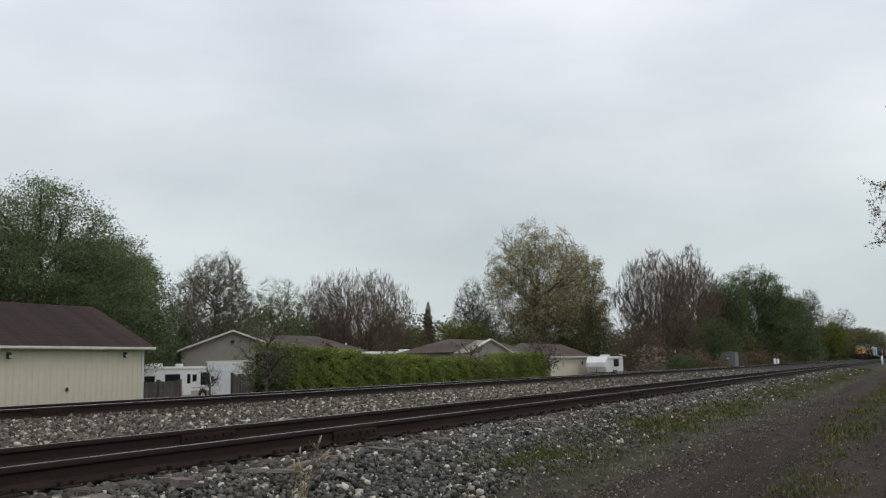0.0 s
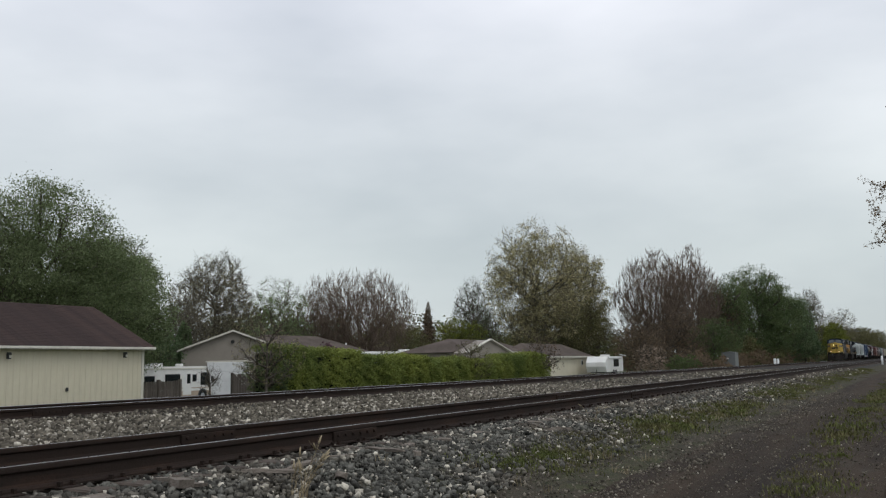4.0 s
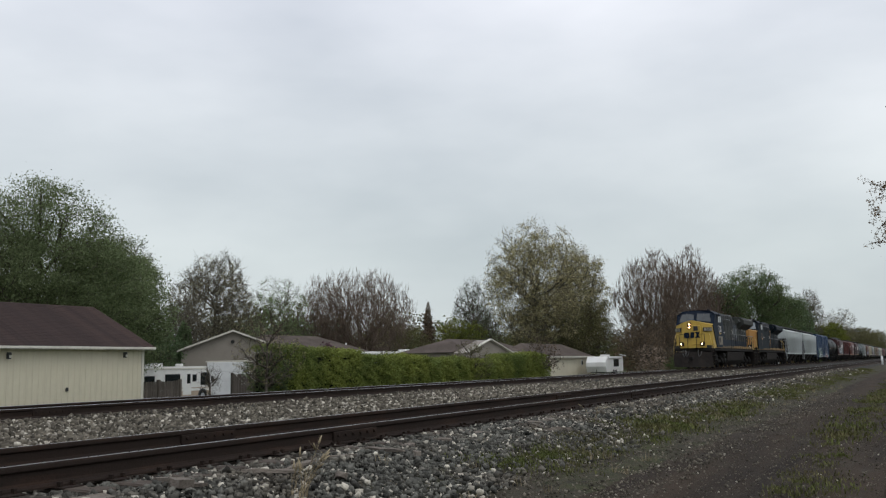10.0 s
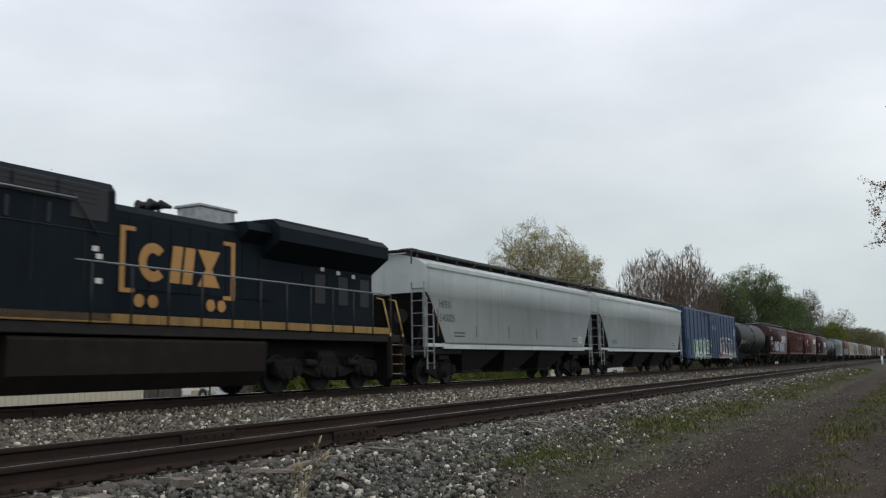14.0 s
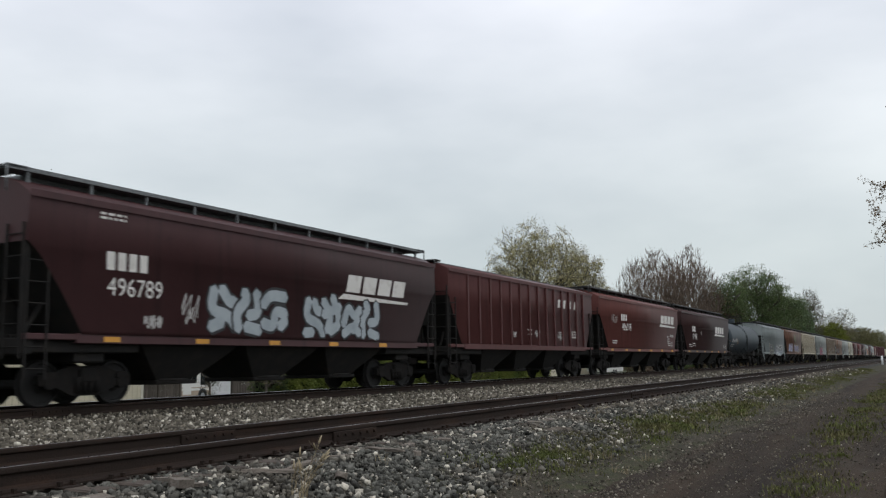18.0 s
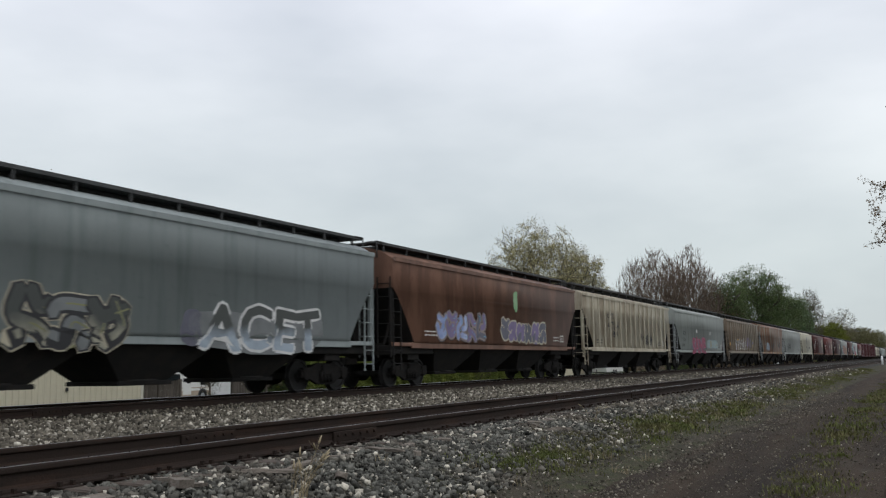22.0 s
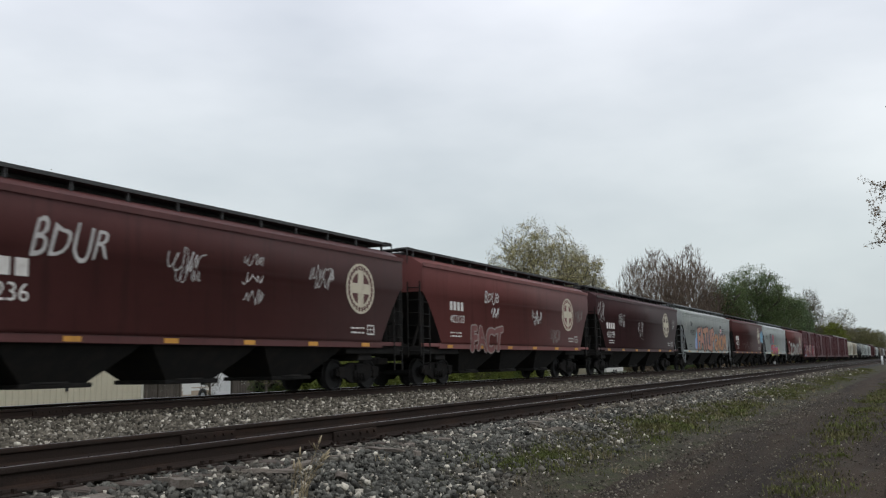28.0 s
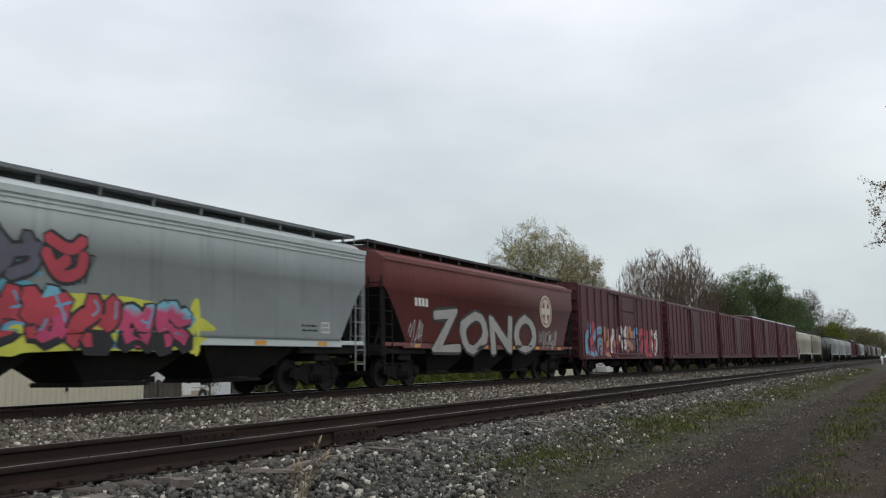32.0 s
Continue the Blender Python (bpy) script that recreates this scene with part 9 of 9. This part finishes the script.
travel_trailer(100.2, 107.0, 32.4, -0.95, 1.32, "white travel trailer with side awning", ((103.2, 105.2, 0.1, 0.98),))
Build().tube((107.6, 32.2, 1.40), (105.1, 32.2, 1.52), 0.06, 0.06, 6).done("awning_pole", M_WHITEP, bpy.data.objects["travel_trailer"])
travel_trailer(64.0, 72.0, 45.0, -1.55, 2.0, "white travel trailer behind the hedge", ())
travel_trailer(73.5, 86.5, 46.5, -1.55, 2.12, "long white camper trailer behind the hedge", ((75, 77, 0.4, 1.2),))


def bungalow():
    b = empty("signal_cabinet", "grey aluminium railway signal cabinet", "equipment cabinet")
    x, y, zg = 127.0, 22.6, ground_z(22.6)
    Build().box(x, x + 2.6, y, y + 1.8, zg + 0.15, zg + 2.45, 0.03).done("cabinet_shell", M_BUNG, b)
    Build().prism([(y - 0.1, zg + 2.45), (y + 1.9, zg + 2.45), (y + 0.9, zg + 2.6)], "x", x - 0.1, x + 2.7).done("cabinet_roof", M_BUNG, b)
    d = Build().box(x - 0.03, x, y + 0.3, y + 1.45, zg + 0.35, zg + 2.25, 0.01).done("door", M_BUNG, b)
    Build().box(x - 0.05, x - 0.03, y + 0.8, y + 1.2, zg + 1.6, zg + 1.75).done("nameplate", M_WHITEP, d, "small white plate")
    Build().box(x + 0.2, x + 2.4, y + 0.2, y + 1.6, zg - 0.1, zg + 0.15).done("foundation", M_FENCE, b)


bungalow()


def marker_post(x, y, h, r=0.06):
    m = empty("marker_post", "short white painted marker post", "post", "white marker posts")
    z = ground_z(y)
    Build().tube((x, y, z - 0.1), (x, y, z + h), r, r, 10).done("post", M_WHITEP, m)
    Build().tube((x, y, z + h), (x, y, z + h + 0.05), r * 1.15, r * 0.4, 10).done("cap", M_WHITEP, m)


marker_post(128.0, 4.46, 1.15, 0.12)
marker_post(150.0, 20.6, 1.45, 0.2)
marker_post(153.5, 20.6, 1.4, 0.2)


def utility_pole(x, y, h, r):
    u = empty("utility_pole", "weathered grey wooden utility pole", "pole", "utility poles")
    z = ground_z(y)
    Build().tube((x, y, z - 0.2), (x, y, z + h), r, r * 0.75, 10).done("shaft", M_FENCE, u)
    Build().box(x - 1.1, x + 1.1, y - 0.05, y + 0.05, z + h - 0.6, z + h - 0.48).done("crossarm", M_FENCE, u)
    return u


utility_pole(37.0, 45.0, 6.6, 0.14)

motions()
